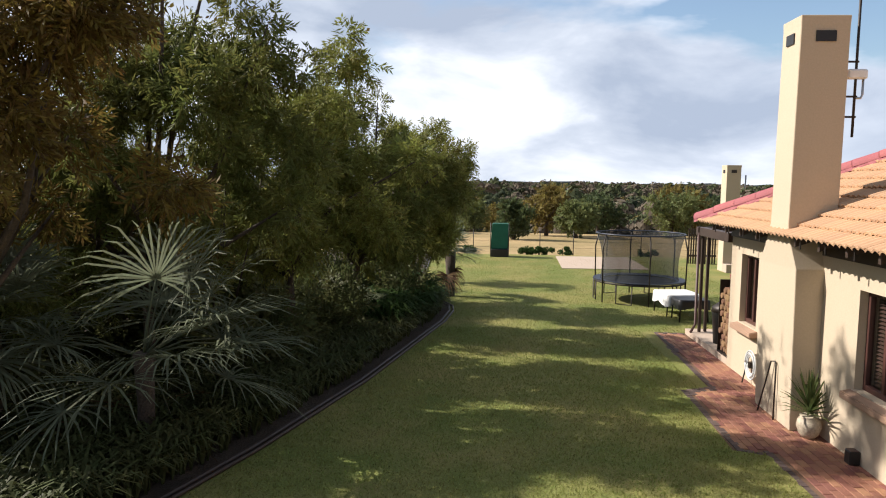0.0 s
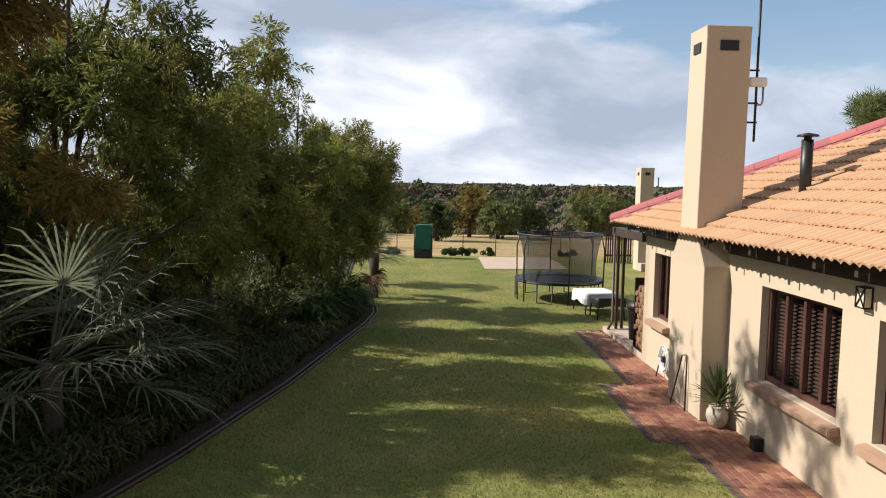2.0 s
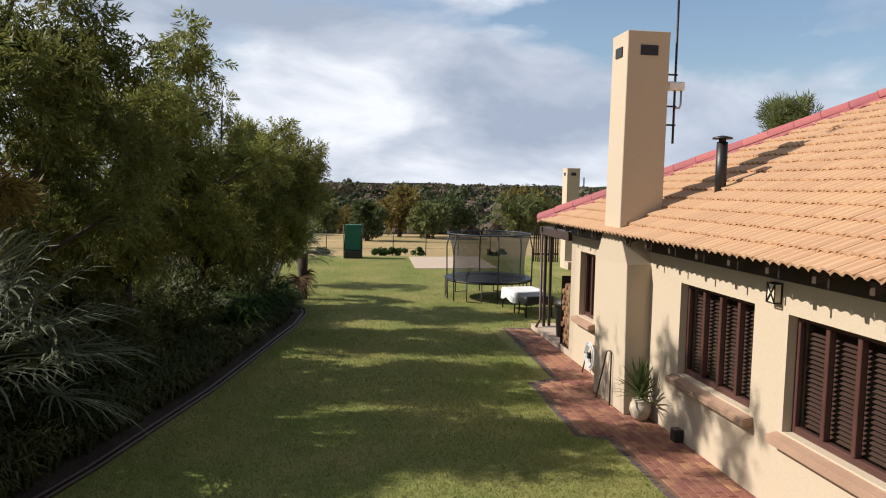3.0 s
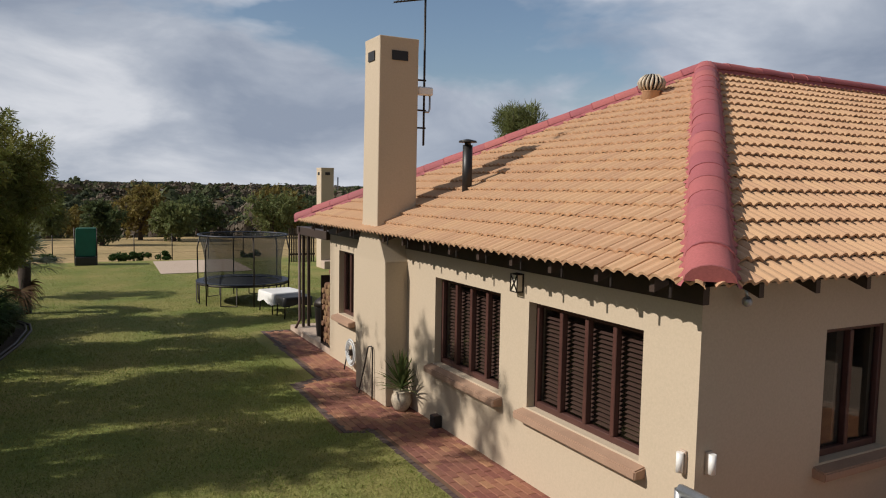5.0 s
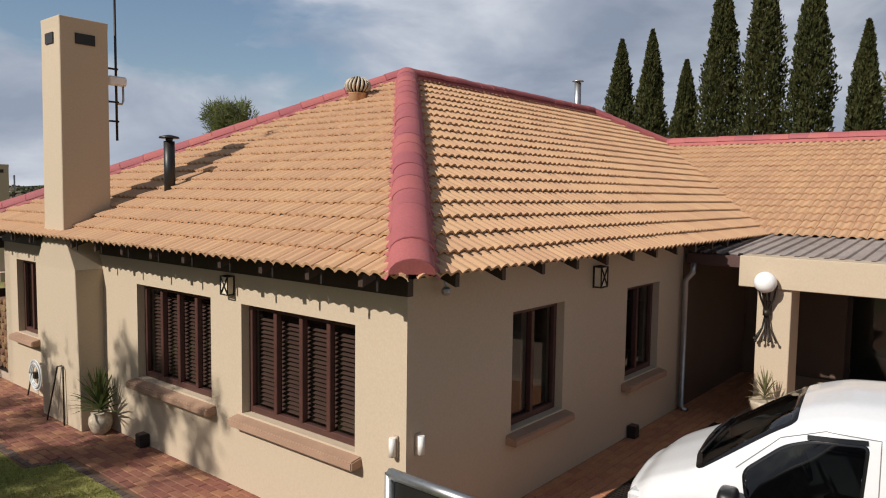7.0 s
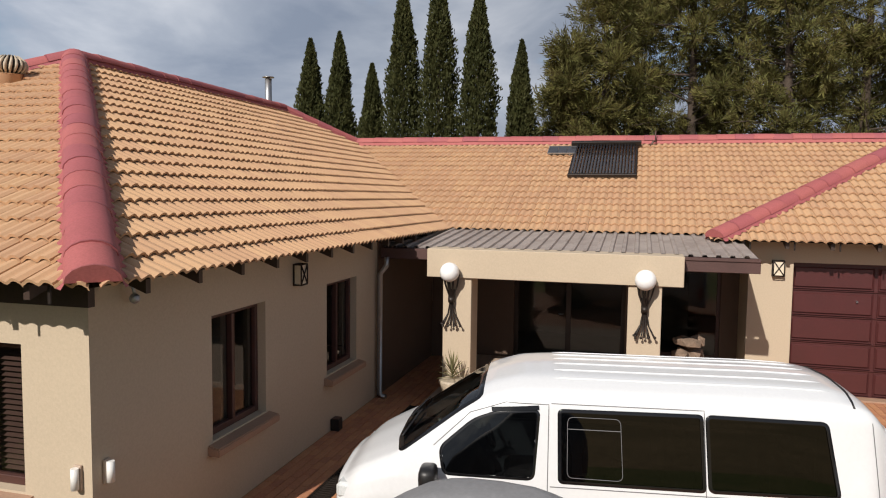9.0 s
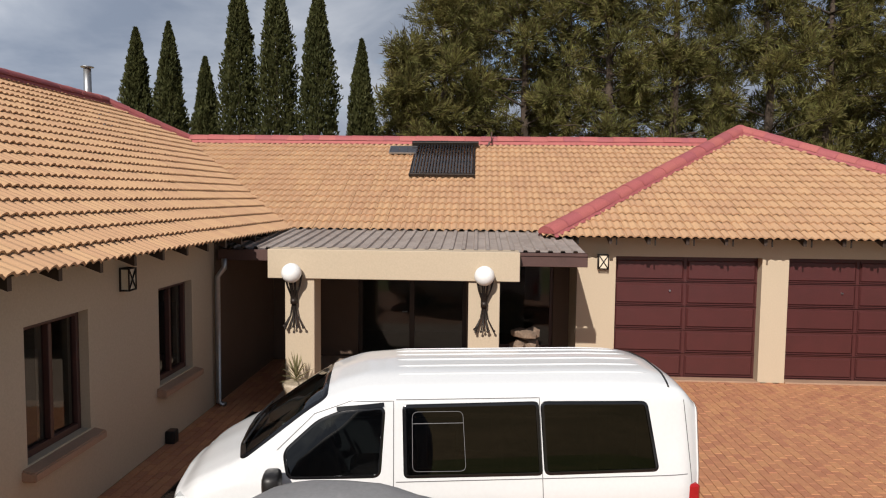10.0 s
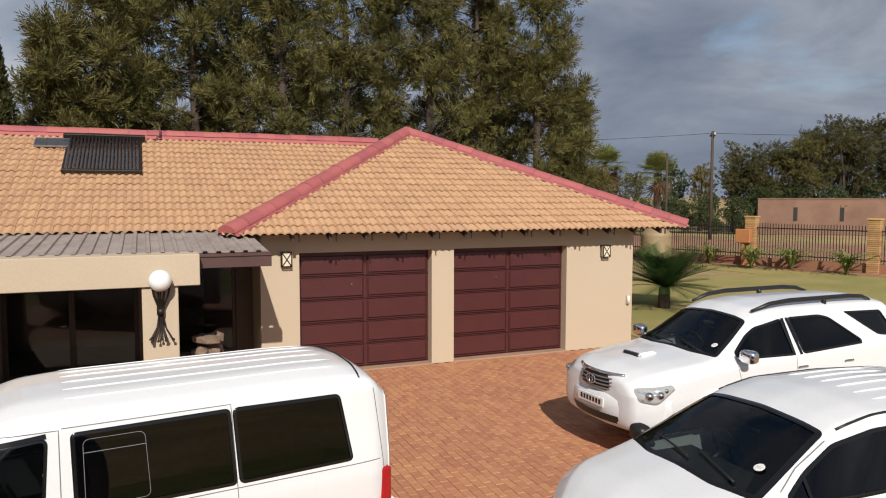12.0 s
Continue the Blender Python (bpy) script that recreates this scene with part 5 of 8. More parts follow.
wipers(van, vb, 3.80, (-0.5, 0.0), 0.5)
bm = bmesh.new(); box(bm, -0.74, -0.50, 2.02, 2.26, 0.95, 1.36, 0.06, 2); box(bm, -0.72, -0.54, 1.92, 2.1, 0.85, 1.12, 0.06, 2)
part("jacket", bm, M_REDCLOTH, van, "red cloth bundle behind the glass", smooth=True)

# the seven-seat SUV
SUV = [(0.0, 0.50, 0.80, 0.85, 0.80, 1.15, 0.58, 1.60, 1.68), (0.12, 0.42, 0.89, 0.85, 0.88, 1.20, 0.61, 1.70, 1.78), (0.4, 0.38, 0.92, 0.85, 0.90, 1.22, 0.63, 1.73, 1.81),
       (1.2, 0.38, 0.92, 0.85, 0.90, 1.20, 0.64, 1.74, 1.83), (2.2, 0.38, 0.92, 0.85, 0.90, 1.18, 0.64, 1.73, 1.83), (2.7, 0.38, 0.92, 0.85, 0.90, 1.17, 0.62, 1.68, 1.79),
       (2.92, 0.38, 0.92, 0.85, 0.90, 1.17, 0.62, 1.60, 1.69), (3.28, 0.38, 0.92, 0.85, 0.90, 1.16, 0.685, 1.39, 1.46), (3.56, 0.38, 0.92, 0.84, 0.90, 1.14, 0.76, 1.23, 1.29),
       (3.70, 0.38, 0.92, 0.84, 0.90, 1.12, 0.79, 1.19, 1.25), (4.2, 0.38, 0.91, 0.82, 0.89, 1.06, 0.77, 1.14, 1.21), (4.6, 0.40, 0.88, 0.76, 0.86, 0.98, 0.73, 1.07, 1.16),
       (4.76, 0.42, 0.80, 0.70, 0.78, 0.90, 0.67, 1.00, 1.10), (4.81, 0.44, 0.70, 0.66, 0.68, 0.86, 0.58, 0.96, 1.05)]
suv = thing("suv", pose(7.72, -9.93, 0, 0, 0, 2), "white seven-seat SUV with black roof rails, parked in the yard", "car")
sb = CarBody(SUV)
for sx in (-1, 1):
    sb.pane("side_window", [(3.30, 1.225), (3.31, 1.30), (3.02, 1.50), (2.85, 1.58), (2.375, 1.665), (2.33, 1.205)], 0.05, "side", sx, 0.028)
    sb.pane("side_window", [(2.26, 1.672), (1.66, 1.672), (1.48, 1.63), (0.99, 1.31), (1.00, 1.25), (2.18, 1.208)], 0.06, "side", sx, 0.028)
    sb.pane("side_window", [(1.16, 1.68), (0.36, 1.655), (0.20, 1.29), (0.62, 1.34)], 0.05, "side", sx, 0.028)
sb.pane("windscreen", [(-0.575, 2.90), (0.575, 2.90), (0.73, 3.58), (0.38, 3.66), (-0.38, 3.66), (-0.73, 3.58)], 0.06, "top", band=0.045)
sb.arch(3.72, 0.42, 0.47); sb.arch(0.85, 0.42, 0.47)
sb.finish(suv, M_WHITE, M_CARGLASS, 1.18)
mirrors(suv, 3.30, 1.30, 0.90, M_CHROME, 1.0)
wheels(suv, (0.85, 3.72), 0.38, 0.92)
seats(suv, (0.9, 1.75, 2.5), 1.12, 0.38)
dash(suv, 3.58, 1.18, 0.70, 0.36)
wipers(suv, sb, 3.60, (-0.5, 0.0), 0.48)
licence_disc(suv, sb, -0.56, 3.42)
part("interior_mirror_glass", boxes((-0.1, 0.1, 2.96, 2.98, 1.52, 1.57), bevel=0.01), M_CHROME, suv)
for sx in (-1, 1):
    bm = bmesh.new()
    tube(bm, [(sx * 0.53, 0.40, 1.785), (sx * 0.55, 0.60, 1.845), (sx * 0.56, 0.9, 1.868), (sx * 0.56, 2.1, 1.872), (sx * 0.55, 2.45, 1.845), (sx * 0.53, 2.76, 1.765)], [0.020, 0.030, 0.034, 0.034, 0.032, 0.020], 8)
    tube(bm, [(sx * 0.555, 1.4, 1.78), (sx * 0.555, 1.4, 1.87)], 0.035, 6)
    part("roof_rail", bm, M_BLACK, suv, "black roof rail", smooth=True)
    hl_ = dense(rounded([(4.80, 0.975), (4.80, 0.83), (4.62, 0.80), (4.36, 0.975), (4.40, 1.03), (4.66, 1.0)], 0.05), 0.02)
    rows_ = [[sb.on_side(sx, p, o) for p in inset(hl_, d)] for d, o in ((0.0, 0.0), (0.012, 0.02), (0.05, 0.03))]
    n_ = len(hl_)
    hv = [p for r in rows_ for p in r] + [sum(rows_[2], Vector()) / n_]
    hf = [(r * n_ + i, r * n_ + (i + 1) % n_, (r + 1) * n_ + (i + 1) % n_, (r + 1) * n_ + i) for r in (0, 1) for i in range(n_)] + [(2 * n_ + i, 2 * n_ + (i + 1) % n_, 3 * n_) for i in range(n_)]
    hl = part("headlight", mesh_of("headlight", hv, hf, M_HEADLAMP, True), M_HEADLAMP, suv, "clear headlight")
    for y_, z_, r_ in ((4.70, 0.91, 0.055), (4.58, 0.92, 0.05), (4.50, 0.97, 0.03)):
        bm = bmesh.new(); bmesh.ops.create_uvsphere(bm, u_segments=14, v_segments=8, radius=r_, matrix=Matrix.Translation(sb.on_side(sx, Vector((y_, z_)), 0.012))); part("lens", bm, M_CHROME, hl, smooth=True)
    bm = bmesh.new(); lathe(bm, [(0.07, -0.03), (0.07, 0.02), (0.05, 0.025)], 16); bmesh.ops.transform(bm, matrix=Matrix.Translation((sx * 0.63, 4.70, 0.56)) @ Matrix.Rotation(radians(-90), 4, "X") @ Matrix.Rotation(radians(18 * sx), 4, "Y"), verts=bm.verts); part("fog_lamp", bm, M_LAMPGLASS, suv)
    for y in (1.22, 2.12):
        part("door_handle", boxes((sx * 0.895, sx * 0.93, y, y + 0.19, 1.03, 1.065), bevel=0.012), M_CHROME, suv)
    sb.ribbon(sx, [(2.32, 1.19), (2.30, 0.5)], 0.007, M_SEAM, "door_seam", suv)
    sb.ribbon(sx, [(3.36, 1.16), (3.30, 0.9), (3.28, 0.5)], 0.007, M_SEAM, "door_seam", suv)
    sb.ribbon(sx, [(2.345, 1.21), (2.355, 1.665)], 0.05, M_BLACKGLOSS, "door_pillar", suv, 0.004)
    sb.ribbon(sx, [(2.215, 1.21), (2.28, 1.668)], 0.05, M_BLACKGLOSS, "door_pillar", suv, 0.004)
    bm = bmesh.new(); tube(bm, [sb.on_side(sx, Vector((3.72 + 0.475 * math.cos(a), 0.42 + 0.475 * math.sin(a))), 0.004) for a in [math.pi * k / 16 for k in range(17)]], 0.022, 6); part("wing_lip", bm, M_WHITE, suv, smooth=True)
bm = bmesh.new()
GR = 0.44
rows_ = []
for z, y in ((0.86, 4.90), (0.92, 4.92), (1.0, 4.91), (1.07, 4.87)):
    rows_.append([bm.verts.new((GR * s, y - 0.13 * abs(s) ** 2.2, z)) for s in [-1 + k / 8 for k in range(17)]])
for r0, r1 in zip(rows_, rows_[1:]):
    for k in range(16):
        bm.faces.new((r0[k], r0[k + 1], r1[k + 1], r1[k]))
gr = part("grille", bm, M_BLACK, suv, "dark grille with chrome bars")
for z, y, r, m_ in ((0.885, 4.915, 0.010, M_STEEL), (0.93, 4.928, 0.010, M_STEEL), (0.975, 4.928, 0.010, M_STEEL), (1.02, 4.915, 0.010, M_STEEL), (1.075, 4.885, 0.022, M_CHROME)):
    bm = bmesh.new(); tube(bm, [(GR * s, y - 0.13 * abs(s) ** 2.2, z) for s in [-1 + k / 8 for k in range(17)]], r, 6); part("bar", bm, m_, gr)
bm = bmesh.new()
for rx_, rz_ in ((0.085, 0.06), (0.035, 0.06)):
    tube(bm, [(rx_ * math.cos(a), 4.945, 0.975 + rz_ * math.sin(a)) for a in [2 * math.pi * k / 16 for k in range(17)]], 0.008, 5)
part("badge", bm, M_CHROME, gr)
BUMP = [(4.44, 0.42), (4.72, 0.38), (4.86, 0.44), (4.92, 0.56), (4.93, 0.68), (4.92, 0.78), (4.86, 0.84), (4.50, 0.85)]
bm = bmesh.new()
bump_rows = [[bm.verts.new((0.89 * s, y - 0.40 * abs(s) ** 3.0 * (y - 4.2) / 0.7, z)) for y, z in BUMP] for s in [-1 + k / 12 for k in range(25)]]
for r0, r1 in zip(bump_rows, bump_rows[1:]):
    for k in range(len(BUMP)):
        k1 = (k + 1) % len(BUMP)
        bm.faces.new((r0[k], r0[k1], r1[k1], r1[k]))
bm.faces.new(bump_rows[0]); bm.faces.new(bump_rows[-1][::-1])
bmesh.ops.recalc_face_normals(bm, faces=bm.faces)
part("bumper", bm, M_WHITE, suv, "white rounded front bumper", smooth=True)
bm = bmesh.new()
slot = [[bm.verts.new((0.46 * s, 4.945 - 0.07 * s * s + (0.0 if z > 0.5 else -0.035), z)) for s in [-1 + k / 6 for k in range(13)]] for z in (0.485, 0.585)]
for k in range(12):
    bm.faces.new((slot[0][k], slot[0][k + 1], slot[1][k + 1], slot[1][k]))
part("bumper_slot", bm, M_BLACK, suv)
pl_ = part("number_plate", boxes((-0.26, 0.26, 4.935, 4.950, 0.655, 0.77), bevel=0.004), M_WHITEPL, suv, "white number plate")
part("dark_bar", boxes(*[(-0.21 + k * 0.062, -0.172 + k * 0.062, 4.949, 4.953, 0.685, 0.745) for k in range(7)]), M_BLACK, pl_)
bm = bmesh.new(); prism(bm, [(3.98, 1.21), (4.30, 1.20), (4.32, 1.262), (4.06, 1.275)], "x", -0.17, 0.17, 0.02); hs = part("hood_scoop", bm, M_WHITE, suv, "small raised bonnet scoop")
part("scoop_mouth", boxes((-0.135, -0.05, 4.295, 4.325, 1.215, 1.252), (-0.04, 0.04, 4.295, 4.325, 1.215, 1.252), (0.05, 0.135, 4.295, 4.325, 1.215, 1.252)), M_BLACK, hs)

# the people carrier
CAR = [(0.0, 0.45, 0.72, 0.80, 0.72, 1.00, 0.58, 1.40, 1.44), (0.12, 0.36, 0.84, 0.80, 0.83, 1.02, 0.62, 1.49, 1.54), (0.4, 0.32, 0.87, 0.80, 0.86, 1.04, 0.64, 1.53, 1.59),
       (1.2, 0.30, 0.88, 0.80, 0.86, 1.04, 0.66, 1.555, 1.63), (2.0, 0.30, 0.88, 0.80, 0.86, 1.03, 0.66, 1.545, 1.625), (2.35, 0.30, 0.88, 0.80, 0.86, 1.03, 0.645, 1.49, 1.565),
       (2.6, 0.30, 0.88, 0.80, 0.86, 1.02, 0.66, 1.40, 1.46), (3.2, 0.30, 0.88, 0.80, 0.86, 1.00, 0.745, 1.11, 1.17), (3.34, 0.30, 0.88, 0.78, 0.86, 0.98, 0.76, 1.06, 1.12),
       (3.8, 0.30, 0.86, 0.74, 0.83, 0.90, 0.70, 0.98, 1.04), (4.0, 0.32, 0.80, 0.66, 0.76, 0.80, 0.62, 0.89, 0.95), (4.12, 0.34, 0.68, 0.58, 0.64, 0.66, 0.52, 0.74, 0.80)]
car3 = thing("people_carrier", pose(4.34, -7.02, 0, 0, 0, -1.5), "white people carrier with a ribbed roof, parked beside the SUV", "car")
cb = CarBody(CAR)
for sx in (-1, 1):
    cb.pane("side_window", [(3.00, 1.055), (3.02, 1.13), (2.80, 1.27), (2.48, 1.42), (2.05, 1.495), (1.30, 1.505), (1.28, 1.055)], 0.05, "side", sx, 0.028)
    cb.pane("side_window", [(1.22, 1.505), (0.50, 1.48), (0.32, 1.10), (1.20, 1.055)], 0.06, "side", sx, 0.028)
cb.pane("windscreen", [(-0.60, 2.47), (0.60, 2.47), (0.73, 3.26), (0.38, 3.36), (-0.38, 3.36), (-0.73, 3.26)], 0.06, "top", band=0.05)
cb.arch(3.4, 0.34, 0.40)
cb.finish(car3, M_WHITE, M_CARGLASS, 1.03)
mirrors(car3, 2.98, 1.06, 0.86, M_BLACK, 0.9)
wheels(car3, (0.8, 3.4), 0.31, 0.88)
seats(car3, (0.9, 1.95), 1.0, 0.37)
dash(car3, 3.20, 1.04, 0.70, 0.36)
wipers(car3, cb, 3.24, (-0.5, 0.0), 0.5)
licence_disc(car3, cb, -0.52, 3.02)
for k in range(6):
    roof_rib(car3, cb, -0.42 + k * 0.168, 0.75, 1.75, 0.011)
for sx in (-1, 1):
    bm = bmesh.new(); tube(bm, [cb.on_top(Vector((sx * 0.615, y)), 0.002) for y in np.linspace(0.3, 2.38, 18)], 0.011, 6); part("roof_seam", bm, M_BLACK, car3, smooth=True)
    cb.ribbon(sx, [(2.52, 1.44), (2.85, 1.29), (3.05, 1.16)], 0.008, M_SEAM, "door_seam", car3)
    cb.ribbon(sx, [(2.82, 1.06), (2.82, 1.23)], 0.03, M_BLACKGLOSS, "quarter_bar", car3, 0.006)
    part("headlight", boxes((sx * 0.44, sx * 0.64, 3.96, 4.13, 0.58, 0.70), bevel=0.04), M_HEADLAMP, car3)

# trailer under a grey cover, with a galvanised rail
tr = thing("trailer", pose(0, 0, 0), "small galvanised trailer with a load under a grey cover", "trailer")
part("bed", boxes((2.95, 4.35, 0.5, 2.95, 0.50, 0.58), (2.95, 3.0, 0.5, 2.95, 0.58, 1.0), (4.3, 4.35, 0.5, 2.95, 0.58, 1.0)), M_STEEL, tr)
bm = bmesh.new()
for a, b in (((3.02, 3.03, 1.58), (3.02, 2.2, 1.58)), ((3.02, 3.03, 1.58), (3.02, 3.03, 0.55)), ((3.02, 2.2, 1.58), (3.02, 2.2, 0.55)), ((3.02, 3.03, 1.2), (3.02, 2.2, 1.2))):
    tube(bm, [a, b], 0.035, 6)
part("rail_frame", bm, M_STEEL, tr, "grey steel rail frame")
part("rail_board", boxes((3.03, 3.05, 2.25, 3.0, 0.6, 1.53)), M_BLACK, tr)
bm = bmesh.new()
bmesh.ops.create_uvsphere(bm, u_segments=24, v_segments=14, radius=1.0)
for v in bm.verts:
    x, y, z = v.co
    p = 0.62
    v.co = Vector((3.93 + 0.42 * math.copysign(abs(x) ** p, x), 0.92 + 0.80 * math.copysign(abs(y) ** p, y), 1.02 + 0.54 * math.copysign(abs(z) ** 0.8, z) + 0.02 * math.sin(7 * y + 3 * x)))
part("cover", bm, M_GREYTARP, tr, "taut grey fabric cover", smooth=True)
for x in (2.9, 4.4):
    bm = bmesh.new(); lathe(bm, [(0.16, -0.08), (0.27, -0.08), (0.28, 0.08), (0.16, 0.08)], 20)
    bmesh.ops.transform(bm, matrix=Matrix.Translation((x, 1.6, 0.28)) @ Matrix.Rotation(radians(90), 4, "Y"), verts=bm.verts); part("wheel", bm, M_RUBBER, tr)
part("axle", boxes((2.9, 4.4, 1.56, 1.64, 0.24, 0.52)), M_STEEL, tr)

# ---- planting ----


def unit(rng, n):
    v = rng.normal(size=(n, 3))
    return v / np.linalg.norm(v, axis=1, keepdims=True)


def leaf_quads(rng, c, out, length, width, droop=0.0, up=0.0, spread=0.9):
    """Pointed leaves at the points c, growing roughly along out."""
    n = len(c)
    d = out + unit(rng, n) * spread
    d[:, 2] += up - droop
    d /= np.linalg.norm(d, axis=1, keepdims=True)
    s = np.cross(d, unit(rng, n))
    s /= np.linalg.norm(s, axis=1, keepdims=True) + 1e-9
    L = (length * rng.uniform(0.6, 1.3, n))[:, None]
    W = (width * rng.uniform(0.7, 1.3, n))[:, None]
    return np.stack([c - d * L * 0.5, c + s * W * 0.5, c + d * L * 0.5, c - s * W * 0.5], 1)


def blob_leaves(rng, blobs, n, length, width, droop=0.0, up=0.0, hollow=0.45):
    b = np.array(blobs, dtype=float)
    w = b[:, 3] ** 2
    i = rng.choice(len(b), n, p=w / w.sum())
    u = unit(rng, n)
    r = b[i, 3] * (hollow + (1 - hollow) * rng.random(n) ** 0.6)
    c = b[i, :3] + u * r[:, None] * np.array([1, 1, 0.85])
    return leaf_quads(rng, c, u, length, width, droop, up)


def spray_leaves(rng, blobs, n, length, width, droop=0.0, per=12, reach=0.6, forward=0.7):
    """Leaves set along twigs that grow outwards through the blobs, so that they gather in sprays with gaps between."""
    b = np.array(blobs, dtype=float)
    w = b[:, 3] ** 2
    m = n // per
    i = rng.choice(len(b), m, p=w / w.sum())
    u = unit(rng, m)
    start = b[i, :3] + u * (b[i, 3] * rng.uniform(0.1, 0.75, m))[:, None]
    d = u + unit(rng, m) * 0.55
    d[:, 2] += 0.25 - droop
    d /= np.linalg.norm(d, axis=1, keepdims=True)
    L = reach * b[i, 3] * rng.uniform(0.7, 1.5, m) + length
    s = np.cross(d, unit(rng, m))
    s /= np.linalg.norm(s, axis=1, keepdims=True) + 1e-9
    t = np.tile((np.arange(per) + 0.5) / per, (m, 1)) + rng.normal(size=(m, per)) * 0.02
    sg = np.where(np.arange(per) % 2, 1.0, -1.0)[None, :, None]
    c = start[:, None] + d[:, None] * (L[:, None] * t)[..., None] - np.array([0, 0, 1.0]) * (droop * 0.5 * L[:, None] * t ** 2)[..., None]
    ld = d[:, None] * forward + s[:, None] * sg * (1 - 0.5 * t[..., None]) + rng.normal(size=(m, per, 3)) * 0.22
    ld[..., 2] -= droop * 0.6
    ld /= np.linalg.norm(ld, axis=2, keepdims=True)
    ls = np.cross(ld, np.cross(d, s)[:, None] + rng.normal(size=(m, per, 3)) * 0.35)
    ls /= np.linalg.norm(ls, axis=2, keepdims=True) + 1e-9
    ln = length * rng.uniform(0.7, 1.25, (m, per, 1))
    wd = width * rng.uniform(0.8, 1.2, (m, per, 1)) * 0.5
    return np.stack([c, c + ld * ln * 0.45 + ls * wd, c + ld * ln, c + ld * ln * 0.45 - ls * wd], 2).reshape(-1, 4, 3)


def crown_blobs(rng, centre, radii, count, size):
    """Small blobs strewn through a crown, thicker towards its outside, so that the outline is uneven and has gaps."""
    u = unit(rng, count)
    k = rng.uniform(0.25, 1.0, count) ** 0.55
    p = np.array(centre) + u * k[:, None] * np.array(radii)
    return [(*q, s) for q, s in zip(p, size * rng.uniform(0.6, 1.35, count))]


def tree(name, base, h_fork, blobs, leaves, leaf, mat, label, seed, trunk_r=0.12, limbs=7, droop=0.1, group="", bark=M_BARK):
    rng = np.random.default_rng(seed)
    t = thing(name, pose(*base), label, "tree", group)
    o = np.array(base)
    bm = bmesh.new()
    b = [np.array(q[:3]) - o for q in blobs]
    top = np.mean(b, axis=0)
    fork = np.array([top[0] * 0.35, top[1] * 0.35, h_fork])
    tube(bm, [(0, 0, -0.1), fork * 0.5 + rng.normal(size=3) * 0.05, fork], [trunk_r * 1.25, trunk_r, trunk_r * 0.85], 8)
    for k in rng.permutation(len(b))[:limbs]:
        mid = (fork + b[k]) / 2 + rng.normal(size=3) * 0.18
        tube(bm, [fork, mid, b[k]], [trunk_r * 0.6, trunk_r * 0.4, trunk_r * 0.12], 6)
    part("trunk", bm, bark, t)
    q = spray_leaves(rng, [(*p, r[3]) for p, r in zip(b, blobs)], leaves, *leaf, droop=droop, reach=0.22)
    part("crown", quads_mesh("crown", q, mat), mat, t)
    return t


R_ = np.random.default_rng(11)
# the trees of the bed, west of the lawn
OCHRE, OLIVE, WILLOW = (M_LEAF_OCHRE, "tall tree with drooping ochre autumn leaves"), (M_LEAF, "bushy olive-green tree over the bed"), (M_LEAF_LIGHT, "willow-leaved yellow-green tree over the bed")
LEFT = [((-4.95, 6.7, 3.95), (2.4, 0.9, 1.5), 46, 40, OCHRE),
        ((-4.7, 10.2, 3.55), (2.3, 1.35, 2.0), 74, 74, OLIVE),
        ((-3.3, 13.0, 3.65), (2.1, 1.35, 2.05), 70, 60, WILLOW),
        ((-2.7, 16.0, 3.35), (2.1, 1.35, 1.95), 70, 62, OLIVE),
        ((-2.1, 19.0, 2.95), (1.7, 1.3, 1.8), 56, 50, WILLOW),
        ((-1.9, 24.0, 2.5), (1.2, 1.2, 1.0), 20, 9, OLIVE),
        ((-7.4, 9.0, 1.9), (2.0, 1.9, 1.2), 40, 20, OLIVE),
        ((-6.8, 13.5, 2.1), (2.1, 1.6, 1.4), 40, 20, OCHRE),
        ((-6.2, 18.0, 1.9), (2.1, 1.8, 1.2), 40, 18, OLIVE),
        ((-6.6, 11.6, 2.7), (1.8, 1.5, 1.7), 56, 44, OLIVE),
        ((-7.2, 8.6, 2.5), (1.5, 1.2, 1.5), 40, 30, OLIVE)]
for i, (cen, rad, cnt, nl, (mat, lab)) in enumerate(LEFT):
    rng = np.random.default_rng(100 + i)
    bl = crown_blobs(rng, cen, rad, cnt, 0.40)
    # upper tufts out of view, added to throw dapples on the house wall
    if i == 1:
        bl += crown_blobs(rng, (cen[0], cen[1] + 0.3, 7.3), (1.5, 1.8, 0.8), 11, 0.32)
    if i == 2:
        bl += [(-2.55, 12.4, 5.3, 0.45), (-2.5, 12.4, 5.75, 0.28), (-2.2, 12.8, 5.2, 0.4)]
    if i == 1:
        bl += [(-4.8, 10.8, 5.5, 0.5), (-4.2, 10.8, 5.25, 0.5), (-3.7, 10.8, 5.1, 0.45), (-3.3, 10.8, 5.2, 0.4), (-3.95, 10.8, 4.85, 0.5), (-2.8, 10.8, 4.9, 0.4), (-3.35, 10.8, 4.85, 0.5), (-4.5, 10.6, 5.0, 0.5), (-3.6, 10.2, 5.7, 0.35), (-3.9, 10.4, 6.0, 0.22), (-3.2, 10.4, 5.5, 0.3)]
    tree("tree", (cen[0] - 0.4, cen[1], 0), cen[2] * 0.42, bl, nl * 900, (0.12, 0.027), mat, lab, 200 + i, trunk_r=0.09, limbs=12, droop=0.35, group="trees over the bed")
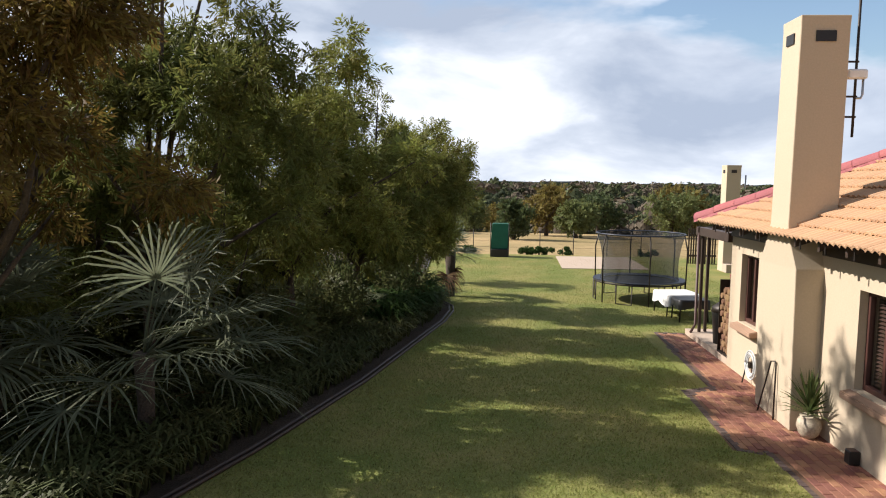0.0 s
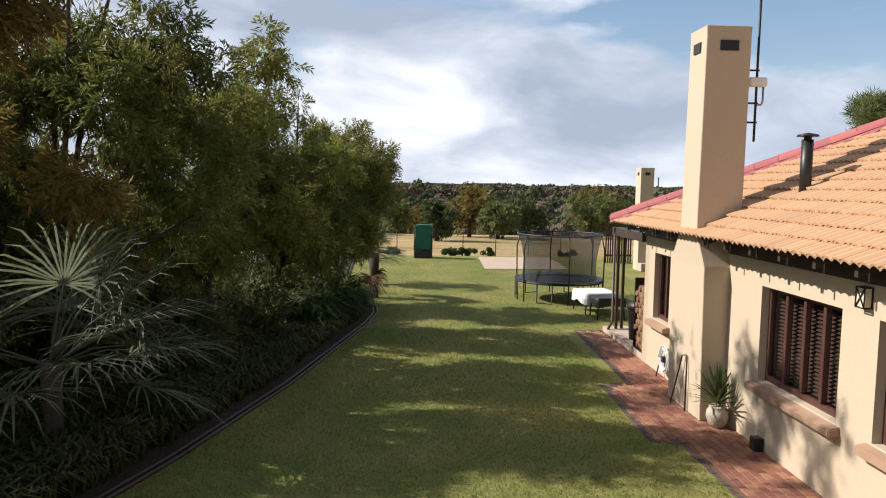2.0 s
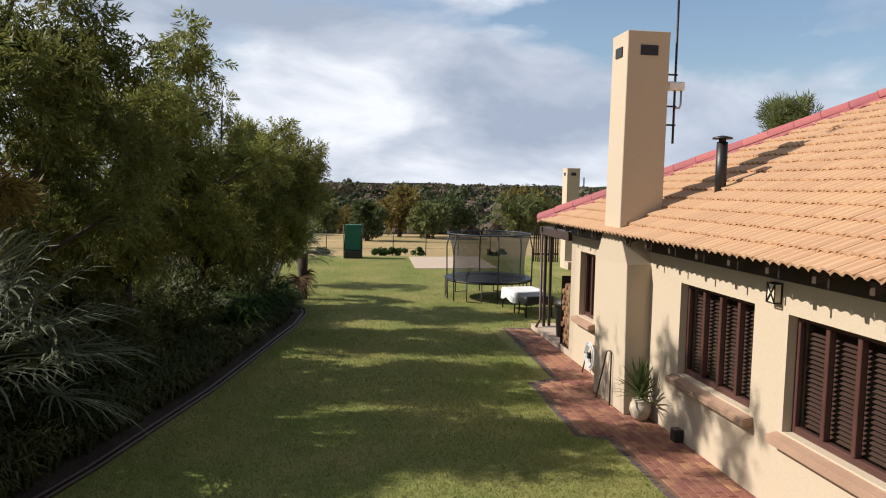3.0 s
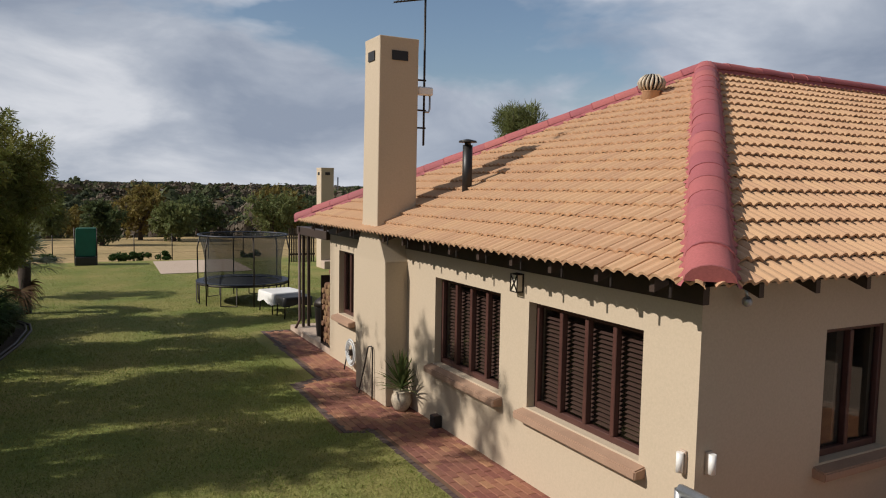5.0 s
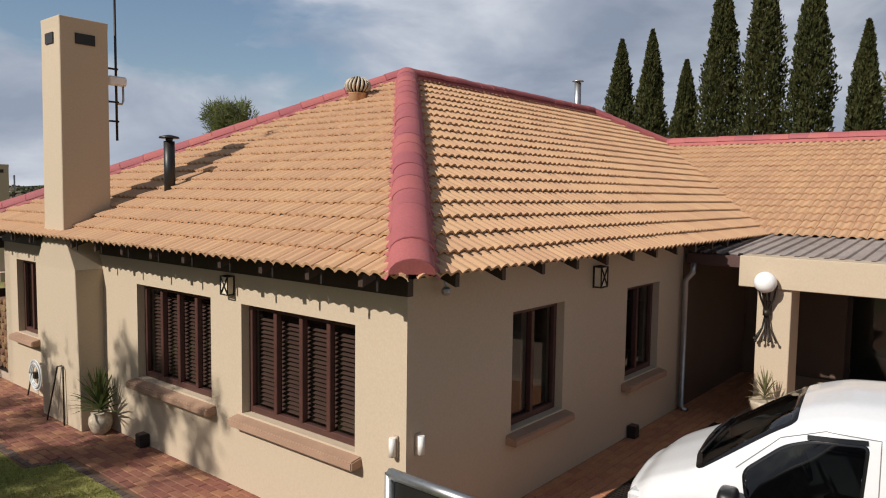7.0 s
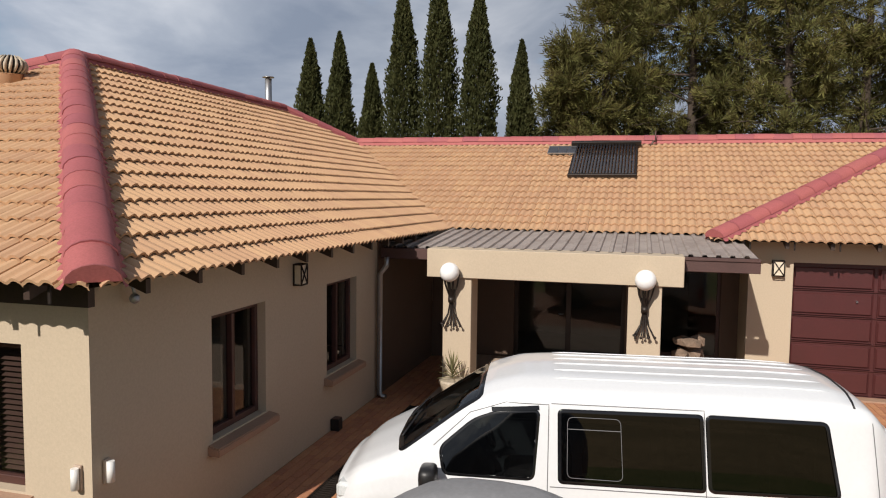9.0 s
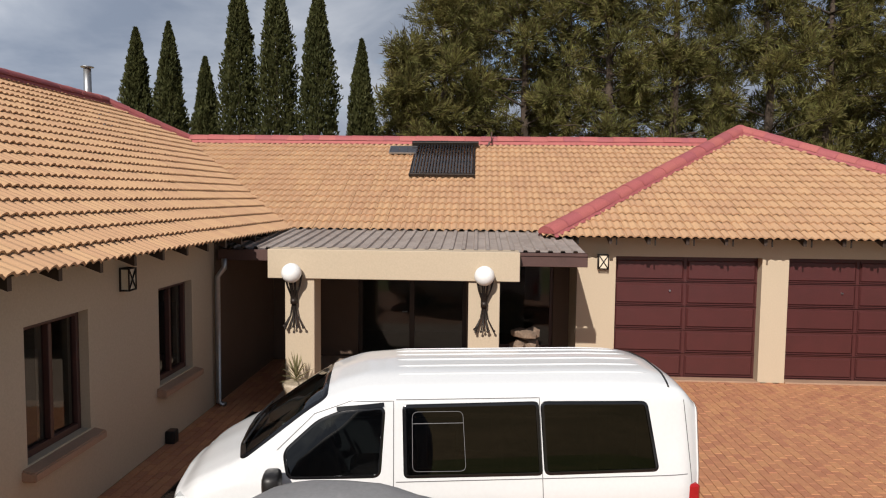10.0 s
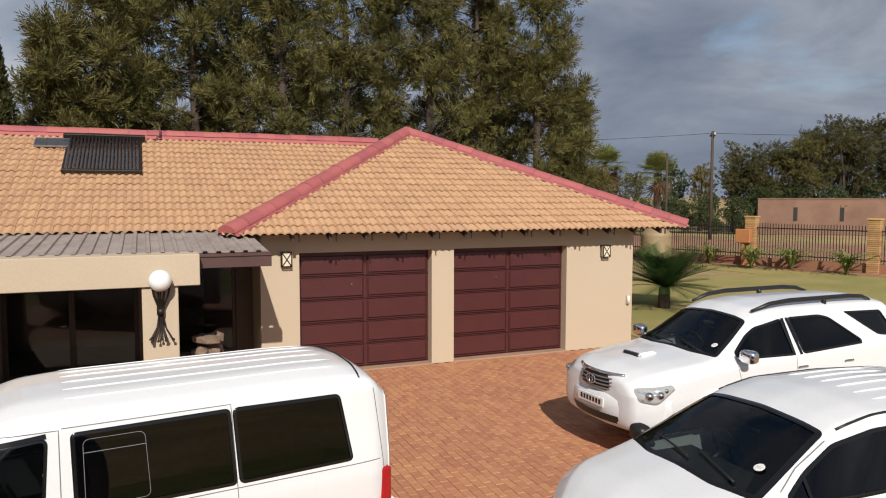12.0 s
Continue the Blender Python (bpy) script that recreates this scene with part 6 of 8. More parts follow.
# a bare twiggy top
bt = thing("bare_shrub", pose(-4.4, 11.4, 0), "tall thin twigs with a few last leaves", "shrub")
rng = np.random.default_rng(41)
for k in range(5):
    bm = bmesh.new()
    p = np.array([0.0, 0, 0.0]); q = np.array([rng.normal() * 0.8, rng.normal() * 0.5, 6.3 + rng.random() * 0.8])
    tube(bm, [p, (p + q) / 2 + rng.normal(size=3) * 0.2, q], [0.02, 0.012, 0.004], 5)
    for j in range(5):
        a = p + (q - p) * (0.6 + 0.08 * j)
        tube(bm, [a, a + np.array([rng.normal() * 0.25, rng.normal() * 0.25, 0.3])], [0.006, 0.003], 4)
    part("stem", bm, M_BARK, bt)
c = np.stack([rng.normal(size=240) * 0.7, rng.normal(size=240) * 0.5, 5.6 + 1.6 * rng.random(240)], 1)
part("leaves", quads_mesh("leaves", leaf_quads(rng, c, unit(rng, 240), 0.12, 0.05), M_LEAF_OCHRE), M_LEAF_OCHRE, bt)

# shrubs below the crowns
for i, (x, y, r) in enumerate([(-3.9, 11.4, 0.95), (-3.1, 14.3, 0.9), (-2.5, 17.4, 0.85), (-6.4, 8.6, 0.9), (-5.6, 11.6, 0.8), (-4.9, 13.6, 0.8), (-4.2, 15.8, 0.75), (-3.6, 17.8, 0.7), (-3.0, 20.4, 0.7), (-7.8, 11.5, 1.0), (-7.5, 15.5, 1.1), (-3.2, 22.2, 0.8), (-7.4, 6.4, 1.0), (-9, 19, 1.5), (-9.5, 8, 1.5), (-6, 21, 1.2), (-9.8, 11, 1.6), (-10, 14, 1.6), (-9.8, 16.6, 1.6), (-8, 21.5, 1.5), (-9, 5, 1.4), (-5.5, 23.5, 1.3), (-8, 24.5, 1.6)]):
    rng = np.random.default_rng(300 + i)
    sh = thing("shrub", pose(x, y, 0), "dense dark green shrub in the bed", "shrub", group="shrubs of the bed")
    bl = crown_blobs(rng, (0, 0, r * 0.75), (r, r, r * 0.75), 16, r * 0.42)
    bm = bmesh.new()
    for k in range(6):
        tube(bm, [(0, 0, -0.05), (bl[k][0] * 0.5, bl[k][1] * 0.5, 0.4), bl[k][:3]], [0.03, 0.02, 0.008], 5)
    part("stem", bm, M_BARK, sh)
    part("foliage", quads_mesh("foliage", spray_leaves(rng, bl, 5200, 0.14, 0.05), M_LEAF_DARK), M_LEAF_DARK, sh)


def bed_edge_x(y):
    ys, xs = [p[1] for p in BED_EDGE], [p[0] for p in BED_EDGE]
    return np.interp(y, ys, xs)


def strap_leaves(rng, cx, cy, per, h, w, lean=0.45):
    """Arching strap leaves in clumps: two quads a leaf."""
    n = len(cx) * per
    x, y = np.repeat(cx, per), np.repeat(cy, per)
    a = rng.random(n) * 2 * np.pi
    hh = h * rng.uniform(0.55, 1.2, n)
    d = np.stack([np.cos(a), np.sin(a), np.zeros(n)], 1)
    s = np.stack([-np.sin(a), np.cos(a), np.zeros(n)], 1) * (w * rng.uniform(0.7, 1.2, n))[:, None] / 2
    z = np.array([0, 0, 1.0])
    k = (lean * rng.uniform(0.4, 1.6, n) * hh)[:, None]
    p0 = np.stack([x, y, np.full(n, 0.02)], 1)
    p1 = p0 + d * k * 0.35 + z * hh[:, None] * 0.75
    p2 = p0 + d * k * 1.1 + z * hh[:, None] * 0.92
    p3 = p0 + d * k * 1.7 + z * hh[:, None] * 0.75
    return np.concatenate([np.stack([p0 - s * 0.7, p0 + s * 0.7, p1 + s, p1 - s], 1), np.stack([p1 - s, p1 + s, p2 + s * 0.8, p2 - s * 0.8], 1), np.stack([p2 - s * 0.8, p2 + s * 0.8, p3 + s * 0.1, p3 - s * 0.1], 1)])


rng = np.random.default_rng(7)
cy = rng.uniform(3.6, 24, 3600)
cx = bed_edge_x(cy) - 0.22 - rng.random(3600) ** 1.5 * 5.5
bp = new("bed_plants", quads_mesh("bed_plants", strap_leaves(rng, cx, cy, 11, 0.46, 0.034), M_LEAF_DARK))
tagged(bp, "dense dark strap-leaved ground cover in the bed", "plants", kind="stuff")
cy = rng.uniform(15.0, 20.0, 500)
cx = bed_edge_x(cy) - 0.5 - rng.random(500) * 1.8
lp = new("bed_plants", quads_mesh("bed_plants", strap_leaves(rng, cx, cy, 10, 0.75, 0.045, 0.6), M_CYCAD))
tagged(lp, "bright green strap-leaved plants catching the sun", "plants", kind="stuff")


def fan_palm(base, h, fronds, reach, seed, mat=M_PALM, label="grey-green fan palm with stiff spreading leaves", trunk_r=0.13, leaflets=30, lw=0.015):
    rng = np.random.default_rng(seed)
    t = thing("fan_palm", pose(*base), label, "palm", group="fan palms")
    bm = bmesh.new()
    tube(bm, [(0, 0, -0.1), (0.02, 0, h * 0.5), (0, 0, h)], [trunk_r * 1.15, trunk_r, trunk_r * 1.25], 10)
    part("trunk", bm, M_BARK, t, "fibrous brown trunk")
    qs, dead, stalks = [], [], bmesh.new()
    for f in range(fronds):
        el = radians(rng.uniform(-25, 80)) if f < fronds * 0.86 else radians(rng.uniform(-75, -45))
        az = rng.random() * 2 * np.pi
        d = np.array([math.cos(az) * math.cos(el), math.sin(az) * math.cos(el), math.sin(el)])
        L = reach * rng.uniform(0.42, 0.58)
        tip = np.array([0, 0, h]) + d * L + np.array([0, 0, -0.10 * L])
        tube(stalks, [(0, 0, h - 0.05), np.array([0, 0, h]) + d * L * 0.5, tip], [0.016, 0.012, 0.008], 4)
        side = np.cross(d, [0, 0, 1.0]); side /= np.linalg.norm(side) + 1e-9
        upn = np.cross(side, d)
        for k in range(leaflets):
            a = radians(-115 + 230 * k / (leaflets - 1)) + rng.normal() * 0.03
            e = d * math.cos(a) + side * math.sin(a) + upn * (0.22 * abs(math.sin(a)) + rng.normal() * 0.05)
            e /= np.linalg.norm(e)
            ll = reach * rng.uniform(0.46, 0.58) * (1 - 0.18 * abs(a) / 2)
            w = np.cross(e, upn); w = w / (np.linalg.norm(w) + 1e-9) * lw
            g = np.array([0, 0, -1.0])
            p0, p1, p2, p3 = tip, tip + e * ll * 0.4 + g * ll * 0.02, tip + e * ll * 0.75 + g * ll * 0.10, tip + e * ll + g * ll * 0.26
            tgt = dead if f >= fronds * 0.86 else qs
            tgt += [[p0 - w * 0.6, p0 + w * 0.6, p1 + w, p1 - w], [p1 - w, p1 + w, p2 + w * 0.8, p2 - w * 0.8], [p2 - w * 0.8, p2 + w * 0.8, p3 + w * 0.1, p3 - w * 0.1]]
    part("petiole", stalks, mat, t)
    part("fronds", quads_mesh("fronds", np.array(qs), mat), mat, t)
    if dead:
        part("dead_fronds", quads_mesh("dead_fronds", np.array(dead), M_DEAD), M_DEAD, t, "hanging brown dead leaves")
    return t


fan_palm((-4.05, 8.20, 0), 1.25, 25, 2.15, 1, trunk_r=0.10, leaflets=26, lw=0.014)
fan_palm((-5.9, 8.1, 0), 1.6, 22, 1.5, 8)
fan_palm((-2.75, 15.5, 0), 0.35, 18, 0.95, 2)
fan_palm((-1.05, 20.8, 0), 1.30, 20, 1.15, 3)


def feather_crown(name, base, h, n, reach, seed, label, mat, trunk_r, arch=0.5, cat="palm"):
    """A palm or cycad with arching feather leaves."""
    rng = np.random.default_rng(seed)
    t = thing(name, pose(*base), label, cat)
    bm = bmesh.new(); tube(bm, [(0, 0, -0.1), (0, 0, h * 0.5), (0, 0, h)], [trunk_r * 1.1, trunk_r, trunk_r * 0.9], 10); part("trunk", bm, M_BARK, t)
    qs = []
    for f in range(n):
        az, el = 2 * np.pi * f / n * 2.39996 * n / (2 * np.pi) / n * 2.618 + f * 2.39996, radians(rng.uniform(5, 75))
        L = reach * rng.uniform(0.85, 1.1)
        pts = []
        for s in np.linspace(0, 1, 9):
            e = el - arch * 1.6 * s
            pts.append(np.array([math.cos(az), math.sin(az), 0]) * L * s * math.cos(el * 0.8) + np.array([0, 0, h + L * (s * math.sin(el) - arch * s * s * 0.75)]))
        for a, b in zip(pts, pts[1:]):
            d = (b - a) / np.linalg.norm(b - a)
            sd = np.cross(d, [0, 0, 1.0]); sd /= np.linalg.norm(sd) + 1e-9
            for k in range(3):
                p = a + (b - a) * k / 3
                for sg in (-1, 1):
                    e = sd * sg * 0.85 + d * 0.5 + np.array([0, 0, 0.15])
                    ll = reach * 0.20
                    w = d * reach * 0.012
                    qs.append([p - w, p + w, p + e * ll + w * 0.2, p + e * ll - w * 0.2])
            w = sd * 0.012
            qs.append([a - w, a + w, b + w, b - w])
    part("fronds", quads_mesh("fronds", np.array(qs), mat), mat, t)
    return t


feather_crown("cycad", (16.84, -13.93, 0), 0.62, 84, 1.50, 5, "dark green cycad with stiff arching fronds on the lawn", M_CYCAD, 0.17, 0.24, "cycad")
fan_palm((51.0, -36.0, 0), 6.0, 40, 2.2, 6, M_FARFAN, "tall yellow-green fan palm beyond the fence", 0.26, 22, 0.035)
fan_palm((46.6, -38.0, 0), 5.2, 40, 2.2, 9, M_FARFAN, "tall yellow-green fan palm beyond the fence", 0.26, 22, 0.035)

# cypresses east of the house
for i, (y, top, r) in enumerate([(12.1, 9.0, 0.56), (10.93, 9.2, 0.52), (9.65, 8.0, 0.48), (8.47, 10.8, 0.58), (7.14, 11.1, 0.63), (5.70, 10.5, 0.60), (4.20, 8.6, 0.47)]):
    rng = np.random.default_rng(500 + i)
    cp = thing("cypress", pose(24.6, y, 0), "slender dark green pencil cypress", "tree", group="row of cypresses")
    bm = bmesh.new(); tube(bm, [(0, 0, -0.1), (0, 0, top * 0.9)], [0.12, 0.02], 6); part("trunk", bm, M_BARK, cp)
    n = 24000
    s = rng.random(n) ** 0.8
    a = rng.random(n) * 2 * np.pi
    lump = 1 + 0.13 * np.sin(a * 3 + s * 19 + i) + 0.10 * np.sin(a * 5 - s * 37) + 0.20 * np.sin(a * 9 + s * 71) * np.sin(a * 4 - s * 97 + i)
    rr = r * lump * np.minimum(1, 3.2 * s + 0.35) * np.clip((1 - s) * 2.6, 0.015, 1) ** 0.72 * 1.12 * (0.25 + 0.75 * rng.random(n) ** 0.5)
    c = np.stack([rr * np.cos(a), rr * np.sin(a), 0.2 + s * (top - 0.2)], 1)
    out = np.stack([np.cos(a), np.sin(a), np.zeros(n)], 1)
    part("crown", quads_mesh("crown", leaf_quads(rng, c, out * 0.5, 0.15, 0.06, up=0.9, spread=0.6), M_CYPRESS), M_CYPRESS, cp)

# tall pines east of the entrance wing
for i, (x, y, top, r) in enumerate([(29.5, 1.6, 11.5, 2.2), (31, -1.8, 15, 2.4), (29, -5.0, 14.5, 2.3), (31.5, -8.2, 16, 2.5), (29.5, -11.4, 15, 2.4), (31.5, -14.6, 15.5, 2.5), (30, -17.4, 13.0, 2.7), (33, -21.0, 8.6, 1.7), (34, -4, 15, 2.6), (35, -11, 15, 2.6), (27.8, 2.9, 8.8, 1.5), (34.5, -17, 13, 2.4), (33.5, 0.4, 12.6, 2.5)]):
    rng = np.random.default_rng(600 + i)
    t = thing("pine_tree", pose(x, y, 0), "tall ragged grey-green pine with a straight trunk", "tree", group="pines behind the house")
    bm = bmesh.new()
    tube(bm, [(0, 0, -0.1), (rng.normal() * 0.15, rng.normal() * 0.15, top * 0.5), (rng.normal() * 0.2, rng.normal() * 0.2, top * 0.96)], [0.24, 0.17, 0.03], 8)
    bl = []
    for k in range(84):
        z = top * rng.uniform(0.20, 1.0)
        s = (z / top - 0.20) / 0.80
        reach = r * (1.08 - 0.72 * s) * rng.uniform(0.35, 1.28)
        a = rng.random() * 2 * np.pi
        tip = np.array([math.cos(a) * reach, math.sin(a) * reach, z + reach * rng.uniform(-0.25, 0.25)])
        tube(bm, [(0, 0, z - reach * 0.25), tip * 0.55 + np.array([0, 0, z * 0.45 - 0.15]), tip], [0.05, 0.03, 0.01], 5)
        for f in (0.65, 1.0):
            bl.append((tip[0] * f, tip[1] * f, z + (tip[2] - z) * f, rng.uniform(0.30, 0.74)))
    part("trunk", bm, M_BARK, t)
    part("crown", quads_mesh("crown", spray_leaves(rng, bl, 42000, 0.24, 0.042, droop=-0.1, per=10, reach=0.25, forward=1.2), M_PINE), M_PINE, t)

# conifer behind the main roof
rng = np.random.default_rng(71)
bl = crown_blobs(rng, (20.1, 30, 6.0), (1.15, 1.15, 1.7), 42, 0.22)
tree("conifer", (20.1, 30, 0), 3.0, bl, 9000, (0.34, 0.035), M_FARLEAF[0], "rough conifer top beyond the roof", 72, 0.2, 8, -0.4)

# trees below the lawn, to the north
NORTH = [(1.6, 40, 3.4, 1.5, 3), (4.0, 47, 5.0, 2.2, 1), (5.6, 44, 3.6, 1.7, 0), (8.0, 52, 4.6, 2.3, 3), (12.0, 47, 4.9, 2.4, 0), (14.0, 52, 5.4, 2.6, 1), (17, 60, 5, 2.8, 3), (-1.2, 58, 4.2, 1.8, 0), (1.0, 66, 4.4, 2.0, 1), (-3.5, 50, 3.6, 1.8, 2), (-6, 62, 5, 2.6, 2), (22, 58, 5.4, 3, 0), (9, 66, 5.2, 3.0, 3), (28, 66, 6, 3.2, 3), (34, 58, 5, 2.8, 1), (-10, 55, 5, 2.6, 3)]
NLAB = ["rounded green tree below the lawn", "tree turning yellow below the lawn", "leafless grey-brown tree below the lawn", "dark green tree below the lawn"]
for i, (x, y, hh, r, m_) in enumerate([(a * 1.16, b + 8, c * 0.74, d * 0.82, e) for a, b, c, d, e in NORTH]):
    rng = np.random.default_rng(700 + i)
    z = float(ground_z(np.array(x), np.array(y)))
    bl = crown_blobs(rng, (x, y, z + hh * 0.55), (r, r, hh * 0.42), 34, r * 0.36)
    tree("tree", (x, y, z), hh * 0.25, bl, 9000, (0.19, 0.085), M_FARLEAF[m_], NLAB[m_], 800 + i, 0.14, 8, 0.1, "trees below the lawn")


def tuft_quads(rng, blobs, n, size):
    """Broad tufts lying on the outside of the blobs."""
    b = np.array(blobs, dtype=float)
    i = rng.integers(0, len(b), n)
    u = unit(rng, n)
    u[:, 2] = np.abs(u[:, 2]) * 0.9 + u[:, 2] * 0.1
    c = b[i, :3] + u * (b[i, 3] * rng.uniform(0.8, 1.08, n))[:, None]
    nrm = u + unit(rng, n) * 0.28
    nrm /= np.linalg.norm(nrm, axis=1, keepdims=True)
    d = np.cross(nrm, unit(rng, n))
    d /= np.linalg.norm(d, axis=1, keepdims=True) + 1e-9
    s_ = np.cross(nrm, d)
    k = (size * rng.uniform(0.5, 1.2, n))[:, None]
    return np.stack([c - d * k, c + s_ * k * 0.8, c + d * k, c - s_ * k * 0.8], 1)


def woods(name, n, xr, yr, mat, seed, label, size=1.0, per=260):
    """Far woods: many small crowns, in one object."""
    rng = np.random.default_rng(seed)
    ys = yr[0] * (yr[1] / yr[0]) ** rng.random(n)
    xs = rng.uniform(*xr, n) * (0.25 + ys / yr[1])
    out = []
    for x, y in zip(xs, ys):
        z = float(ground_z(np.array(x), np.array(y)))
        r = size * rng.uniform(1.2, 3.4) * (1.0 if y > 250 else 1.05)
        bl = crown_blobs(rng, (x, y, z + r * 0.75), (r * 1.1, r * 1.1, r * 0.7), 9, r * 0.5)
        out.append(tuft_quads(rng, bl, int(per * min(2.2, max(0.5, (r / size / 2.2) ** 2))), 0.36 * size * (1 + y / 700)))
    tagged(new(name, quads_mesh(name, np.concatenate(out), mat)), label, "trees", kind="stuff")


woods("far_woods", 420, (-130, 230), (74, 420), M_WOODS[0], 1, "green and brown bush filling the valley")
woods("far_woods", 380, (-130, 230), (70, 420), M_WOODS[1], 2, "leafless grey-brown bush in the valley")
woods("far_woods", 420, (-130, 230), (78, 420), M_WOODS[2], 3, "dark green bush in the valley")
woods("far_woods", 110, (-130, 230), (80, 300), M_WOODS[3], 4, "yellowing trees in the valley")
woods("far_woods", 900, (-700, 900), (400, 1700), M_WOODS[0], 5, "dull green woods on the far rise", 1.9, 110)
# the grey-brown leaf also stands in for haze on the far rise
woods("far_woods", 700, (-700, 900), (380, 1700), M_WOODS[1], 6, "grey-brown woods on the far rise, greyed for haze", 1.9, 110)
# far houses
rng = np.random.default_rng(31)
for i in range(12):
    y = rng.uniform(420, 1100); x = rng.uniform(-0.05, 0.36) * y
    z = float(ground_z(np.array(x), np.array(y)))
    fh = thing("far_house", pose(x, y, z, 0, 0, rng.uniform(0, 180)), "small far house with a low roof among trees", "house", group="far houses")
    w, d, hh = rng.uniform(6, 12), rng.uniform(5, 8), 3.4
    part("wall", boxes((-w, w, -d, d, -1, hh)), M_SLAB, fh)
    bm = bmesh.new(); prism(bm, [(-d - 0.6, hh), (d + 0.6, hh), (0, hh + 2.6)], "x", -w - 0.5, w + 0.5); part("roof", bm, M_TERRAWALL if i % 2 else M_SHEET, fh)
    for k in (-0.5, 0.4):
        part("window", boxes((w * k, w * k + 1.6, -d - 0.05, -d + 0.05, 1.0, 2.3)), M_BLACK, fh)
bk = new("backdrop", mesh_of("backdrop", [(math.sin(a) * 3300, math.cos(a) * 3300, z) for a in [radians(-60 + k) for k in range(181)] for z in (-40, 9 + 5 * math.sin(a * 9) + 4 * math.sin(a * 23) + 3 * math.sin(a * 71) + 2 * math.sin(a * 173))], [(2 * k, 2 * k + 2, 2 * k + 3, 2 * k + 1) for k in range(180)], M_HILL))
tagged(bk, "far ridge on the horizon, tinted blue for haze", "hills", kind="structure")

# ---- garden things ----


def yucca(m, label, pot_prof, leaves, length, seed, mat):
    t = thing("potted_plant", m, label, "plant", group="potted plants")
    bm = bmesh.new(); lathe(bm, pot_prof, 22); part("pot", bm, M_POT, t, "pale weathered pot")
    h = pot_prof[-1][1]
    bm = bmesh.new(); lathe(bm, [(pot_prof[-1][0] * 0.9, h - 0.06), (pot_prof[-1][0] * 0.88, h - 0.03)], 16); part("soil", bm, M_SOIL, t)
    rng = np.random.default_rng(seed)
    qs = []
    for k in range(leaves):
        az, el = k * 2.39996, radians(8 + 78 * (k / leaves))
        d = np.array([math.cos(az) * math.cos(el), math.sin(az) * math.cos(el), math.sin(el)])
        s = np.array([-math.sin(az), math.cos(az), 0])
        L = length * rng.uniform(0.8, 1.1)
        p0 = np.array([0, 0, h + 0.02 + 0.12 * k / leaves])
        w = s * length * 0.035
        p1, p2, p3 = p0 + d * L * 0.35, p0 + d * L * 0.7 + np.array([0, 0, -0.03 * L]), p0 + d * L + np.array([0, 0, -0.14 * L * math.cos(el)])
        qs += [[p0 - w * 0.7, p0 + w * 0.7, p1 + w, p1 - w], [p1 - w, p1 + w, p2 + w * 0.8, p2 - w * 0.8], [p2 - w * 0.8, p2 + w * 0.8, p3 + w * 0.05, p3 - w * 0.05]]
    part("leaves", quads_mesh("leaves", np.array(qs), mat), mat, t)
    return t


yucca(pose(4.27, 9.62, 0.0), "yucca with pointed striped leaves in a round stone pot", [(0.08, 0), (0.12, 0.05), (0.155, 0.15), (0.145, 0.23), (0.11, 0.28), (0.125, 0.30)], 60, 0.52, 3, M_YUCCA)
yucca(pose(10.22, 2.80, 0.0), "dry pale succulent in a tall cream pot", [(0.12, 0), (0.15, 0.1), (0.18, 0.42), (0.21, 0.48), (0.20, 0.52)], 36, 0.34, 4, M_SUCC)

# rocks piled at the porch
rk = thing("rock_pile", pose(11.9, -0.72, 0.0), "pile of pale wrapped stone blocks beside the porch column", "rocks")
rng = random.Random(4)
for k in range(12):
    bm = bmesh.new()
    bmesh.ops.create_icosphere(bm, subdivisions=1, radius=1)
    sx, sy, sz = rng.uniform(0.14, 0.24), rng.uniform(0.12, 0.2), rng.uniform(0.08, 0.13)
    for v in bm.verts:
        n_ = 1 + 0.22 * noise.noise(v.co * 1.8 + Vector((k, 0, 0)))
        v.co = Vector((v.co.x * sx, v.co.y * sy, v.co.z * sz)) * n_
    lay = k // 4
    bmesh.ops.transform(bm, matrix=pose(rng.uniform(-0.25, 0.25) * (1 - lay * 0.2), rng.uniform(-0.36, 0.36) * (1 - lay * 0.28), 0.60 + 0.20 * lay, 0, 0, rng.uniform(0, 180)), verts=bm.verts)
    part("rock", bm, M_STONE, rk)
part("base_block", boxes((-0.32, 0.32, -0.42, 0.42, 0.0, 0.52), bevel=0.02), M_ENTRY, rk, "low dark plinth under the stones")

# hose reel and stand pipe at the garden wall
hr = thing("garden_hose", pose(4.40, 12.02, 0.36), "pale blue hose coiled on a wall bracket", "hose")
for k in range(5):
    bm = bmesh.new(); rr = 0.15 + 0.022 * k
    tube(bm, [(-0.02 - 0.014 * (k % 3), rr * math.cos(a), rr * math.sin(a)) for a in [2 * math.pi * j / 20 for j in range(21)]], 0.013, 6); part("coil", bm, M_LAMPGLASS, hr)
part("bracket", boxes((-0.06, 0.06, -0.04, 0.04, -0.05, 0.05)), M_IRON, hr)
bm = bmesh.new(); tube(bm, [(-0.03, 0.16, 0), (-0.05, 0.2, -0.2), (-0.1, 0.15, -0.34)], 0.012, 6); part("tail", bm, M_BLACK, hr)
hs_ = thing("stand_pipe", pose(4.00, 10.55, 0), "bent black hose on a thin stand pipe", "pipe")
bm = bmesh.new(); tube(bm, [(0.08, -0.25, 0), (0.08, -0.25, 0.80), (0.08, -0.21, 0.84), (0.06, -0.12, 0.82), (0.04, -0.02, 0.5), (0.0, 0.12, 0.02)], 0.012, 6); part("pipe", bm, M_IRON, hs_)

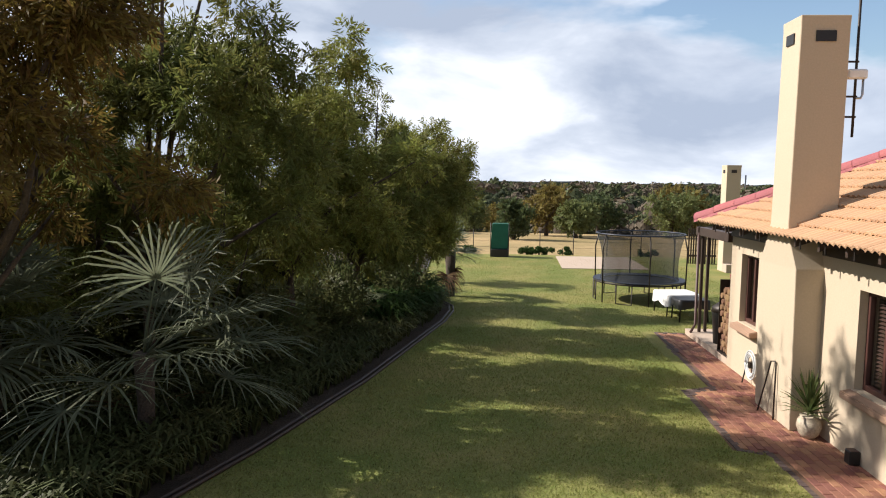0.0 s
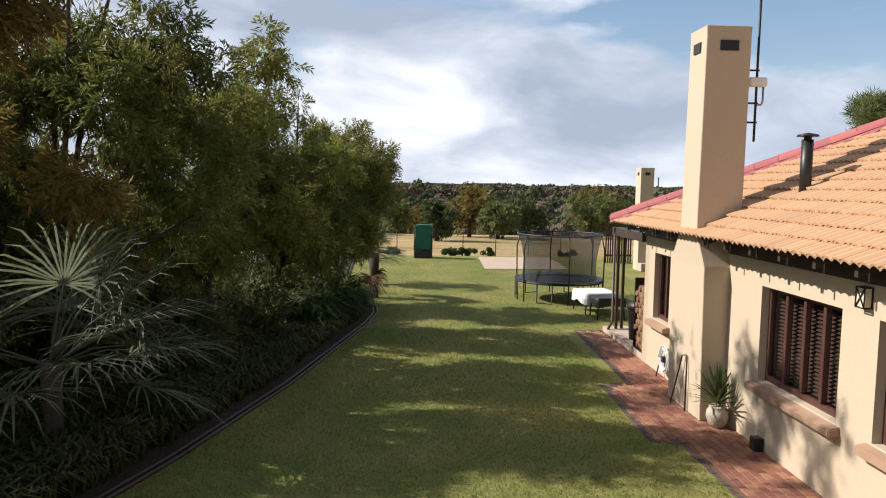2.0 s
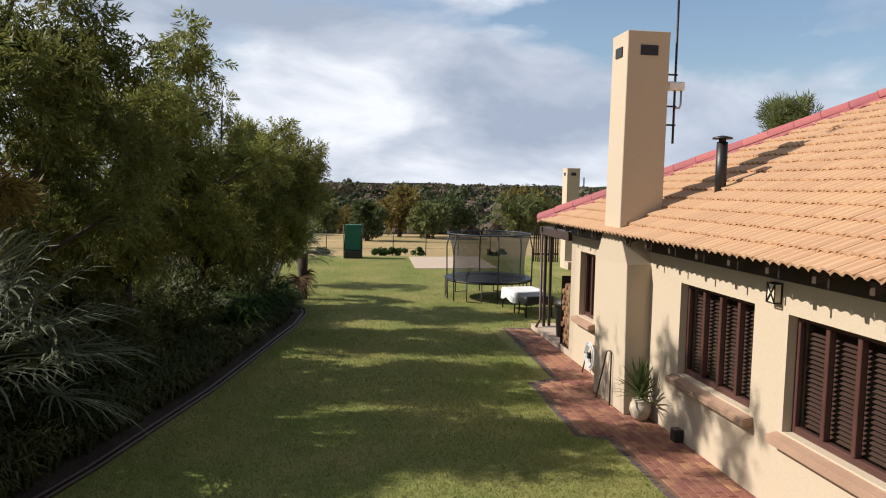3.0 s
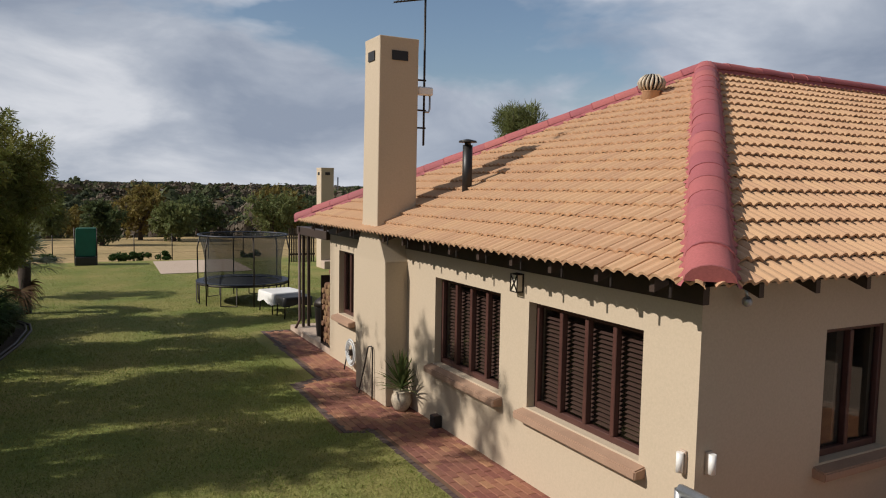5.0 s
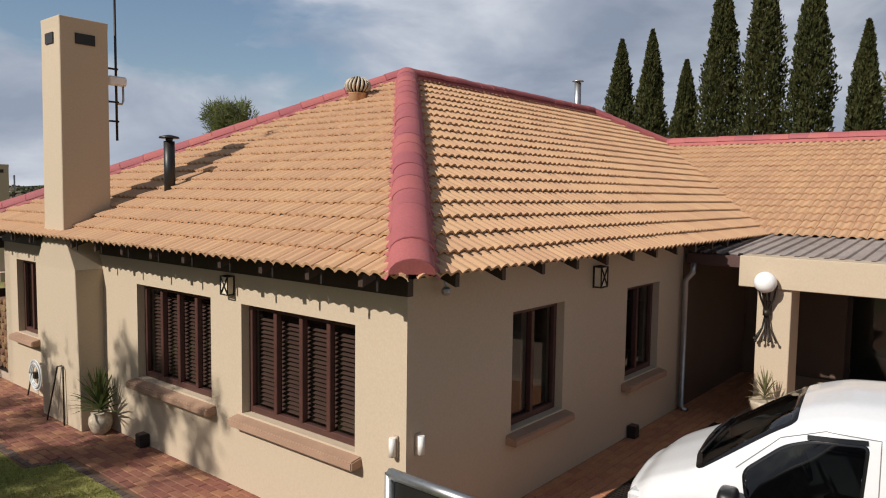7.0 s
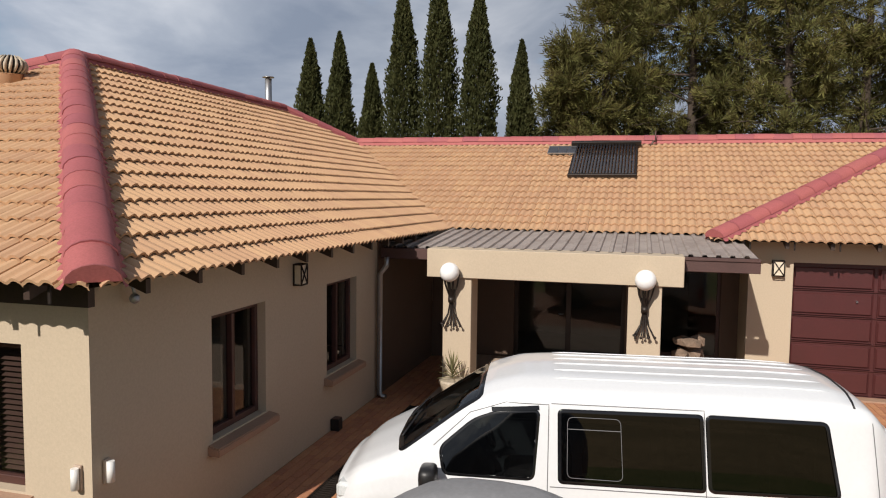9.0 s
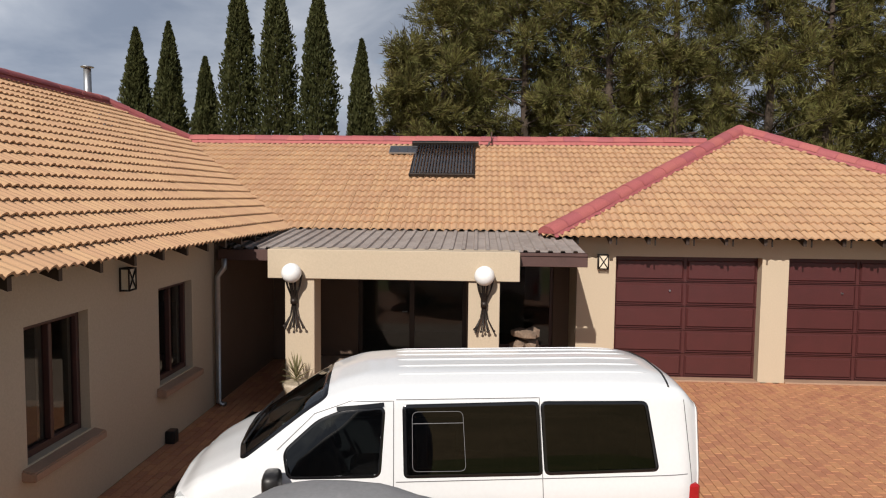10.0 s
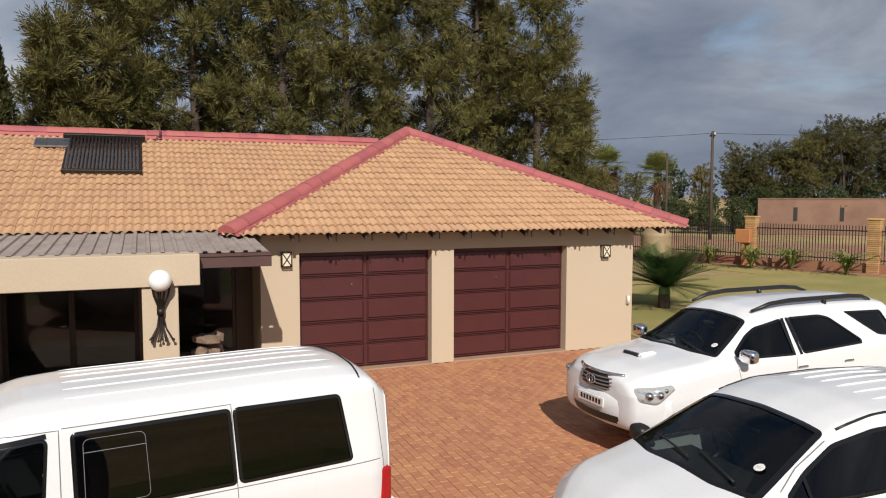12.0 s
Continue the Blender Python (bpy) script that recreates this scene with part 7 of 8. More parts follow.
# veranda: step, posts, beams, wood stack, bin, barbecue
flat("veranda_step", [(4.46, 13.42), (9.0, 13.42), (9.0, 16.2), (4.46, 16.2)], 0.0, 0.12, M_SLAB, "low pale veranda step", "step")
pg = thing("pergola", pose(0, 0, 0), "dark brown steel pergola at the veranda", "pergola")
for x, y in ((4.66, 15.85), (4.80, 15.90)):
    part("post", boxes((x - 0.03, x + 0.03, y - 0.03, y + 0.03, 0.12, 2.24), bevel=0.006), M_DARKWOOD, pg)
part("post", boxes((6.2, 6.3, 18.0, 18.1, 0.0, 2.24), bevel=0.006), M_DARKWOOD, pg)
part("beam", boxes((4.52, 9.0, 15.78, 15.92, 2.24, 2.42), bevel=0.008), M_DARKWOOD, pg)
part("beam", boxes((4.55, 4.70, 13.95, 15.78, 2.24, 2.42), bevel=0.008), M_DARKWOOD, pg)
for k in range(6):
    part("slat", boxes((4.7, 9.0, 14.1 + k * 0.28, 14.15 + k * 0.28, 2.26, 2.38)), M_DARKWOOD, pg)
bm = bmesh.new(); tube(bm, [(4.55, 15.8, 2.3), (4.56, 15.8, 0.3), (4.45, 15.75, 0.12)], 0.03, 8); part("downpipe", bm, M_GUTTER, pg)
ws_ = thing("wood_stack", pose(4.62, 13.48, 0.12), "stack of split firewood in a steel rack", "firewood")
rng = random.Random(9)
log_me = []
for v_ in range(4):
    bm = bmesh.new(); lathe(bm, [(0.055, 0), (0.06, 0.30)], 7)
    bmesh.ops.transform(bm, matrix=Matrix.Rotation(radians(90), 4, "Y"), verts=bm.verts)
    me = bpy.data.meshes.new("log"); bm.to_mesh(me); bm.free(); me.materials.append(M_LOGEND); log_me.append(me)
for r in range(11):
    for c in range(4):
        ob = part("log", log_me[(r + c) % 4], M_LOGEND, ws_)
        ob.matrix_basis = pose(-0.12 + rng.uniform(-0.03, 0.03), 0.08 + c * 0.118 + 0.05 * (r % 2), 0.09 + r * 0.112, rng.uniform(0, 360), 0, rng.uniform(-4, 4))
part("rack", boxes((-0.14, 0.2, -0.01, 0.01, 0, 1.4), (-0.14, 0.2, 0.56, 0.58, 0, 1.4), (-0.14, 0.2, -0.01, 0.58, 0, 0.03)), M_IRON, ws_)
bm = bmesh.new(); lathe(bm, [(0.09, 1.33), (0.12, 1.52), (0.13, 1.53)], 14, (0.05, 0.25)); part("flower_pot", bm, M_RIDGE, ws_, "small red flower pot on top")
bn = thing("black_bin", pose(4.85, 14.75, 0.12), "black kettle-lidded bin on the veranda step", "bin")
bm = bmesh.new(); lathe(bm, [(0.22, 0), (0.27, 0.62), (0.28, 0.64)], 20); part("body", bm, M_BLACK, bn)
bm = bmesh.new(); lathe(bm, [(0.29, 0.645), (0.26, 0.75), (0.16, 0.83), (0.03, 0.86)], 20); part("lid", bm, M_IRON, bn, "rounded grey lid")
bm = bmesh.new(); tube(bm, [(-0.06, 0, 0.86), (-0.05, 0, 0.90), (0.05, 0, 0.90), (0.06, 0, 0.86)], 0.012, 6); part("handle", bm, M_BLACK, bn)

# table with a white cloth and a black garden table
def draped_table(m, w, d, h, drop, mat, label, cloth_label, seed):
    """A table on thin legs under a cloth that hangs in folds, lower at its corners."""
    t = thing("garden_table", m, label, "table")
    rnd = random.Random(seed)
    n = 44
    ring_ = []
    for k in range(n):
        a = 2 * math.pi * (k + 0.5) / n
        c, s_ = math.cos(a), math.sin(a)
        e = 1 / max(abs(c), abs(s_)) ** 0.85
        ring_.append((c * e * w, s_ * e * d, abs(c * s_) * 2))
    bm = bmesh.new()
    rows_ = []
    for lev, out in ((0.0, 0.93), (0.0, 0.99), (0.12, 1.03), (0.55, 1.05), (1.0, 1.07)):
        rows_.append([bm.verts.new((x * (out + 0.02 * math.sin(k * 2.6) * lev), y * (out + 0.02 * math.cos(k * 2.2) * lev), h - lev * drop * (0.75 + 0.4 * cr) + (rnd.uniform(-0.004, 0.004) if lev else 0.006))) for k, (x, y, cr) in enumerate(ring_)])
    for r0, r1 in zip(rows_, rows_[1:]):
        for k in range(n):
            bm.faces.new((r0[k], r1[k], r1[(k + 1) % n], r0[(k + 1) % n]))
    bm.faces.new(rows_[0])
    part("cloth", bm, mat, t, cloth_label, smooth=True)
    for x in (-w * 0.85, w * 0.85):
        for y in (-d * 0.85, d * 0.85):
            bm = bmesh.new(); tube(bm, [(x * 1.08, y * 1.05, 0), (x, y, h - 0.02)], 0.018, 6); part("leg", bm, M_IRON, t)
    return t


draped_table(pose(4.93, 18.75, 0, 0, 0, 8), 0.46, 0.48, 0.56, 0.26, M_WHITEPL, "garden table under a white cloth", "white cloth hanging over the edge", 2)
draped_table(pose(5.02, 17.85, 0, 0, 0, 4), 0.38, 0.32, 0.54, 0.20, M_BLACK, "low garden table under a black cover", "black cover hanging over the edge", 3)

# trampoline
tp = thing("trampoline", pose(4.42, 20.95, 0), "round trampoline with a dark safety net", "trampoline")
RT = 1.28
ring = [(RT * math.cos(a), RT * math.sin(a)) for a in [2 * math.pi * k / 36 for k in range(37)]]
bm = bmesh.new(); tube(bm, [(x, y, 0.56) for x, y in ring], 0.028, 6, cap=False); part("frame_ring", bm, M_IRON, tp)
bm = bmesh.new(); lathe(bm, [(RT * 0.82, 0.555), (RT * 0.82, 0.565)], 36); part("jumping_mat", bm, M_TRMAT, tp, "black jumping mat")
bm = bmesh.new()
for (x0, y0), (x1, y1) in zip(ring, ring[1:]):
    vs = [bm.verts.new(p) for p in ((x0 * 0.8, y0 * 0.8, 0.575), (x1 * 0.8, y1 * 0.8, 0.575), (x1 * 1.02, y1 * 1.02, 0.60), (x0 * 1.02, y0 * 1.02, 0.60))]
    bm.faces.new(vs)
bmesh.ops.remove_doubles(bm, verts=bm.verts, dist=1e-4); bmesh.ops.solidify(bm, geom=list(bm.faces), thickness=0.02); part("edge_pad", bm, M_BLUEPAD, tp, "dark blue edge pad")
for k in range(6):
    a = 2 * math.pi * (k + 0.5) / 6
    c_, s_ = math.cos(a), math.sin(a)
    bm = bmesh.new(); tube(bm, [(RT * 1.03 * c_, RT * 1.03 * s_, 0), (RT * 1.05 * c_, RT * 1.05 * s_, 1.5), (RT * 0.97 * c_, RT * 0.97 * s_, 1.93)], 0.020, 7); part("pole", bm, M_IRON, tp)
    bm = bmesh.new(); b_ = a + 0.35; tube(bm, [(RT * math.cos(b_), RT * math.sin(b_), 0.55), (RT * math.cos(b_), RT * math.sin(b_), 0.02), (RT * math.cos(b_ + 0.35), RT * math.sin(b_ + 0.35), 0.02), (RT * math.cos(b_ + 0.35), RT * math.sin(b_ + 0.35), 0.55)], 0.018, 6); part("leg", bm, M_IRON, tp)
bm = bmesh.new(); tube(bm, [(x * 0.97, y * 0.97, 1.92) for x, y in ring], 0.022, 6, cap=False); part("top_ring", bm, M_BLUEPAD, tp)
bm = bmesh.new()
net_rows = [[bm.verts.new((RT * r * (1 - 0.07 * math.sin(math.pi * (z - 0.6) / 1.3) * abs(math.cos(3 * q))) * math.cos(q), RT * r * (1 - 0.07 * math.sin(math.pi * (z - 0.6) / 1.3) * abs(math.cos(3 * q))) * math.sin(q), z)) for q in [2 * math.pi * k / 48 for k in range(48)]]
            for z, r in ((0.6, 0.86), (0.9, 0.86), (1.2, 0.87), (1.55, 0.91), (1.9, 0.96))]
for r0, r1 in zip(net_rows, net_rows[1:]):
    for k in range(48):
        bm.faces.new((r0[k], r0[(k + 1) % 48], r1[(k + 1) % 48], r1[k]))
part("net", bm, M_NET, tp, "sheer dark woven safety net", smooth=True)

# green covered swing at the end of the lawn
gs = thing("covered_slide", pose(0.62, 32.6, 0), "green shade-cloth covered play frame", "play frame")
bm = bmesh.new(); prism(bm, [(-0.40, 0.35), (-0.34, 1.50), (0.42, 1.50), (0.36, 0.35)], "y", -0.3, 0.3, 0.03); part("cover", bm, M_GREENCLOTH, gs)
for x in (-0.4, 0.4):
    for y in (-0.3, 0.3):
        bm = bmesh.new(); tube(bm, [(x, y, 0), (x * 1.02, y, 1.5)], 0.02, 6); part("post", bm, M_IRON, gs)
part("base", boxes((-0.40, 0.40, -0.42, 0.3, 0, 0.34), bevel=0.02), M_BLACK, gs)

# wire fence along the end of the lawn
wf = thing("wire_fence", pose(0, 0, 0), "thin wire fence on steel posts beyond the lawn", "fence")
for k in range(17):
    x = -7 + k * 1.6
    bm = bmesh.new(); tube(bm, [(x, 34.6, -0.3), (x, 34.6, 1.1)], 0.022, 5); part("post", bm, M_IRON, wf)
for z in (0.25, 0.55, 0.85, 1.05):
    bm = bmesh.new(); tube(bm, [(-7, 34.6, z), (18.6, 34.6, z)], 0.006, 4); part("wire", bm, M_IRON, wf)
for i, (x, y) in enumerate([(1.9, 33.8), (2.5, 33.9), (3.6, 33.8), (-0.8, 33.9), (7.6, 33.9)]):
    rng = np.random.default_rng(900 + i)
    sh = thing("low_shrub", pose(x, y, 0), "low green shrub at the lawn's end", "shrub", group="shrubs at the lawn's end")
    bl = crown_blobs(rng, (0, 0, 0.16), (0.55, 0.3, 0.14), 10, 0.13)
    part("foliage", quads_mesh("foliage", blob_leaves(rng, bl, 900, 0.12, 0.05), M_CYCAD), M_CYCAD, sh)
    bm = bmesh.new(); tube(bm, [(0, 0, -0.05), (0, 0, 0.3)], 0.02, 5); part("stem", bm, M_BARK, sh)

# far chimney of the outdoor kitchen and its walls
fc = thing("outdoor_kitchen", pose(9.45, 28.6, 0), "far beige braai wall with a tall square chimney", "chimney")
bm = bmesh.new(); loft_box(bm, [(0, -0.27, 0.27, -0.3, 0.3), (3.98, -0.27, 0.27, -0.3, 0.3), (4.12, -0.28, 0.28, -0.31, 0.31)]); ch2 = part("chimney", bm, M_PLASTER, fc)
part("vent", boxes((-0.10, 0.10, -0.315, -0.29, 3.82, 3.94)), M_BLACK, ch2)
part("vent", boxes((-0.285, -0.26, -0.1, 0.1, 3.82, 3.94)), M_BLACK, ch2)
part("wall", boxes((0.27, 4.0, -0.2, 0.2, 0, 2.2)), M_PLASTER, fc)
part("shelf", boxes((-0.27, 1.4, -0.75, -0.31, 0, 0.32), bevel=0.01), M_SLAB, fc)
bm = bmesh.new(); tube(bm, [(0.27, 0, 3.2), (0.55, 0, 3.2), (0.55, 0, 3.75)], 0.03, 6); part("bracket", bm, M_STEEL, fc)
sf = thing("screen_fence", pose(0, 0, 0), "dark slatted garden screen beyond the trampoline", "fence")
for k in range(12):
    part("slat", boxes((8.6 + k * 0.10, 8.66 + k * 0.10, 31.0, 31.03, 0, 1.5)), M_DARKWOOD, sf)
for z in (0.3, 1.2):
    part("rail", boxes((8.6, 9.8, 31.03, 31.08, z, z + 0.08)), M_DARKWOOD, sf)

# ---- south boundary ----
PA, PB = Vector((25.9, -26.7, 0)), Vector((21.0, -28.6, 0))
fd = (PB - PA).normalized()
yaw = math.degrees(math.atan2(fd.y, fd.x))


def pillar(p):
    t = thing("brick_pillar", pose(p.x, p.y, 0, 0, 0, yaw), "square yellow face-brick gate pillar", "pillar", group="brick pillars")
    for k in range(27):
        o = 0.004 * (k % 2)
        part("brick_course", boxes((-0.24 + o, 0.24 + o, -0.24, 0.24, k * 0.085, k * 0.085 + 0.075), bevel=0.006), M_FACEBRICK, t)
    part("core", boxes((-0.225, 0.225, -0.225, 0.225, 0, 2.30)), M_JOINT, t)
    part("cap", boxes((-0.28, 0.28, -0.28, 0.28, 2.30, 2.38), bevel=0.015), M_FACEBRICK, t)


for k in (0, 1, 2, 3):
    pillar(PA + fd * (PB - PA).length * k)
for k in (-3, -2, -1, 0, 1, 2):
    a = PA + fd * (PB - PA).length * k
    fn = thing("palisade_fence", pose(a.x, a.y, 0, 0, 0, yaw), "black steel palisade fence on a low brick wall", "fence", group="palisade fence")
    Lf = (PB - PA).length
    bm = boxes((-0.014, 0.014, -0.014, 0.014, 0.42, 2.05)); me = bpy.data.meshes.new("bar"); bm.to_mesh(me); bm.free(); me.materials.append(M_BLACK)
    for j in range(int(Lf / 0.125)):
        if 0.25 < j * 0.125 < Lf - 0.25:
            part("bar", me, M_BLACK, fn).location.x = j * 0.125
    part("rail", boxes((0.24, Lf - 0.24, -0.02, 0.02, 0.55, 0.60)), M_BLACK, fn)
    part("rail", boxes((0.24, Lf - 0.24, -0.02, 0.02, 1.80, 1.85)), M_BLACK, fn)
    part("plinth", boxes((0.24, Lf - 0.24, -0.11, 0.11, 0, 0.42)), M_BRICK_OB, fn)
flat("road", [(10, -33.5), (55, -18), (62, -36), (15, -50)], -0.045, 0.01, M_SAND, "sandy verge and road beyond the fence", "road")
bx_ = thing("meter_box", pose(PA.x + 0.1, PA.y + 0.42, 0, 0, 0, yaw), "orange-brown meter box on a post", "box")
part("case", boxes((-0.35, 0.35, -0.12, 0.12, 1.1, 1.75), bevel=0.02), M_ORANGE, bx_)
part("post", boxes((-0.06, 0.06, -0.06, 0.06, 0, 1.1)), M_ORANGE, bx_)
wtk = thing("water_tank", pose(29.35, -23.85, 0), "round ribbed beige water tank", "tank")
bm = bmesh.new(); lathe(bm, [(0.75, 0)] + [(0.75 + 0.03 * (k % 2), 0.1 + k * 0.11) for k in range(13)] + [(0.5, 1.65), (0.2, 1.72)], 28); part("shell", bm, M_TANK, wtk)
bm = bmesh.new(); lathe(bm, [(0.2, 1.72), (0.2, 1.78)], 16); part("lid", bm, M_BLACK, wtk)
bw = thing("boundary_wall", pose(47.4, -49.6, 0, 0, 0, -118), "long terracotta plastered boundary wall across the road", "wall")
part("wall", boxes((0, 30, -0.15, 0.15, 0, 3.1)), M_TERRAWALL, bw)
part("coping", boxes((-0.04, 30, -0.2, 0.2, 3.1, 3.2)), M_TERRAWALL, bw)
for k in range(7):
    part("slot", boxes((3 + k * 3.9, 3.35 + k * 3.9, -0.17, -0.13, 1.2, 2.4)), M_BLACK, bw)
up_ = thing("utility_pole", pose(42.8, -40, 0), "dark timber power pole with a cross arm", "pole")
bm = bmesh.new(); tube(bm, [(0, 0, 0), (0, 0, 8.3)], [0.14, 0.10], 8); part("pole", bm, M_BARK, up_)
part("cross_arm", boxes((-0.25, 0.25, -0.06, 0.06, 7.9, 8.02)), M_BARK, up_)
for x in (-0.22, 0.22):
    bm = bmesh.new(); lathe(bm, [(0.05, 8.02), (0.06, 8.1), (0.03, 8.18)], 8, (x, 0)); part("insulator", bm, M_WHITEPL, up_)
po = thing("utility_pole", pose(41.0, -34.2, 0), "thin dark pole beyond the fence", "pole")
bm = bmesh.new(); tube(bm, [(0, 0, 0), (0, 0, 6.4)], [0.10, 0.08], 8); part("pole", bm, M_BARK, po)
wr = thing("power_line", pose(0, 0, 0), "thin black overhead line", "cable")
for a, b in (((42.8, -40, 8.15), (60, -15, 8.0)), ((42.8, -40, 8.15), (36.2, -83, 9.6))):
    bm = bmesh.new(); tube(bm, [(a[0] + (b[0] - a[0]) * s, a[1] + (b[1] - a[1]) * s, a[2] + (b[2] - a[2]) * s - 1.6 * s * (1 - s)) for s in [k / 12 for k in range(13)]], 0.02, 4); part("wire", bm, M_BLACK, wr)


def south_tree(x, y, low, high, r, leaves, leaf, mat, label, seed):
    """A tree beyond the road, whose crown reaches from low to high."""
    rng = np.random.default_rng(seed)
    c, v = (low + high) / 2, (high - low) / 2
    s = min(r, v) * 0.34
    bl = crown_blobs(rng, (x, y, c), (r - s * 0.5, r - s * 0.5, v - s * 0.5), 44, s)
    tree("tree", (x, y, 0), max(0.5, low), bl, leaves, leaf, mat, label, seed + 50, 0.16, 9, 0.1, "trees beyond the south boundary")


# tall trees close behind the boundary wall, then a low hedge and loose bush beside it
rng = np.random.default_rng(77)
LEAFY = [(M_OLIVE, "olive-brown tree crowding behind the boundary wall"), (M_OLIVE, "olive-brown tree crowding behind the boundary wall"), (M_PINE, "dry brown tree behind the boundary wall"), (M_OLIVE, "olive-brown tree crowding behind the boundary wall"), (M_OLIVE, "olive-brown tree crowding behind the boundary wall")]
for k in range(13):
    s = 0.6 + k * 2.1
    off = 3.4 + (k % 2) * 1.8
    x, y = 47.4 + 0.88 * off - 0.47 * s, -49.6 - 0.47 * off - 0.88 * s
    m_, lb_ = LEAFY[k % 5]
    south_tree(x + rng.normal() * 0.3, y + rng.normal() * 0.3, 1.6, min(8.0 + 0.36 * s, 12.6) * rng.uniform(0.95, 1.05), 2.6 + 0.04 * s, 22000, (0.17, 0.065), m_, lb_, 950 + 3 * k)
for k in range(9):
    s = 1.0 + k * 3.0
    rg = np.random.default_rng(1200 + k)
    hx_, hy_ = 47.4 + 0.88 * 2.0 - 0.47 * s, -49.6 - 0.47 * 2.0 - 0.88 * s
    sh = thing("shrub", pose(hx_, hy_, 0), "dark shrub behind the boundary wall", "shrub", group="shrubs behind the boundary wall")
    part("foliage", quads_mesh("foliage", blob_leaves(rg, crown_blobs(rg, (0, 0, 2.4), (1.5, 1.2, 2.0), 24, 0.7), 5000, 0.2, 0.1), M_FARLEAF[3]), M_FARLEAF[3], sh)
    bm = bmesh.new(); tube(bm, [(0, 0, -0.1), (0, 0, 2.4)], [0.08, 0.04], 6); part("stem", bm, M_BARK, sh)
for k in range(6):
    rg = np.random.default_rng(1300 + k)
    sh = thing("hedge", pose(48.6 + k * 1.5, -48.4 + k * 1.35, 0), "low dark hedge beside the boundary wall", "hedge", group="hedges beside the boundary wall")
    part("foliage", quads_mesh("foliage", blob_leaves(rg, crown_blobs(rg, (0, 0, 1.7), (1.2, 1.0, 1.5), 22, 0.6), 5000, 0.17, 0.08), M_FARLEAF[3]), M_FARLEAF[3], sh)
    bm = bmesh.new(); tube(bm, [(0, 0, -0.1), (0, 0, 1.7)], [0.06, 0.03], 6); part("stem", bm, M_BARK, sh)
south_tree(52.2, -51.6, 3.0, 8.6, 1.9, 6000, (0.17, 0.07), M_PINE, "dry brown tree beside the boundary wall", 1001)
south_tree(54.8, -50.0, 2.2, 6.6, 1.5, 5000, (0.17, 0.08), M_FARLEAF[1], "yellow-green bush beside the boundary wall", 1004)
south_tree(58.4, -49.6, 1.8, 7.0, 1.8, 7000, (0.17, 0.08), M_FARLEAF[3], "dark green tree beyond the fence", 1007)
south_tree(62.0, -46.5, 1.4, 6.8, 2.3, 6000, (0.17, 0.08), M_PINE, "dry brown bush beyond the fence", 1010)
south_tree(61.0, -42.5, 0.8, 7.0, 2.8, 7000, (0.17, 0.08), M_OLIVE, "olive-brown bush beyond the fence", 1013)
south_tree(59.5, -39.6, 0.8, 7.6, 2.8, 7000, (0.17, 0.08), M_OLIVE, "olive-brown bush beyond the fence", 1016)
south_tree(60.5, -35.8, 0.8, 7.0, 3.0, 7000, (0.17, 0.08), M_PINE, "dry brown bush beyond the fence", 1019)
south_tree(61.0, -31.5, 0.8, 7.0, 3.0, 7000, (0.17, 0.08), M_OLIVE, "olive-brown bush beyond the fence", 1022)
south_tree(57.5, -27.0, 0.8, 5.6, 2.6, 7000, (0.17, 0.08), M_PINE, "dry brown bush beyond the fence", 1025)
for i, (x, y) in enumerate([(23.5, -26.6), (21.2, -27.2), (27, -25.2), (24.8, -25.6)]):
    rng = np.random.default_rng(930 + i)
    ag = thing("agave", pose(x, y, 0), "spiky grey-green agave in the fence bed", "plant", group="agaves along the fence")
    part("leaves", quads_mesh("leaves", strap_leaves(rng, np.zeros(1), np.zeros(1), 60, 0.95, 0.09, 0.8), M_FARFAN), M_FARFAN, ag)
flat("fence_bed", [(34, -23.4), (19, -29.2), (19.4, -27.9), (34, -22.3)], -0.05, 0.035, M_SAND, "reddish soil bed along the fence", "bed")


# blades of the lawn where it is seen nearest
rng = np.random.default_rng(21)
nb = 190000
by = 4.0 + 28.0 * rng.random(nb) ** 1.7
bx2 = bed_edge_x(by) + 0.15 + rng.random(nb) * (np.where((by > 9.0) & (by < 11.75), 3.1, np.where(by > 16.3, 8.0, 3.48)) - bed_edge_x(by) - 0.15)
ba = rng.random(nb) * 2 * np.pi
bw_, bh = rng.uniform(0.004, 0.008, nb), rng.uniform(0.012, 0.036, nb)
p0 = np.stack([bx2, by, np.zeros(nb)], 1)
sd2 = np.stack([np.cos(ba), np.sin(ba), np.zeros(nb)], 1) * bw_[:, None]
tip = p0 + np.stack([rng.normal(size=nb) * 0.018, rng.normal(size=nb) * 0.018, bh], 1)
tagged(new("grass", quads_mesh("grass", np.stack([p0 - sd2, p0 + sd2, tip], 1), M_BLADE)), "short mown grass blades of the lawn", "grass", kind="stuff")

# ---- paving pieces, laid last ----
def inside(poly, x, y):
    c = False
    for (x0, y0), (x1, y1) in zip(poly, poly[1:] + poly[:1]):
        if (y0 > y) != (y1 > y) and x < (x1 - x0) * (y - y0) / (y1 - y0) + x0:
            c = not c
    return c


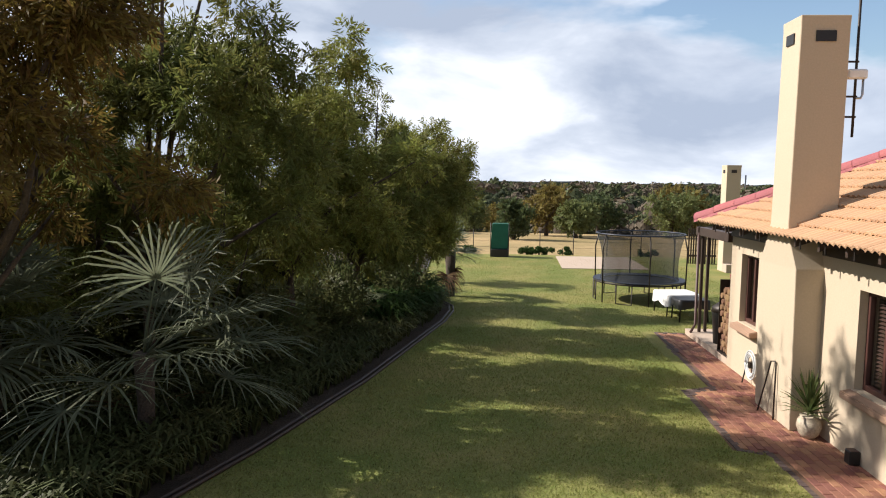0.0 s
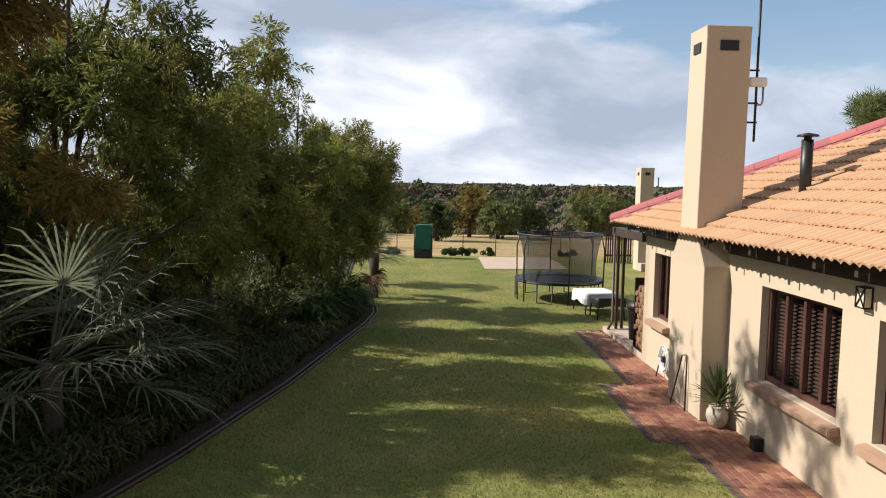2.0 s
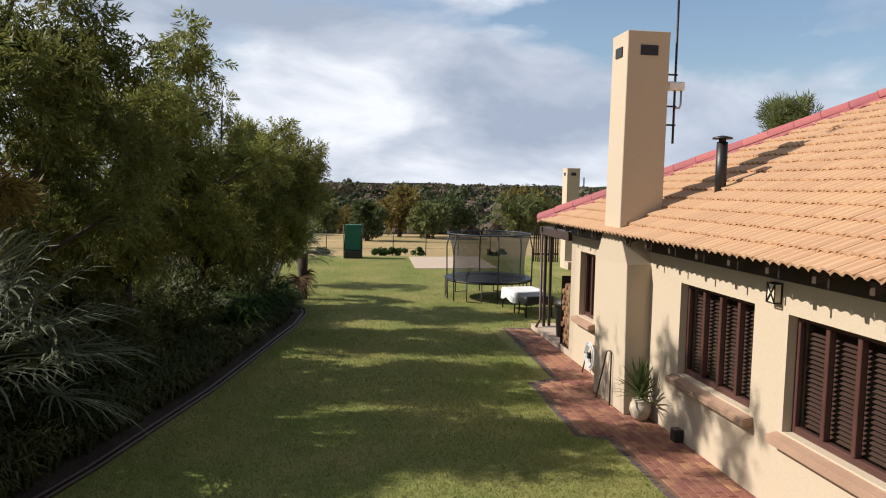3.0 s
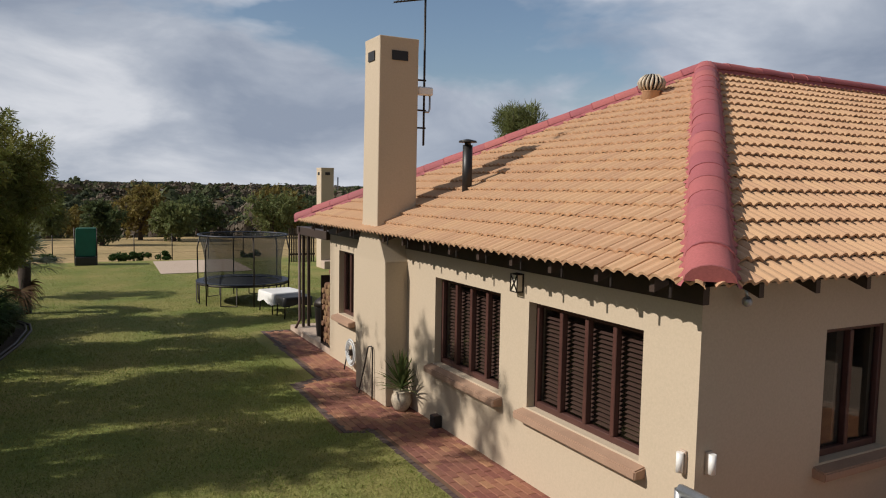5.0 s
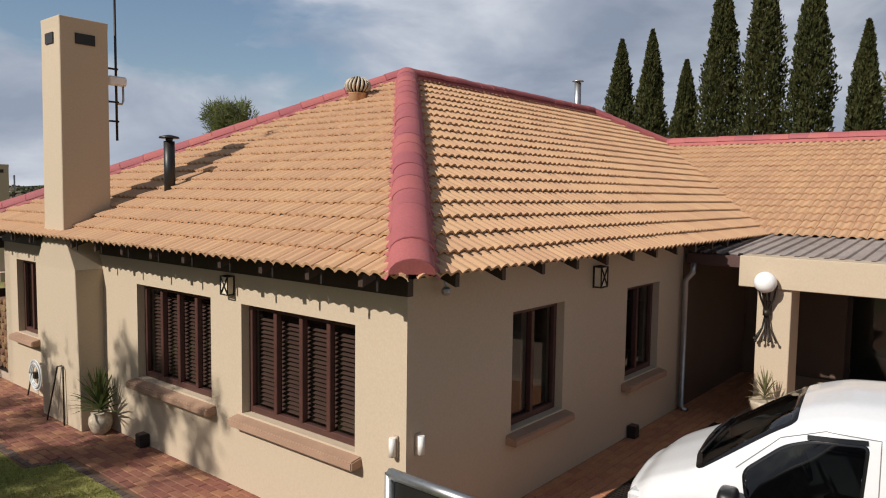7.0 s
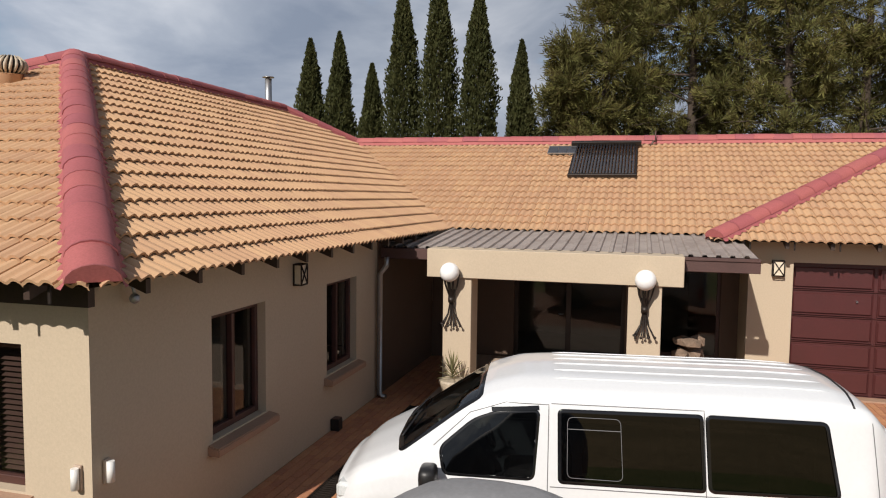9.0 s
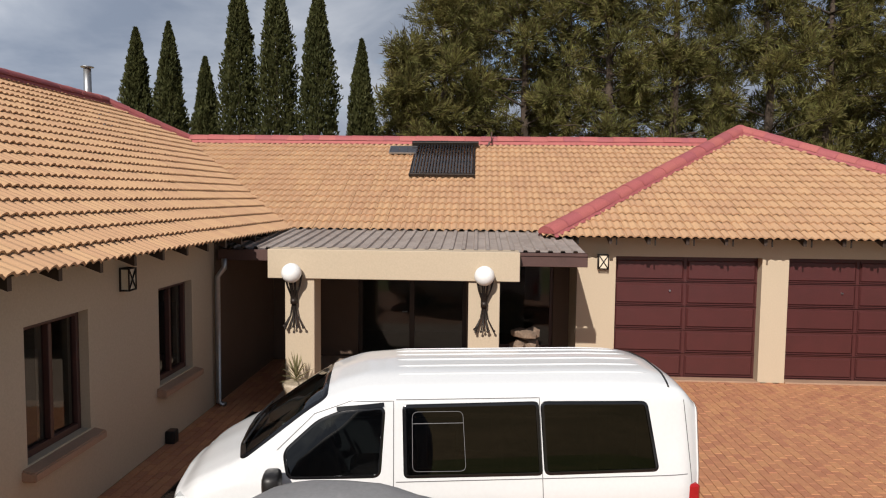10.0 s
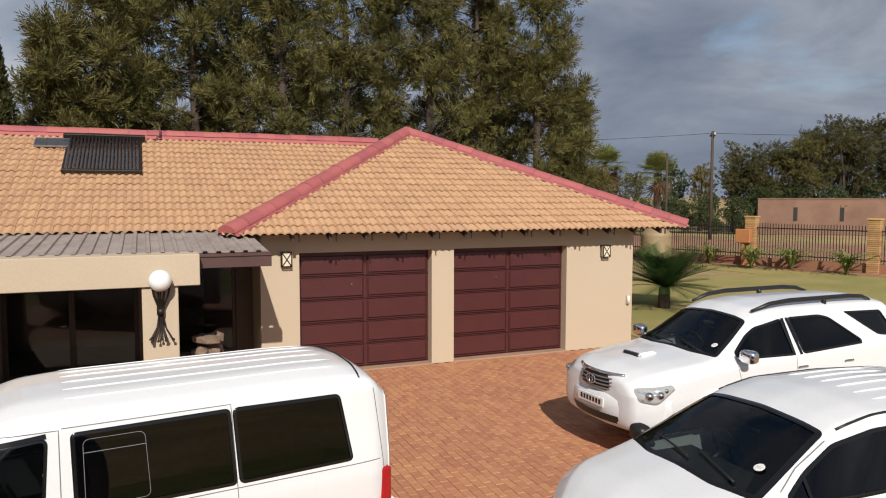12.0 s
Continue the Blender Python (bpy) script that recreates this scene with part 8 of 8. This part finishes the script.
def lay_bricks(name, polys, holes, lx, ly, angle, mat, mat_one, near, label, z=0.0, seed=1, host_label=""):
    """Bricks in running bond over plan polygons: the near ones as single pieces, the rest joined."""
    rng = np.random.default_rng(seed)
    host = bpy.data.objects[name]
    g = 0.006
    hx, hy, c = (lx - g) / 2, (ly - g) / 2, 0.006
    top = [(-hx + c, -hy + c), (hx - c, -hy + c), (hx - c, hy - c), (-hx + c, hy - c)]
    low = [(-hx, -hy), (hx, -hy), (hx, hy), (-hx, hy)]
    V = np.array([(*p, 0.0) for p in top] + [(*p, -c) for p in low] + [(*p, -0.03) for p in low])
    F = [(0, 1, 2, 3)] + [(a + 4 * k, b + 4 * k, b + 4 * k + 4, a + 4 * k + 4)[::-1] for k in (0, 1) for a, b in ((0, 1), (1, 2), (2, 3), (3, 0))]
    one = mesh_of("brick", V, F, mat_one)
    ca, sa = math.cos(radians(angle)), math.sin(radians(angle))
    xs = [p[0] for q in polys for p in q]; ys = [p[1] for q in polys for p in q]
    cx, cy, rad = (min(xs) + max(xs)) / 2, (min(ys) + max(ys)) / 2, max(max(xs) - min(xs), max(ys) - min(ys)) * 0.75
    verts, faces, single = [], [], 0
    ny, nx = int(rad / ly), int(rad / lx)
    for j in range(-ny, ny + 1):
        for i in range(-nx, nx + 1):
            u, v = (i + 0.5 * (j % 2)) * lx, j * ly
            x, y = cx + u * ca - v * sa, cy + u * sa + v * ca
            if not any(inside(q, x, y) for q in polys) or any(inside(q, x, y) for q in holes):
                continue
            dz, tw = rng.uniform(-0.003, 0.003), rng.normal() * 0.008
            if single < 280 and near(x, y):
                ob = part("brick", one, mat_one, host)
                ob.matrix_basis = Matrix.Translation((x, y, z + dz)) @ Matrix.Rotation(radians(angle) + tw, 4, "Z")
                single += 1
                continue
            c2, s2 = math.cos(radians(angle) + tw), math.sin(radians(angle) + tw)
            o = len(verts)
            verts += [(x + p[0] * c2 - p[1] * s2, y + p[0] * s2 + p[1] * c2, z + dz + p[2]) for p in V]
            faces += [tuple(k + o for k in f) for f in F]
    tagged(part("bricks", mesh_of("bricks", verts, faces, mat), mat, host, label), kind="stuff")


PATH_POLY = [(3.5, 4.0), (4.45, 4.0), (4.45, 13.4), (4.6, 13.4), (4.4, 16.29), (3.78, 16.29), (3.66, 11.87), (3.2, 11.7), (3.1, 9.05), (3.5, 8.9)]
PATH_IN = [(3.62, 4.0), (4.45, 4.0), (4.45, 13.4), (4.6, 13.4), (4.4, 16.17), (3.90, 16.17), (3.78, 11.79), (3.32, 11.6), (3.22, 9.15), (3.62, 9.0)]
lay_bricks("path_base", [PATH_IN], [], 0.215, 0.107, 90, M_BRICK, M_BRICK_OB, lambda x, y: 5.5 < y < 9.2, "reddish brick paving of the garden path", seed=3)
lay_bricks("path_base", [PATH_POLY], [PATH_IN], 0.107, 0.107, 90, M_EDGEBRICK, M_EDGEBRICK, lambda x, y: False, "dark soldier course along the path", seed=4)
YARD_POLY = [(4.46, 4.2), (13.9, 4.2), (13.9, -1.15), (12.86, -1.15), (12.86, -9.7), (13.3, -10.3), (3.55, -10.9), (3.55, 4.0)]
lay_bricks("yard_base", [YARD_POLY], [[(10.4, -1.1), (13.9, -1.1), (13.9, 3.3), (10.4, 3.3)], [(4.9, 3.28), (10.4, 3.28), (10.4, 3.52), (4.9, 3.52)]], 0.205, 0.112, 0, M_YARD, M_YARD_OB, lambda x, y: 8.0 < x < 10.4 and -5.4 < y < -2.2, "orange-red interlocking yard pavers", seed=5)


def lay_tiles():
    single = 0
    verts, faces = [], []
    for rows, near in tile_store:
        K = len(rows[0])
        fs = [(r * K + k, r * K + k + 1, (r + 1) * K + k + 1, (r + 1) * K + k) for r in range(2) for k in range(K - 1)]
        pts = [p for row in rows for p in row]
        if near and single < 290:
            single += 1
            part("tile", mesh_of("tile", pts, fs, M_TILE_OB), M_TILE_OB, roof)
        else:
            o = len(verts)
            verts += pts
            faces += [tuple(i + o for i in f) for f in fs]
    ob = part("tiles", mesh_of("tiles", verts, faces, M_TILE), M_TILE, roof, "ochre double-roll concrete roof tiles")
    tagged(ob, kind="stuff")


lay_tiles()
for p, q in [((EX, EY, EZ), APEX), ((EX, NWY, EZ), APEX), (APEX, RIDGE_A), (J, RIDGE_A), ((RBX, 7.7, RBZ), (RBX, -5.3, RBZ)),
             ((GEX, GEY0, GEZ), G_APEX), ((GEX, GEY1, GEZ), G_APEX)]:
    p, q = Vector(p), Vector(q)
    hip_caps(p + Vector((0, 0, 0.06)), q + Vector((0, 0, 0.06)), 0.48 if abs(p.z - q.z) < 0.1 else 0.34)
